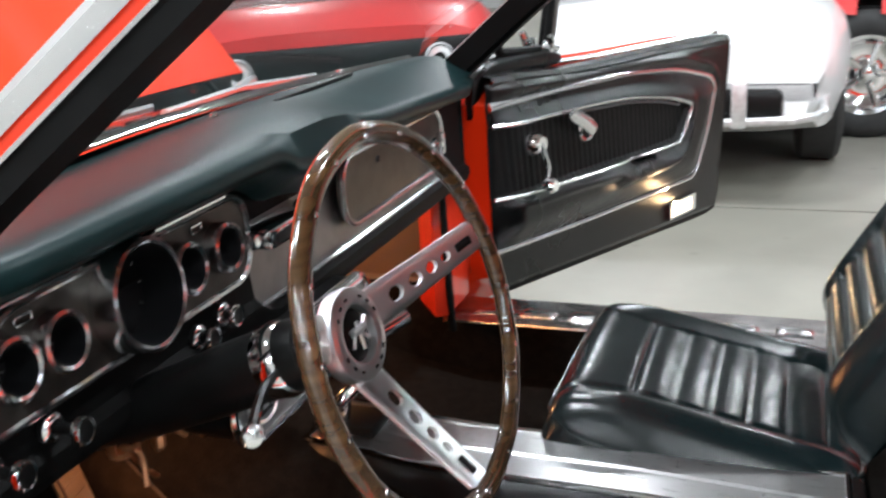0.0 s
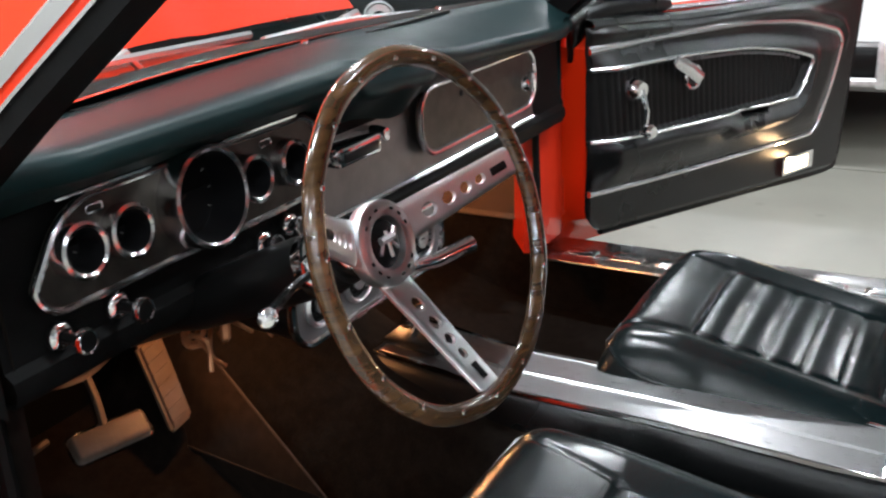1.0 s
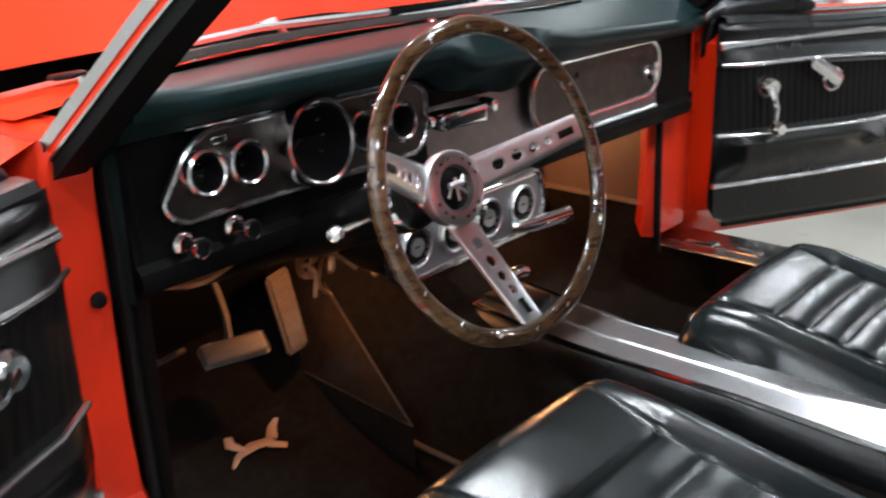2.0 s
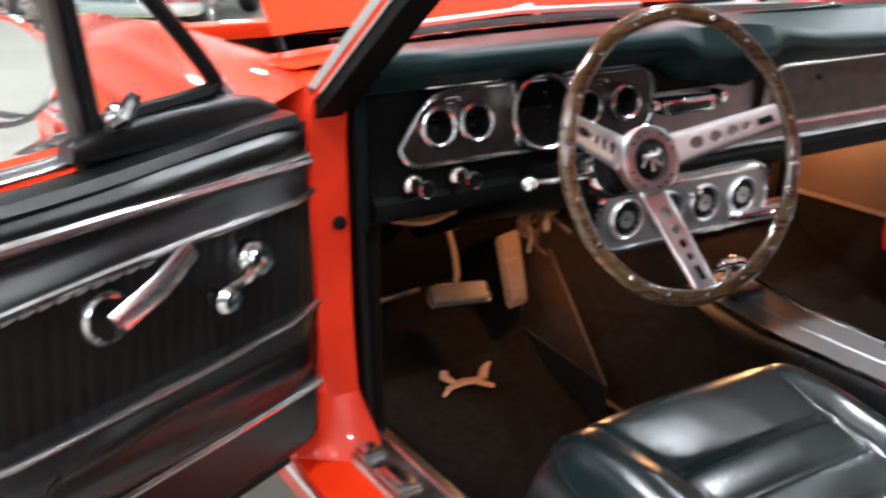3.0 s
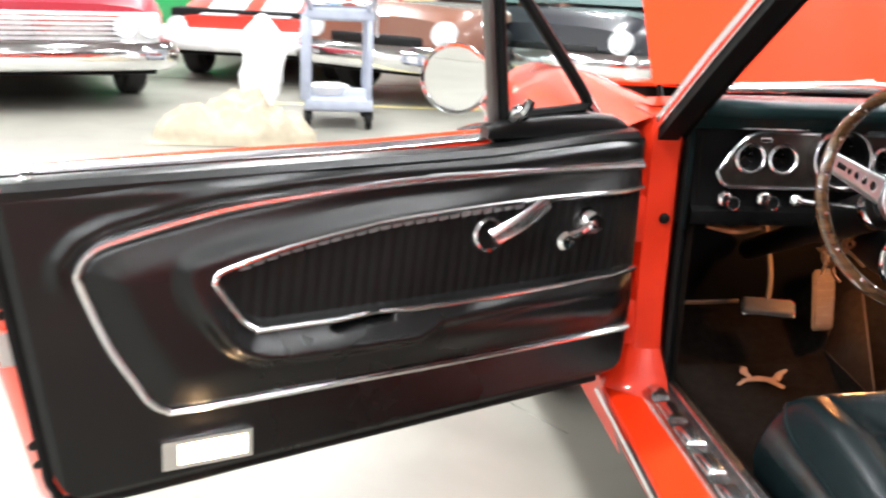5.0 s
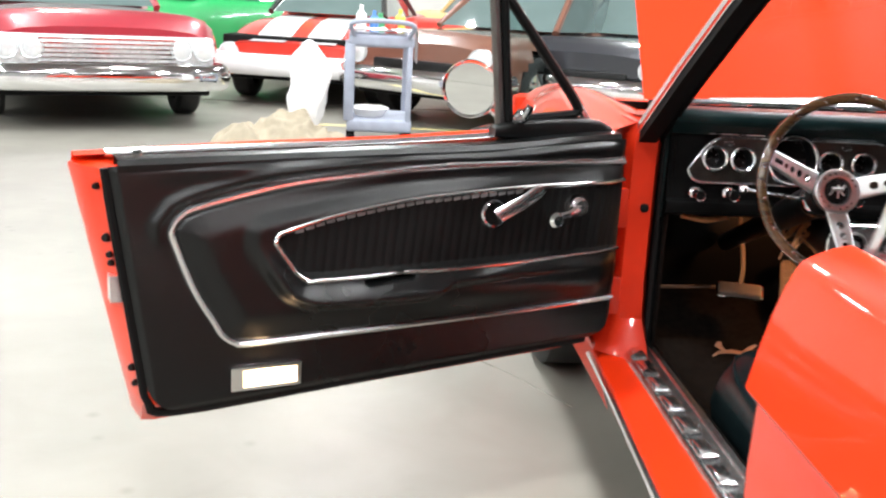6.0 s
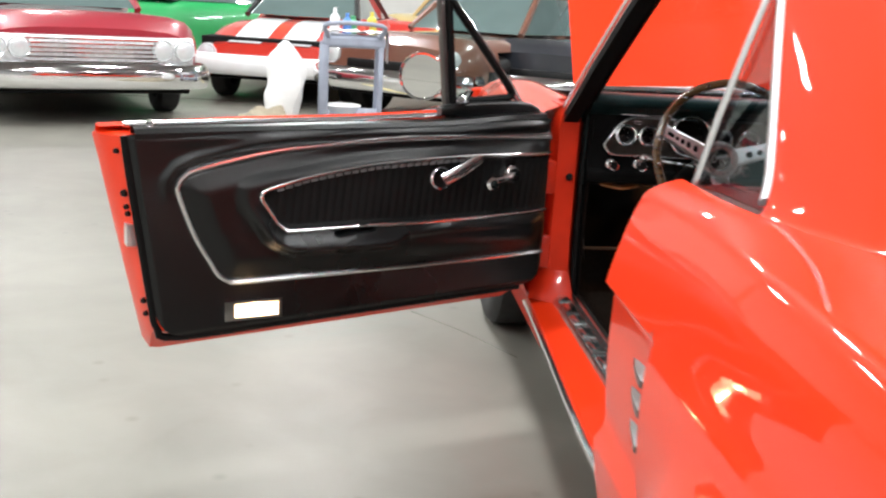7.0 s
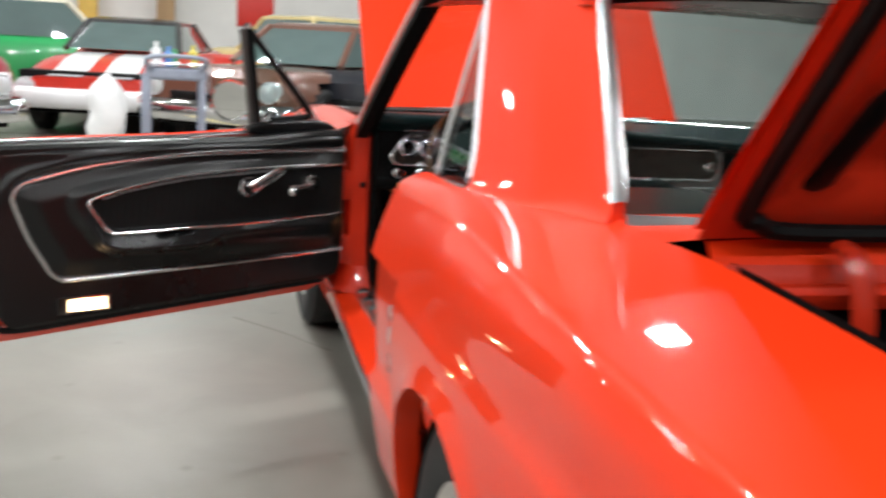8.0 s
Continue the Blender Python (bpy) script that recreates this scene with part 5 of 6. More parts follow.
# cooling unit under the dash
bm = bmesh.new()
sec = stadium(-0.295, 0.062, 0.606, 0.698, 0.418, 0.038)
loft(bm, [[p + Vector((0, 0.24, 0.01)) for p in sec], [p + Vector((0, 0.02, 0)) for p in sec], sec], True, True)
ac = part("cooling_unit", bm, PLASTIC, car, "black under-dash cooling unit with chrome face")
bm = bmesh.new()
tube(bm, stadium(-0.298, 0.065, 0.603, 0.701, 0.416, 0.040), 0.0055, True, 8)
tube(bm, [(-0.26, 0.413, 0.699), (0.03, 0.413, 0.701)], 0.009, n=8, flat=0.5)
part("face_trim", bm, CHROME, ac, "chrome face trim")
bm = bmesh.new()
bm.faces.new([bm.verts.new(p) for p in stadium(-0.293, 0.060, 0.608, 0.696, 0.4165, 0.036)])
part("face_plate", bm, FACE, ac, "bright face plate")
for x in (-0.243, -0.160, -0.080, 0.006):
    bm = bmesh.new()
    lathe(bm, [(0.0, 0.0), (0.0255, 0.0)], (x, 0.4155, 0.652), (0, -1, 0), 24)
    part("vent_well", bm, DIAL, ac)
    bm = bmesh.new()
    lathe(bm, [(0.031, 0.0), (0.032, 0.006), (0.029, 0.010), (0.026, 0.008), (0.025, 0.0)], (x, 0.418, 0.652), (0, -1, 0), 28)
    lathe(bm, [(0.013, 0.004), (0.014, 0.008), (0.011, 0.008), (0.0, 0.006)], (x, 0.418, 0.652), (0, -1, 0), 20)
    vt = part("air_vent", bm, STEEL, ac, "round louvred air outlet")
    bm = bmesh.new()
    for k in range(-2, 3):
        h = math.sqrt(0.025 ** 2 - (0.009 * k) ** 2)
        box(bm, (x - h, 0.411, 0.652 + 0.009 * k - 0.001), (x + h, 0.417, 0.652 + 0.009 * k + 0.001))
    part("vent_blade", bm, PLASTIC, vt)
bm = bmesh.new()
tube(bm, [(-0.025, 0.411, 0.622), (0.0, 0.388, 0.624), (0.062, 0.362, 0.632)], [0.009, 0.011, 0.013], n=10)
part("vent_lever", bm, CHROME, ac)
bm = bmesh.new()
lathe(bm, [(0.010, 0), (0.009, 0.016), (0, 0.018)], (-0.112, 0.413, 0.675), (0, -1, 0), 14)
part("fan_knob", bm, CHROME, ac)

# steering column and wheel
RC = Vector((-0.395, 0.150, 0.826))
RK, RY = radians(16.8), radians(4)
NW = Vector((-math.sin(RY) * math.cos(RK), -math.cos(RY) * math.cos(RK), math.sin(RK)))
UW = Vector((math.cos(RY), -math.sin(RY), 0))
VW = NW.cross(UW)
HUB = RC - NW * 0.085
CA = Vector((0, -0.385, 0.165)).normalized()
bm = bmesh.new()
lathe(bm, [(0.022, -0.60), (0.024, -0.30), (0.030, -0.26), (0.034, -0.12), (0.034, -0.05), (0.030, -0.036), (0.0, -0.035)], HUB, CA, 28)
col = part("steering_column", bm, PLASTIC, car, "black steering column shroud")
bm = bmesh.new()
lathe(bm, [(0.035, -0.080), (0.037, -0.066), (0.035, -0.056), (0.030, -0.052)], HUB, CA, 28)
part("column_collar", bm, CHROME, col, "chrome column collar")
bm = bmesh.new()
lathe(bm, [(0.024, -0.040), (0.029, -0.034), (0.029, -0.010), (0.024, -0.004)], HUB, NW, 28)
part("hub_collar", bm, CHROME, col, "chrome hub collar")
bm = bmesh.new()
tube(bm, smooth_path([(-0.41, 0.285, 0.775), (-0.46, 0.272, 0.782), (-0.52, 0.245, 0.792), (-0.570, 0.219, 0.802)], 4), 0.0046, n=8)
lathe(bm, [(0.004, 0.0), (0.0085, 0.003), (0.0095, 0.010), (0.007, 0.016), (0.0, 0.018)], (-0.566, 0.221, 0.801), (-0.82, -0.52, 0.2), 14)
part("turn_signal_lever", bm, CHROME, col)

bm = bmesh.new()
ring = []
for k in range(144):
    a = 2 * math.pi * k / 144
    grip = 0.0004 * math.cos(12 * a)
    ring.append(RC + UW * (0.1668 + grip) * math.cos(a) + VW * (0.1668 + grip) * math.sin(a))
tube(bm, ring, 0.0102, True, 14, 0.82, up=tuple(NW))
sw = part("steering_wheel", bm, WOOD, car, "wood-rimmed steering wheel with drilled steel spokes")
for k in range(18):
    a = 2 * math.pi * (k + 0.5) / 18
    bm = bmesh.new()
    d = UW * math.cos(a) + VW * math.sin(a)
    lathe(bm, [(0.0, 0.0014), (0.0020, 0.0012), (0.0030, 0.0)], RC + d * 0.1648 + NW * 0.0079, NW, 8)
    part("rivet", bm, CHROME, sw)
for ang in (12, 162, 273):
    a = radians(ang)
    d = UW * math.cos(a) + VW * math.sin(a)
    t = (UW * -math.sin(a) + VW * math.cos(a))
    bm = bmesh.new()
    # tapered spoke with four holes: strips round circles
    n0, n1 = (0.046 if ang == 162 else 0.022), 0.156

    def width(r):
        return 0.0215 - 0.006 * (r - n0) / (n1 - n0)

    def lift(r):
        return 0.004 + 0.080 * (r - 0.022) / (n1 - 0.022)
    holes = [(0.066, 0.0072), (0.087, 0.0066), (0.105, 0.0058), (0.121, 0.0050)]
    NR, NS = 150, 16

    def pt(i, j, th=0.0):
        r = n0 + (n1 - n0) * i / NR
        s = -1 + 2 * j / NS
        x = width(r) * s
        for hr, hw in holes:
            q = math.hypot(r - hr, x)
            if q < hw and q > 1e-6:
                r, x = hr + (r - hr) * hw / q, x * hw / q
        edge = 0.003 * abs(s) ** 8
        return HUB + d * r + t * x + NW * (lift(r) - edge + th)
    vs = {}
    for i in range(NR + 1):
        for j in range(NS + 1):
            vs[i, j] = bm.verts.new(pt(i, j))
    for i in range(NR):
        for j in range(NS):
            r = n0 + (n1 - n0) * (i + 0.5) / NR
            x = width(r) * (-1 + 2 * (j + 0.5) / NS)
            if any(math.hypot(r - hr, x) < hw for hr, hw in holes):
                continue
            bm.faces.new((vs[i, j], vs[i + 1, j], vs[i + 1, j + 1], vs[i, j + 1]))
    bmesh.ops.delete(bm, geom=[v for v in bm.verts if not v.link_faces], context="VERTS")
    ext = bmesh.ops.extrude_edge_only(bm, edges=[e for e in bm.edges if e.is_boundary])
    for v in [g for g in ext["geom"] if isinstance(g, bmesh.types.BMVert)]:
        v.co -= NW * 0.004
    part("spoke", bm, STEEL, sw, "drilled brushed steel spoke")
    bm = bmesh.new()
    tube(bm, [HUB + d * 0.132 + NW * (lift(0.132) + 0.001), HUB + d * 0.148 + NW * (lift(0.148) + 0.001)], 0.0045, n=8, flat=0.4, up=tuple(NW))
    part("spoke_slot", bm, PLASTIC, sw)
bm = bmesh.new()
lathe(bm, [(0.034, -0.002), (0.042, 0.003), (0.0435, 0.014), (0.0425, 0.019), (0.040, 0.0208), (0.030, 0.0212), (0.0265, 0.0205), (0.0245, 0.012)], HUB, NW, 40)
hub = part("hub_ring", bm, STEEL, sw, "brushed steel hub ring")
bm = bmesh.new()
lathe(bm, [(0.0, 0.0195), (0.016, 0.0185), (0.0245, 0.0135)], HUB, NW, 32)
part("horn_button", bm, PLASTIC, sw, "black horn button with a bright emblem")
bm = bmesh.new()
for s, e, r in (((-0.012, 0.004), (0.010, 0.005), 0.004), ((0.008, 0.005), (0.014, 0.012), 0.003), ((-0.010, 0.0), (-0.016, -0.008), 0.0018), ((0.004, 0.0), (0.012, -0.008), 0.0018), ((0, 0.012), (0, -0.014), 0.0022)):
    tube(bm, [HUB + NW * 0.0205 + UW * s[0] + VW * s[1], HUB + NW * 0.0205 + UW * e[0] + VW * e[1]], r, n=6)
part("emblem", bm, SATIN, sw, "small bright emblem")
for k in range(18):
    bm = bmesh.new()
    a = 2 * math.pi * k / 18
    if k % 9 in (0, 8, 4):
        bm.free()
        continue
    d = UW * math.cos(a) + VW * math.sin(a)
    t = -UW * math.sin(a) + VW * math.cos(a)
    tube(bm, [HUB + NW * 0.0215 + d * 0.0345 - t * 0.002, HUB + NW * 0.0215 + d * 0.0345 + t * 0.002], 0.0013, n=5)
    part("hub_bar", bm, PLASTIC, sw, "dark bar on the hub")

# pedals
bm = bmesh.new()
BP = Matrix.Translation((-0.377, 0.676, 0.470)) @ Euler((radians(38), 0, radians(-16))).to_matrix().to_4x4()
t = bmesh.new()
box(t, (-0.052, -0.019, -0.009), (0.052, 0.019, 0.008), bevel=0.007, seg=3)
join(bm, t, BP)
pb = part("brake_pedal", bm, PEDAL, car, "brown-lit rubber brake pedal with bright edge")
bm = bmesh.new()
tube(bm, [BP @ Vector((p.x, p.z, -0.003)) for p in stadium(-0.054, 0.054, -0.021, 0.021, 0, 0.008, 3)], 0.003, True, 6)
part("pedal_trim", bm, CHROME, pb)
bm = bmesh.new()
tube(bm, smooth_path([(-0.372, 0.69, 0.478), (-0.362, 0.715, 0.53), (-0.369, 0.75, 0.62), (-0.372, 0.79, 0.74)], 4), 0.011, n=8, flat=0.5)
part("pedal_arm", bm, PEDAL, pb)
bm = bmesh.new()
GP = [Vector((-0.256, 0.735, 0.535)), Vector((-0.200, 0.745, 0.540)), Vector((-0.221, 0.680, 0.420)), Vector((-0.272, 0.670, 0.420))]
nrm = (GP[1] - GP[0]).cross(GP[3] - GP[0]).normalized()
nrm = nrm if nrm.y < 0 else -nrm
loft(bm, [GP, [p - nrm * 0.014 for p in GP]], True, True)
bmesh.ops.bevel(bm, geom=bm.edges[:], offset=0.005, segments=2, affect="EDGES")
gp = part("gas_pedal", bm, PEDAL, car, "ribbed rubber accelerator pedal")
bm = bmesh.new()
for k in range(7):
    a = 0.1 + 0.8 * k / 6
    p0, p1 = GP[0].lerp(GP[3], a), GP[1].lerp(GP[2], a)
    tube(bm, [p0.lerp(p1, 0.1) + nrm * 0.001, p0.lerp(p1, 0.9) - nrm * 0.0002], 0.0014, n=5)
part("pedal_rib", bm, PEDAL, gp)
# parking brake handle below the dash, wiring, tape
bm = bmesh.new()
tube(bm, smooth_path([(-0.60, 0.50, 0.69), (-0.55, 0.49, 0.682), (-0.50, 0.495, 0.690)], 3), 0.008, n=6, flat=0.5)
part("release_handle", bm, BARE, car)
bm = bmesh.new()
rnd = random.Random(4)
for k in range(16):
    p = [Vector((-0.35 + 0.010 * k + rnd.uniform(-.02, .02), 0.53 + rnd.uniform(-.03, .05), 0.680))]
    for s in range(4):
        p.append(p[-1] + Vector((rnd.uniform(-.03, .03), rnd.uniform(-.02, .02), rnd.uniform(-.035, 0.005))))
    bm = bmesh.new()
    tube(bm, smooth_path(p, 4), rnd.choice((0.003, 0.0045, 0.006)), n=6)
    part("wire", bm, BARE, car, "loose copper-coloured wire under dash")
bm = bmesh.new()
box(bm, (-0.270, 0.460, 0.612), (-0.246, 0.468, 0.642), bevel=0.002)
part("wire_tag", bm, YELLOW, car, "yellow tag")
bm = bmesh.new()
box(bm, (-0.288, 0.460, 0.625), (-0.2715, 0.468, 0.648), bevel=0.002)
part("wire_tape", bm, ORANGE, car, "orange tape")
# courtesy bulbs under the dash
for x, y in ((-0.235, 0.60), (0.42, 0.78)):
    bm = bmesh.new()
    lathe(bm, [(0.0, -0.022), (0.006, -0.020), (0.009, -0.012), (0.008, 0.0)], (x, y, 0.645 if x > 0 else 0.640), (0, 0, 1), 14)
    part("footwell_bulb", bm, BULB, car, "glowing courtesy bulb")
    lt = bpy.data.lights.new("footwell_light", "POINT")
    lt.energy, lt.color, lt.shadow_soft_size = (1.9 if x < 0 else 3.4), (1.0, 0.41, 0.15), 0.012
    new("footwell_light", lt).location = (x, y, 0.610 if x > 0 else 0.608)

# console
CZ = 0.446


def con_z(y):
    return CZ - 0.012 * sstep(0.1, -0.25, y) + 0.02 * sstep(0.28, 0.50, y)


bm = bmesh.new()
rings = []
for k in range(31):
    y = 0.50 - 0.745 * k / 30
    z = con_z(y)
    rings.append([(-0.062, y, 0.27), (-0.040, y, z - 0.05), (-0.034, y, z - 0.008), (-0.026, y, z), (0.112, y, z), (0.120, y, z - 0.008), (0.128, y, z - 0.05), (0.15, y, 0.27)])
loft(bm, rings, True, True)
con = part("console", bm, VINYL, car, "black centre console with brushed aluminium top")
bm = bmesh.new()
rings = []
for k in range(31):
    y = 0.49 - 0.715 * k / 30
    z = con_z(y) + 0.002
    rings.append([(-0.018, y, z), (-0.016, y, z + 0.003), (0.030, y, z + 0.003), (0.033, y, z), (0.040, y, z), (0.043, y, z + 0.003), (0.100, y, z + 0.003), (0.103, y, z)])
loft(bm, rings, False, False)
part("console_plate", bm, ALLOY, con, "brushed aluminium console plate")
bm = bmesh.new()
loop = [(-0.022, y, con_z(y) + 0.004) for y in [0.49 - 0.0715 * k for k in range(11)]] + [(0.106, y, con_z(y) + 0.004) for y in [-0.225 + 0.0715 * k for k in range(11)]]
tube(bm, loop, 0.0045, True, 6)
part("console_trim", bm, CHROME, con, "chrome edge trim")
bm = bmesh.new()
box(bm, (0.006, 0.40, con_z(0.44)), (0.076, 0.495, con_z(0.44) + 0.018), bevel=0.006)
sh = part("shifter_base", bm, PLASTIC, con)
bm = bmesh.new()
tube(bm, [(0.03, 0.46, 0.46), (0.028, 0.45, 0.49), (0.026, 0.445, 0.515)], [0.008, 0.007, 0.007], n=10)
tube(bm, [(-0.005, 0.445, 0.515), (0.01, 0.445, 0.520), (0.045, 0.445, 0.520), (0.060, 0.445, 0.515)], [0.009, 0.011, 0.011, 0.009], n=10)
part("shift_lever", bm, CHROME, sh)


# bucket seats
def bucket_seat(xc, hx, y_front, y_back, ztop, label, panel=0.165, pitch=0.064):
    hy, yc = (y_front - y_back) / 2, (y_front + y_back) / 2
    y_in = y_front - panel

    def zf(s, t):
        x, y = s * hx, yc + t * hy
        edge = max(0.0, 1 - abs(s) ** 9) ** 0.5 * max(0.0, 1 - abs(t) ** 13) ** 0.5
        body = 0.135 * edge
        crown = 0.010 * (1 - s * s) - 0.047 * (1 - t) - 0.008 * sstep(0.75, 1.0, t)
        hs = 0.127 + 0.036 * min(1.0, max(0.0, (y - y_in) / panel))
        ins = sstep(0.003, -0.003, abs(x) - hs) * sstep(y_in + 0.004, y_in - 0.004, y)
        bol = 0.016 * sstep(-0.004, 0.045, abs(x) - hs) * sstep(1.0, 0.82, abs(s)) * (0.35 + 0.65 * sstep(y_front - 0.03, y_in, y))
        pleat = abs(math.sin(math.pi * (y - y_in) / pitch)) ** 0.33
        dent = 0.0068 * ins * (pleat - 0.9)
        seam = -0.0045 * (math.exp(-((abs(x) - hs) / 0.0035) ** 2) + math.exp(-((y - y_in) / 0.0045) ** 2) * sstep(0.004, -0.002, abs(x) - hs))
        wr = 0.0014 * noise.noise(Vector((x * 9 + xc * 7, y * 6, 0.3))) + 0.0005 * noise.noise(Vector((x * 28, y * 20, 1.3)))
        return ztop - 0.145 + body + (crown + bol + dent + seam + wr) * edge

    def f(a, b):
        s, t = math.sin((a - 0.5) * math.pi), math.sin((b - 0.5) * math.pi)
        s = 0.55 * s + 0.45 * (2 * a - 1)
        t = 0.45 * t + 0.55 * (2 * b - 1)
        return Vector((xc + s * hx, yc + t * hy, zf(s, t)))
    bm = bmesh.new()
    vs = sheet(bm, f, 110, 150)
    ext = bmesh.ops.extrude_edge_only(bm, edges=[e for e in bm.edges if e.is_boundary])
    for v in [g for g in ext["geom"] if isinstance(g, bmesh.types.BMVert)]:
        v.co.z = 0.30
        v.co.x = xc + (v.co.x - xc) * 0.96
        v.co.y = yc + (v.co.y - yc) * 0.96
    st = part("bucket_seat", bm, VINYL_SOFT, car, label, angle=75)
    # piping round the cushion
    bm = bmesh.new()
    pts = []
    for k in range(64):
        a = 2 * math.pi * k / 64
        c, s_ = math.cos(a), math.sin(a)
        r = (abs(c) ** 8 + abs(s_) ** 8) ** (-1 / 8)
        q, w = c * r * 0.955, s_ * r * 0.955
        pts.append(Vector((xc + q * hx, yc + w * hy, zf(q, w) + 0.001)))
    tube(bm, pts, 0.0042, True, 6)
    part("piping", bm, VINYL_SOFT, st)
    # lower base
    bm = bmesh.new()
    box(bm, (xc - hx * 0.8, y_back + 0.05, 0.262), (xc + hx * 0.8, y_front - 0.05, 0.31), bevel=0.01)
    part("seat_base", bm, PLASTIC, st)
    # backrest, leaning
    lean = radians(-31)
    M = Matrix.Translation((xc, y_back + 0.015, ztop - 0.05)) @ Matrix.Rotation(-lean, 4, "X")

    def g(a, b):
        s, t = 2 * a - 1, 2 * b - 1
        wx = hx * (1.0 - 0.12 * sstep(0.2, 1.0, t))
        edge = max(0.0, 1 - abs(s) ** 8) ** 0.45 * max(0.0, 1 - abs(t) ** 9) ** 0.45
        ins = sstep(0.68, 0.64, abs(s)) * sstep(0.80, 0.77, abs(t))
        pleat = abs(math.sin(math.pi * (t + 1) * 5)) ** 0.55
        dz = 0.085 * edge + edge * (0.012 * sstep(0.6, 0.8, abs(s)) + 0.008 * ins * (pleat - 0.9))
        return M @ Vector((s * wx, dz, 0.22 * (t + 1)))
    bm = bmesh.new()
    sheet(bm, g, 56, 90)
    sheet(bm, lambda a, b: M @ Vector(((2 * a - 1) * hx * (1 - 0.12 * sstep(0.2, 1, 2 * b - 1)), -0.02 * math.sin(math.pi * b), 0.44 * b)), 12, 10)
    part("backrest", bm, VINYL_SOFT, st, "black pleated vinyl backrest", angle=75)
    return st


bucket_seat(-0.362, 0.232, 0.196, -0.325, 0.527, "black pleated vinyl bucket seat on the driver's side")
bucket_seat(0.305, 0.233, 0.190, -0.258, 0.527, "black pleated vinyl bucket seat on the passenger's side", 0.125, 0.053)

# floor mat with a bright emblem
mat_ = thing("floor_mat", "black carpet floor mat with a small bright emblem in the footwell", "floor mat", pose(-0.41, 0.45, 0.275))
bm = bmesh.new()
sheet(bm, lambda a, b: Vector((-0.19 + 0.38 * a, -0.20 + 0.43 * b, floor_z(-0.60 + 0.38 * a, 0.25 + 0.43 * b) - 0.275 + 0.012)), 20, 20)
part("mat", bm, CARPET, mat_)
bm = bmesh.new()
bright = node_mat("emblem_thread", (0.42, 0.25, 0.17), 0.5, var=0.2, scale=80)
for pts, r in (([(-0.05, 0.17), (0.0, 0.178), (0.045, 0.168)], [0.008, 0.016, 0.014]), ([(0.045, 0.172), (0.07, 0.20), (0.095, 0.215)], [0.012, 0.009, 0.005]), ([(-0.045, 0.172), (-0.075, 0.150)], [0.008, 0.003]),
               ([(-0.02, 0.17), (-0.04, 0.205), (-0.03, 0.225)], [0.008, 0.012, 0.008]), ([(0.03, 0.165), (0.06, 0.140)], [0.013, 0.010])):
    tube(bm, [Vector((0.015 + x * 0.72, 0.05 + y * 0.72, floor_z(-0.395 + x * 0.72, 0.50 + y * 0.72) - 0.275 + 0.016)) for x, y in pts], [v * 0.8 for v in r], n=8, flat=0.25, up=(0, 0, 1))
part("mat_emblem", bm, bright, mat_, "pale stitched emblem")


# ---------------------------------------------------------------- the hall
X0, X1, Y0, Y1 = -13.0, 13.0, -12.0, 15.0
bm = bmesh.new()
add_faces(bm, [(X0, Y0, 0), (X1, Y0, 0), (X1, Y1, 0), (X0, Y1, 0)], [(0, 1, 2, 3)])
fl = part("floor", bm, CONCRETE, None, "polished grey concrete floor")
tagged(fl, kind="structure", category="floor")
bm = bmesh.new()
for y in (-5.2, 8.5):
    box(bm, (X0, y - 0.004, 0.0005), (X1, y + 0.004, 0.0035))
for x in (-7.1, 2.9, 7.0):
    box(bm, (x - 0.004, Y0, 0.0005), (x + 0.004, Y1, 0.0035))
# thin crack in the concrete, kept in the joints' mesh
tube(bm, smooth_path([(-1.02, 1.50, 0.0), (-0.93, 1.385, 0.0), (-0.84, 1.27, 0.0), (-0.76, 1.14, 0.0), (-0.69, 1.03, 0.0)], 3), 0.003, n=6, flat=0.6)
jt = part("floor_joint", bm, JOINT, None, "dark saw-cut joints and a thin crack in the concrete")
tagged(jt, kind="structure", category="joint")
bm = bmesh.new()
box(bm, (-1.9, 6.93, 0.001), (3.6, 7.02, 0.004))
yl = part("floor_line", bm, LINE, None, "worn yellow line painted on the floor")
tagged(yl, kind="structure", category="floor line")
for nm, lo, hi in (("wall_north", (X0, Y1, 0), (X1, Y1 + 0.2, CEILING_Z)), ("wall_south", (X0, Y0 - 0.2, 0), (X1, Y0, CEILING_Z)), ("wall_west", (X0 - 0.2, Y0, 0), (X0, Y1, CEILING_Z)), ("wall_east", (X1, Y0, 0), (X1 + 0.2, Y1, CEILING_Z))):
    bm = bmesh.new()
    box(bm, lo, hi)
    tagged(part(nm, bm, WALL if nm in ("wall_north", "wall_west") else WALL_GREY, None, "painted hall wall" if nm not in ("wall_north", "wall_west") else "white painted hall wall"), kind="structure", category="wall")
bm = bmesh.new()
box(bm, (X0, Y0, CEILING_Z), (X1, Y1, CEILING_Z + 0.15))
for y in range(-10, 15, 3):
    box(bm, (X0, y, CEILING_Z - 0.25), (X1, y + 0.12, CEILING_Z - 0.002))
tagged(part("ceiling", bm, CEIL, None, "grey hall ceiling with beams", smooth=False), kind="structure", category="ceiling")
POSTM = node_mat("wood_post", (0.42, 0.27, 0.14), 0.6, var=0.3, scale=6, stretch=(1, 1, 0.1))
POSTY = node_mat("yellow_post", (0.75, 0.52, 0.12), 0.5, var=0.15, scale=6)
REDSIGN = node_mat("red_sign", (0.6, 0.03, 0.02), 0.5, var=0.1, scale=6)
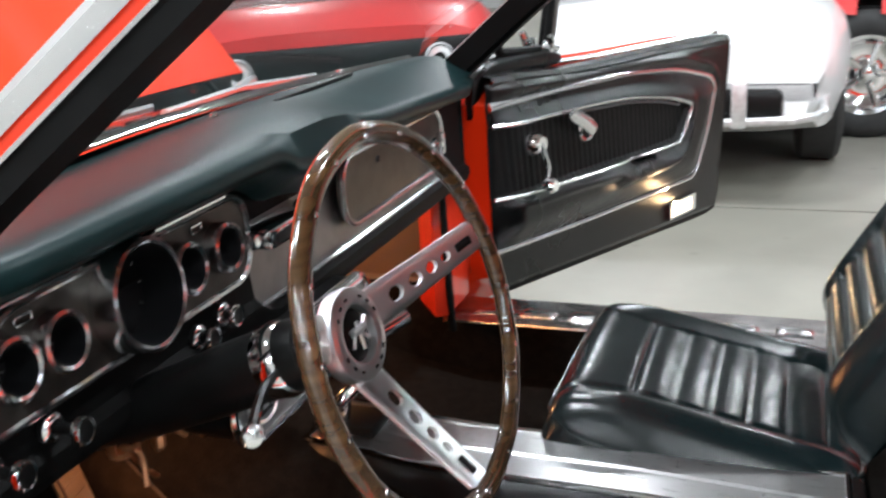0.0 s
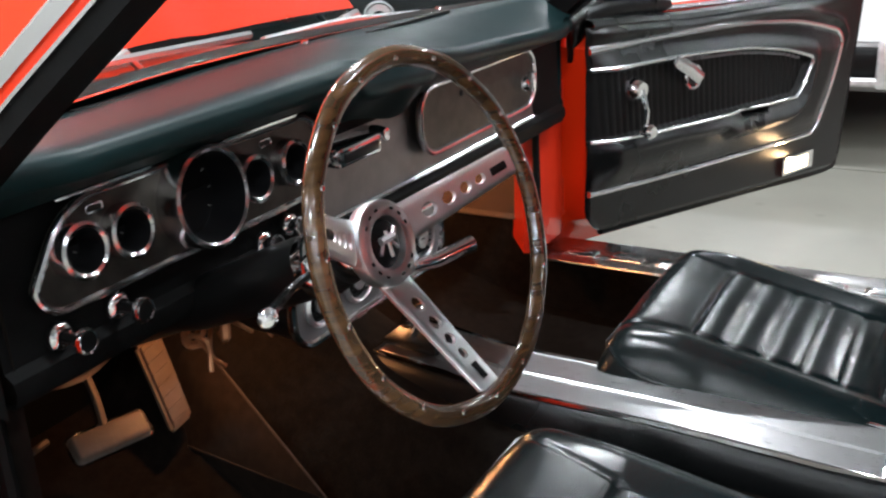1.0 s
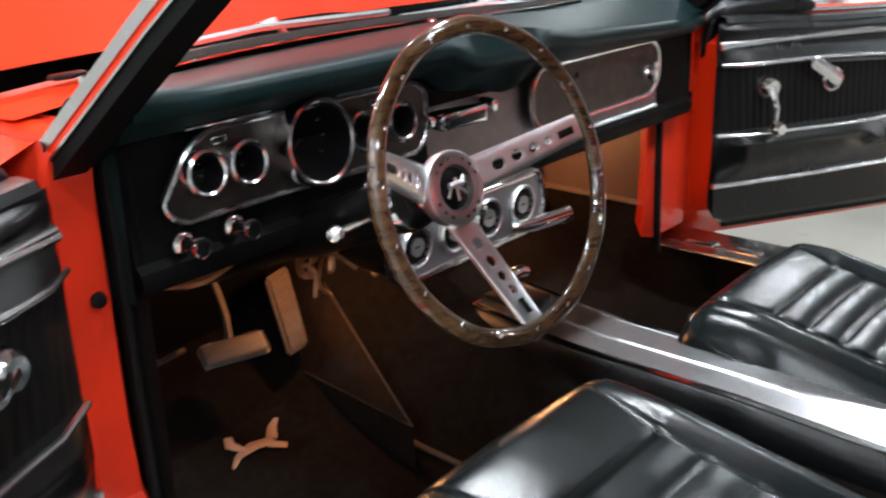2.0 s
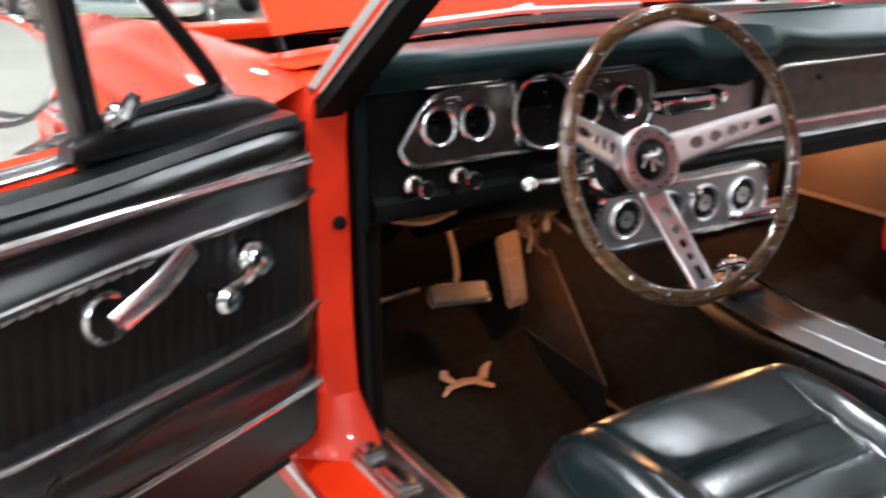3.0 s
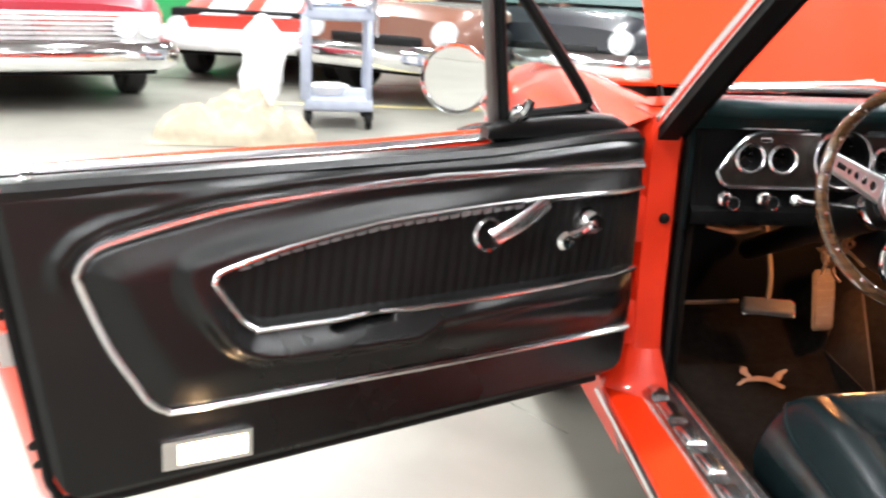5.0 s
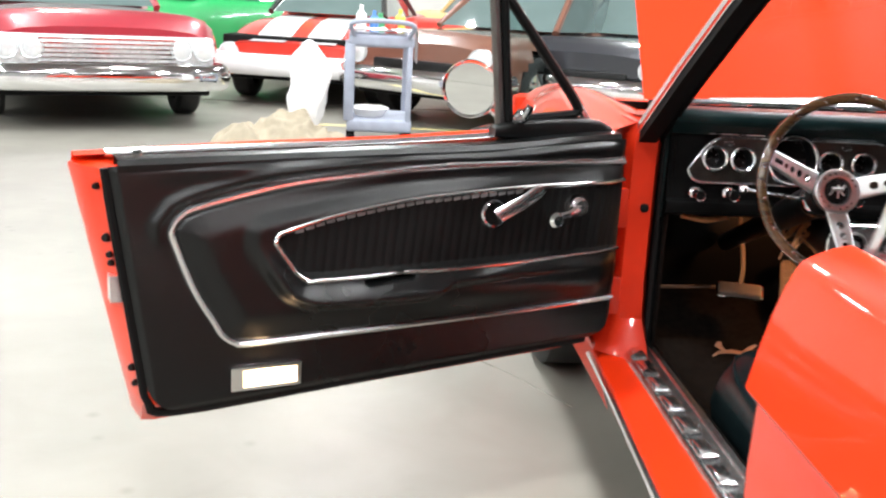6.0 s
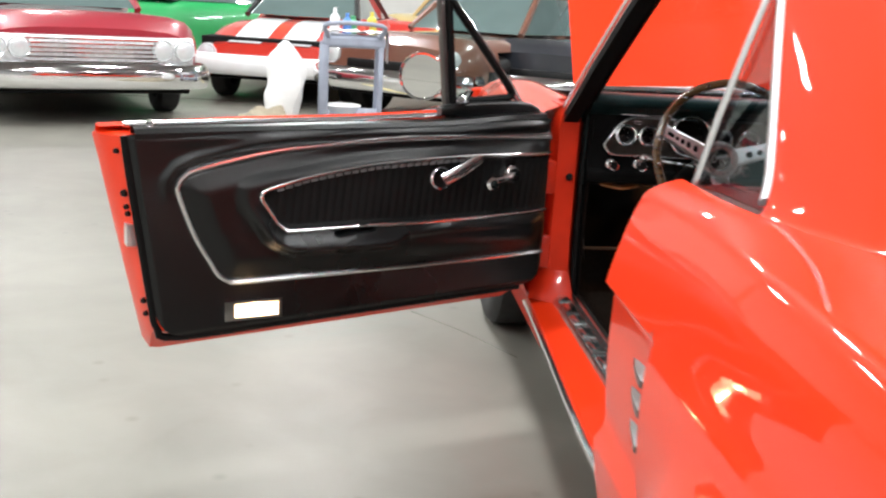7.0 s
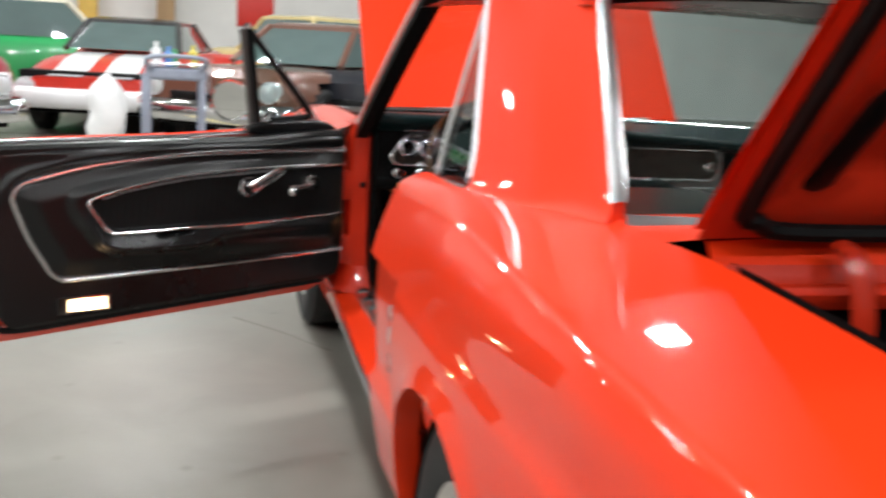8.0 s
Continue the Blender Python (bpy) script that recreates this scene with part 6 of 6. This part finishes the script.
for k, (x, mt) in enumerate(((-6.6, POSTM), (-2.75, POSTY), (-1.55, POSTM), (2.4, POSTM), (5.5, POSTM))):
    bm = bmesh.new()
    box(bm, (x - 0.14, 14.70, 0), (x + 0.14, 14.98, CEILING_Z), bevel=0.01)
    tagged(part("post", bm, mt, None, "painted wall post"), kind="structure", category="post")
sign = thing("wall_sign", "red rectangular wall sign", "sign", pose(-0.1, 14.955, 1.5))
bm = bmesh.new()
box(bm, (-0.3, 0, -0.25), (0.3, 0.04, 0.25), bevel=0.008)
part("sign_board", bm, REDSIGN, sign)

# high-bay lamps
LAMPS = [(x, y) for y in (-8.5, -5.2, -1.9, 1.4, 4.7, 8.0, 11.3) for x in (-9.1, -5.4, -1.7, 2.0, 7.6)]
LAMPBODY = node_mat("lamp_housing", (0.5, 0.5, 0.5), 0.4, 0.6, var=0.1, scale=10)
first = None
for x, y in LAMPS:
    if first is None:
        first = thing("ceiling_lamp", "square high-bay ceiling lamp, lit", "lamp", pose(x, y, 4.55), "ceiling lamps in rows")
        bm = bmesh.new()
        sq = lambda s, z: [(-s, -s, z), (s, -s, z), (s, s, z), (-s, s, z)]
        loft(bm, [sq(0.19, 0.0), sq(0.19, 0.03), sq(0.14, 0.16), sq(0.07, 0.22), sq(0.07, 0.30)], True, False)
        part("housing", bm, LAMPBODY, first, smooth=False)
        bm = bmesh.new()
        tube(bm, [(0, 0, 0.29), (0, 0, 0.66)], 0.012, n=6)
        part("hanger", bm, LAMPBODY, first)
    else:
        copy_thing(first, pose(x, y, 4.55))
    lt = bpy.data.lights.new("high_bay", "AREA")
    lt.shape, lt.size, lt.energy, lt.color = "SQUARE", 0.34, LAMP_W, (0.965, 0.99, 1.0)
    new("high_bay", lt).location = (x, y, 4.545)


# ---------------------------------------------------------------- other cars in the hall
def paint(name, color):
    return node_mat(name, color, 0.35, coat=1.0, var=0.08, scale=4)


def show_car(m, label, color, L=4.7, W=1.84, hood_z=0.88, belt=0.90, roof=1.38, cab=(0.32, 0.78), style="quad", top=None, stripe=None, nose=0.12, open_top=False, bumper=True, slope=0.30):
    """A parked classic car; local y runs from the nose (0) backwards to L, x across, on the ground at z 0."""
    pm = paint("body_paint", color)
    tm = paint("roof_paint", top) if top else pm
    th = thing("car", label, "car", m, "cars parked in the hall")
    bm = bmesh.new()
    hw = W / 2
    rings = []
    NST = 40
    for k in range(NST + 1):
        y = L * k / NST
        e0, e1 = sstep(0, 0.30, y), sstep(L, L - 0.45, y)
        w = hw * ((0.78 + 0.22 * sstep(0, 0.75, y) ** 0.6) * (0.90 + 0.10 * e1) if style == "low" else 0.90 + 0.10 * e0 * e1)
        zt = (hood_z - nose * (1 - sstep(0, slope, y)) ** 2 if y < L * 0.5 else belt - 0.10 * (1 - e1))
        zb = 0.26 + 0.10 * (1 - e0) + 0.08 * (1 - e1)
        sec = [(0.0, zt + 0.03), (0.45, zt + 0.025), (0.74, zt + 0.005), (0.88, zt - 0.03), (0.955, zt - 0.10), (0.99, zt - 0.20), (1.0, (zt + zb) / 2), (0.985, zb + 0.12), (0.93, zb), (0.6, zb - 0.02), (0, zb - 0.02)]
        half = [(w * s, y, z) for s, z in sec]
        rings.append(half + [(-x, yy, z) for x, yy, z in reversed(half[1:-1])])
    loft(bm, rings, True, True)
    fa, ra = L * 0.19, L * 0.76
    kill = [f for f in bm.faces if abs(f.calc_center_median().x) > hw * 0.72 and any(math.hypot(f.calc_center_median().y - a, f.calc_center_median().z - 0.32) < 0.36 for a in (fa, ra))]
    bmesh.ops.delete(bm, geom=kill, context="FACES")
    body = part("body", bm, pm, th)
    bm = bmesh.new()
    box(bm, (-hw * 0.9, 0.85 if style == "low" else 0.15, 0.24), (hw * 0.9, L - 0.2, 0.66), bevel=0.02)
    part("underbody", bm, RUBBER, th)
    for sg in (-1, 1):
        for a in (fa, ra):
            wheel(th, (sg * (hw - 0.12), a, 0.32), sg, 0.32, 0.2)
    # greenhouse
    c0, c1 = L * cab[0], L * cab[1]
    gw = hw * 0.80
    base = [(-gw * 0.98, c0), (gw * 0.98, c0), (gw, c1), (-gw, c1)]
    topr = [(-gw * 0.80, c0 + 0.55), (gw * 0.80, c0 + 0.55), (gw * 0.78, c1 - 0.45), (-gw * 0.78, c1 - 0.45)]
    lo_r, hi_r = [Vector((x, y, belt - 0.01)) for x, y in base], [Vector((x, y, roof - 0.05)) for x, y in topr]
    if open_top:
        bm = bmesh.new()
        add_faces(bm, [(-gw, c0, belt), (gw, c0, belt), (gw * 0.84, c0 + 0.38, roof - 0.1), (-gw * 0.84, c0 + 0.38, roof - 0.1)], [(0, 1, 2, 3)])
        part("windscreen", bm, DARKGLASS, th, "dark window glass with a reflected teal tone in its colour")
    else:
        for k, nm in enumerate(("windscreen", "side_window", "rear_window", "side_window")):
            j = (k + 1) % 4
            bm = bmesh.new()
            out = (lo_r[k] + lo_r[j]) / 2 - Vector((0, (c0 + c1) / 2, 0))
            out = Vector((out.x, out.y, 0)).normalized()
            sheet(bm, lambda a, b: lo_r[k].lerp(lo_r[j], a).lerp(hi_r[k].lerp(hi_r[j], a), b) + out * 0.05 * math.sin(math.pi * a) * (1 - 0.4 * b), 8, 4)
            part(nm, bm, DARKGLASS, th, "dark window glass with a reflected teal tone in its colour")
    if not open_top:
        bm = bmesh.new()
        rr = []
        for s, z in ((1.0, roof - 0.05), (0.98, roof - 0.01), (0.85, roof + 0.015), (0.4, roof + 0.03)):
            cy = (c0 + 0.55 + c1 - 0.45) / 2
            rr.append([(x * s, cy + (y - cy) * s, z) for x, y in topr])
        loft(bm, rr, True, True)
        part("roof", bm, tm, th)
        for (bx, by), (tx, ty) in zip(base, topr):
            bm = bmesh.new()
            tube(bm, [(bx, by, belt - 0.02), (tx, ty, roof - 0.03)], 0.035, n=6)
            part("pillar", bm, tm, th)
    # front
    gz = hood_z - nose - 0.10
    if style == "quad":
        bm = bmesh.new()
        box(bm, (-hw * 0.88, -0.03, gz - 0.16), (hw * 0.88, 0.10, gz + 0.07), bevel=0.02)
        gr = part("grille", bm, GRILLE, th, "silver grille")
        bm = bmesh.new()
        for k in range(6):
            box(bm, (-hw * 0.56, -0.045, gz - 0.14 + 0.035 * k), (hw * 0.56, -0.025, gz - 0.128 + 0.035 * k))
        part("grille_bar", bm, CHROME, gr)
        for x in (-0.84, -0.63, 0.63, 0.84):
            bm = bmesh.new()
            lathe(bm, [(0.0, 0.02), (0.05, 0.018), (0.072, 0.008), (0.082, 0.014), (0.088, 0.0), (0.088, -0.05)], (x * hw * 0.95, -0.035, gz - 0.03), (0, -1, 0), 20)
            part("headlight", bm, HEADLENS, gr)
    elif style == "dark_quad":
        bm = bmesh.new()
        box(bm, (-hw * 0.86, -0.02, gz - 0.14), (hw * 0.86, 0.10, gz + 0.06), bevel=0.03)
        gr = part("grille", bm, PLASTIC, th, "black recessed grille")
        for x in (-0.80, -0.55, 0.55, 0.80):
            bm = bmesh.new()
            lathe(bm, [(0.0, -0.002), (0.030, 0.000), (0.034, 0.006), (0.060, 0.004), (0.066, -0.004), (0.072, 0.012), (0.080, 0.0), (0.08, -0.05)], (x * hw, -0.02, gz - 0.05), (0, -1, 0), 20)
            part("headlight", bm, HEADLENS, gr)
    elif style == "low":
        bm = bmesh.new()
        box(bm, (-hw * 0.62, -0.03, gz - 0.18), (hw * 0.62, 0.12, gz - 0.05), bevel=0.03)
        gr = part("grille", bm, PLASTIC, th, "black low grille opening")
        for x in (-0.40, 0.40):
            bm = bmesh.new()
            box(bm, (x * hw - 0.03, -0.07, gz - 0.20), (x * hw + 0.03, 0.02, gz - 0.01), bevel=0.012)
            part("bumper_guard", bm, GRILLE, gr)
        bm = bmesh.new()
        tube(bm, smooth_path([(-hw * 0.84, 0.22, gz - 0.12), (-hw * 0.66, -0.03, gz - 0.17), (hw * 0.66, -0.03, gz - 0.17), (hw * 0.84, 0.22, gz - 0.12)], 4), 0.018, n=8)
        part("bumper_bar", bm, GRILLE, gr)
        bm = bmesh.new()
        box(bm, (-0.10, -0.045, gz - 0.14), (0.10, -0.028, gz - 0.07), bevel=0.004)
        part("plate", bm, REDSIGN, gr, "small red front plate")
    else:
        bm = bmesh.new()
        box(bm, (-hw * 0.55, -0.02, gz - 0.17), (hw * 0.55, 0.10, gz - 0.02), bevel=0.03)
        gr = part("grille", bm, PLASTIC, th, "black grille opening")
        for x in (-0.76, 0.76):
            bm = bmesh.new()
            lathe(bm, [(0.0, 0.03), (0.06, 0.025), (0.088, 0.008), (0.096, 0.016), (0.104, 0.0), (0.104, -0.08)], (x * hw, 0.0, gz + 0.01), (0, -1, 0), 22)
            part("headlight", bm, HEADLENS, gr)
            bm = bmesh.new()
            box(bm, (x * hw - 0.06, -0.02, gz - 0.19), (x * hw + 0.06, 0.02, gz - 0.13), bevel=0.01)
            part("turn_lamp", bm, AMBER, gr)
    if bumper:
        bm = bmesh.new()
        tube(bm, smooth_path([(-hw * 1.0, 0.28, 0.40), (-hw * 0.97, 0.02, 0.40), (-hw * 0.5, -0.10, 0.40), (hw * 0.5, -0.10, 0.40), (hw * 0.97, 0.02, 0.40), (hw * 1.0, 0.28, 0.40)], 4), 0.10, n=10, flat=0.45, up=(0, 1, 0))
        part("bumper", bm, CHROME if not stripe else paint("chin_paint", stripe), th, "front bumper")
    bm = bmesh.new()
    tube(bm, smooth_path([(-hw * 0.97, L - 0.25, 0.45), (-hw * 0.85, L + 0.03, 0.45), (hw * 0.85, L + 0.03, 0.45), (hw * 0.97, L - 0.25, 0.45)], 4), 0.06, n=8, flat=0.5, up=(0, 0, 1))
    part("rear_bumper", bm, CHROME, th)
    if stripe:
        sm = paint("stripe_paint", stripe)
        for x0, x1 in ((-0.42, -0.08), (0.08, 0.42)):
            bm = bmesh.new()
            rr = []
            for k in range(13):
                y = 0.02 + (c0 - 0.05) * k / 12
                zt = hood_z - nose * (1 - sstep(0, slope, y)) ** 2
                rr.append([(x0, y, zt + 0.034), (x1, y, zt + 0.034)])
            loft(bm, rr, False, False)
            part("stripe", bm, sm, th, "white racing stripe")
    return th


# teal-grey base colour stands in for the ceiling reflected in the windows
DARKGLASS = node_mat("window_reflection_tone", (0.11, 0.155, 0.15), 0.04, spec=1.0, coat=1.0, var=0.1, scale=3)
GRILLE = node_mat("silver_grille", (0.85, 0.86, 0.87), 0.35, 0.8, var=0.3, scale=30)
HEADLENS = node_mat("headlight_lens", (0.75, 0.77, 0.78), 0.12, 0.4, coat=1.0, var=0.1, scale=30)


def facing(x, y, deg):
    """Nose at (x, y); deg 0 looks along -y, turned anticlockwise."""
    return pose(x, y, 0, 0, 0, deg)


show_car(facing(-3.35, 6.15, 24), "maroon 1960s sedan with silver grille and chrome bumper", (0.30, 0.016, 0.03), 5.2, 1.80, 0.86, 0.90, 1.34, style="quad")
show_car(facing(-2.17, 8.15, -10), "red muscle car with white hood stripes", (0.62, 0.03, 0.015), 4.6, 1.62, 0.80, 0.88, 1.22, style="dark", top=(0.01, 0.01, 0.01), stripe=(0.85, 0.85, 0.85), nose=0.22, slope=1.5)
show_car(facing(-1.0, 7.15, -36), "brown sports coupe with round headlights", (0.16, 0.065, 0.04), 4.2, 1.66, 0.80, 0.86, 1.26, style="round", nose=0.10)
show_car(facing(0.42, 7.25, -30), "dark blue-black coupe with round headlights", (0.012, 0.014, 0.02), 4.4, 1.75, 0.80, 0.86, 1.26, style="round")
show_car(facing(-6.2, 12.3, -82), "green sedan with a cream roof", (0.02, 0.32, 0.09), 4.9, 1.85, 0.90, 0.95, 1.45, style="quad", top=(0.7, 0.66, 0.52))
show_car(facing(-0.75, 11.0, 35), "red open roadster with chrome bumper", (0.6, 0.03, 0.02), 4.3, 1.7, 0.82, 0.86, 1.2, style="round", open_top=True)
show_car(facing(1.9, 9.6, 30), "pale yellow classic sedan", (0.62, 0.5, 0.22), 4.6, 1.8, 0.88, 0.92, 1.4, style="quad")
show_car(facing(3.38, 2.03, -57), "red car with black grille and four round lamps", (0.50, 0.03, 0.03), 4.8, 1.84, 0.79, 0.86, 1.2, style="dark_quad", bumper=False)
show_car(facing(2.95, 0.40, -88), "white sports car with a low pointed nose", (0.80, 0.80, 0.80), 4.6, 1.52, 0.78, 0.80, 1.12, cab=(0.50, 0.86), style="low", nose=0.16, bumper=False)
show_car(pose(5.15, 0.42, 0, 0, 0, 180), "red coupe with bright alloy wheels", (0.5, 0.02, 0.02), 4.5, 1.8, 0.82, 0.88, 1.28, style="dark_quad")

# utility cart with its load
cart = thing("utility_cart", "grey-blue plastic utility cart loaded with bottles and a white bag", "cart", pose(-1.30, 5.95, 0, 0, 0, 2))
bm = bmesh.new()
box(bm, (-0.24, -0.20, 0.12), (0.24, 0.45, 0.22), bevel=0.025, seg=3)
part("lower_tray", bm, CART, cart)
bm = bmesh.new()
box(bm, (-0.24, -0.20, 0.74), (0.24, 0.45, 0.83), bevel=0.025, seg=3)
part("upper_tray", bm, CART, cart)
for x in (-0.21, 0.21):
    for y in (-0.17, 0.42):
        bm = bmesh.new()
        box(bm, (x - (0.055 if x < 0 else 0.02), y - 0.03, 0.20), (x + 0.02, y + 0.03, 0.76), bevel=0.012)
        part("post", bm, CART, cart)
        bm = bmesh.new()
        lathe(bm, [(0.0, -0.022), (0.04, -0.022), (0.055, -0.016), (0.055, 0.016), (0.04, 0.022), (0.0, 0.022)], (x, y, 0.055), (1, 0, 0), 20)
        box(bm, (x - 0.03, y - 0.02, 0.06), (x + 0.03, y + 0.02, 0.125))
        part("caster", bm, RUBBER, cart)
bm = bmesh.new()
tube(bm, smooth_path([(-0.2, -0.2, 0.82), (-0.2, -0.32, 0.92), (0.2, -0.32, 0.92), (0.2, -0.2, 0.82)], 4), 0.018, n=8)
part("push_handle", bm, CART, cart)
for k, (x, y, h, r, mcol) in enumerate(((-0.15, 0.0, 0.20, 0.04, (0.75, 0.75, 0.75)), (-0.05, 0.1, 0.16, 0.035, (0.1, 0.25, 0.6)), (0.08, -0.05, 0.12, 0.05, (0.6, 0.08, 0.05)), (0.15, 0.15, 0.18, 0.04, (0.7, 0.6, 0.1)), (0.0, 0.3, 0.14, 0.05, (0.1, 0.4, 0.2)))):
    bt = thing("bottle", "small plastic detailing bottle standing on the cart", "bottle", cart.matrix_basis @ pose(x, y * 0.5 + 0.24, 0.832), "bottles on the cart")
    bm = bmesh.new()
    lathe(bm, [(0.0, 0.0), (r, 0.0), (r, h * 0.65), (r * 0.4, h * 0.8), (r * 0.4, h), (0, h)], (0, 0, 0), (0, 0, 1), 16)
    part("bottle_body", bm, node_mat("bottle_plastic", mcol, 0.35, var=0.1, scale=20), bt)
towel = thing("towel", "white towel thrown over the cart's upper tray", "towel", cart.matrix_basis @ pose(0.0, -0.03, 0.832))
bm = bmesh.new()


def drape(a, b):
    x, y = (2 * a - 1) * 0.30, (2 * b - 1) * 0.16
    hang = max(0.0, abs(x) - 0.255)
    n = 0.020 * noise.noise(Vector((x * 9, y * 11, 2.0))) + 0.012 * noise.noise(Vector((x * 21, y * 19, 5.0)))
    return Vector((min(0.262 + 0.02 * n, abs(x)) * (1 if x > 0 else -1), y + 0.02 * n, 0.030 + n - 5.0 * hang))


sheet(bm, drape, 60, 30)
part("towel_cloth", bm, WHITEP, towel, angle=80)
bag = thing("plastic_bag", "white plastic bag hanging from the cart", "bag", pose(-1.80, 5.55, 0.16))
bm = bmesh.new()
rings = []
for k in range(15):
    z = 0.62 * k / 14
    r = 0.12 * math.sin(math.pi * min(1, (k + 1.5) / 15)) ** 0.5 + 0.02
    rings.append([Vector((r * math.cos(a) * (1 + 0.45 * noise.noise(Vector((math.cos(a) * 1.6, math.sin(a) * 1.6, z * 5))) + 0.12 * noise.noise(Vector((math.cos(a) * 5, math.sin(a) * 5, z * 12)))), r * 0.8 * math.sin(a), z)) for a in [2 * math.pi * j / 24 for j in range(24)]])
loft(bm, rings, True, True)
part("bag", bm, BAG, bag)
bucket = thing("bucket", "white plastic tub on the cart's lower tray", "bucket", pose(-1.37, 5.95, 0.222))
bm = bmesh.new()
lathe(bm, [(0, 0), (0.10, 0), (0.14, 0.05), (0.15, 0.06), (0.13, 0.07), (0, 0.06)], (0, 0, 0), (0, 0, 1), 20)
part("tub", bm, WHITEP, bucket)
cloth = thing("cloth_heap", "crumpled cream cloth heap lying on the floor beside the cart", "cloth", pose(-1.95, 5.28, 0))
bm = bmesh.new()


def heap(a, b):
    x, y = (2 * a - 1) * 0.52, (2 * b - 1) * 0.34
    r = max(0, 1 - (x / 0.52) ** 2 - (y / 0.34) ** 2)
    n = noise.fractal(Vector((x * 4, y * 4, 0.7)), 1.0, 2.0, 4)
    rg = 1 - abs(noise.noise(Vector((x * 3.1, y * 5, 4.0)))) * 1.6
    fold = 1 - abs(math.sin(9 * (x + 0.5 * y + 0.35 * noise.noise(Vector((x * 4, y * 4, 9))))))
    z = r ** 0.5 * (0.14 + 0.11 * math.exp(-((x - 0.15) / 0.24) ** 2) + 0.09 * n + 0.06 * rg + 0.05 * fold)
    wob = 1 + 0.12 * noise.noise(Vector((math.atan2(y, x) * 2, 1, 1)))
    return Vector((x * wob, y * wob, max(0.004, z)))


sheet(bm, heap, 110, 70)
part("cloth", bm, CLOTH, cloth, angle=80)
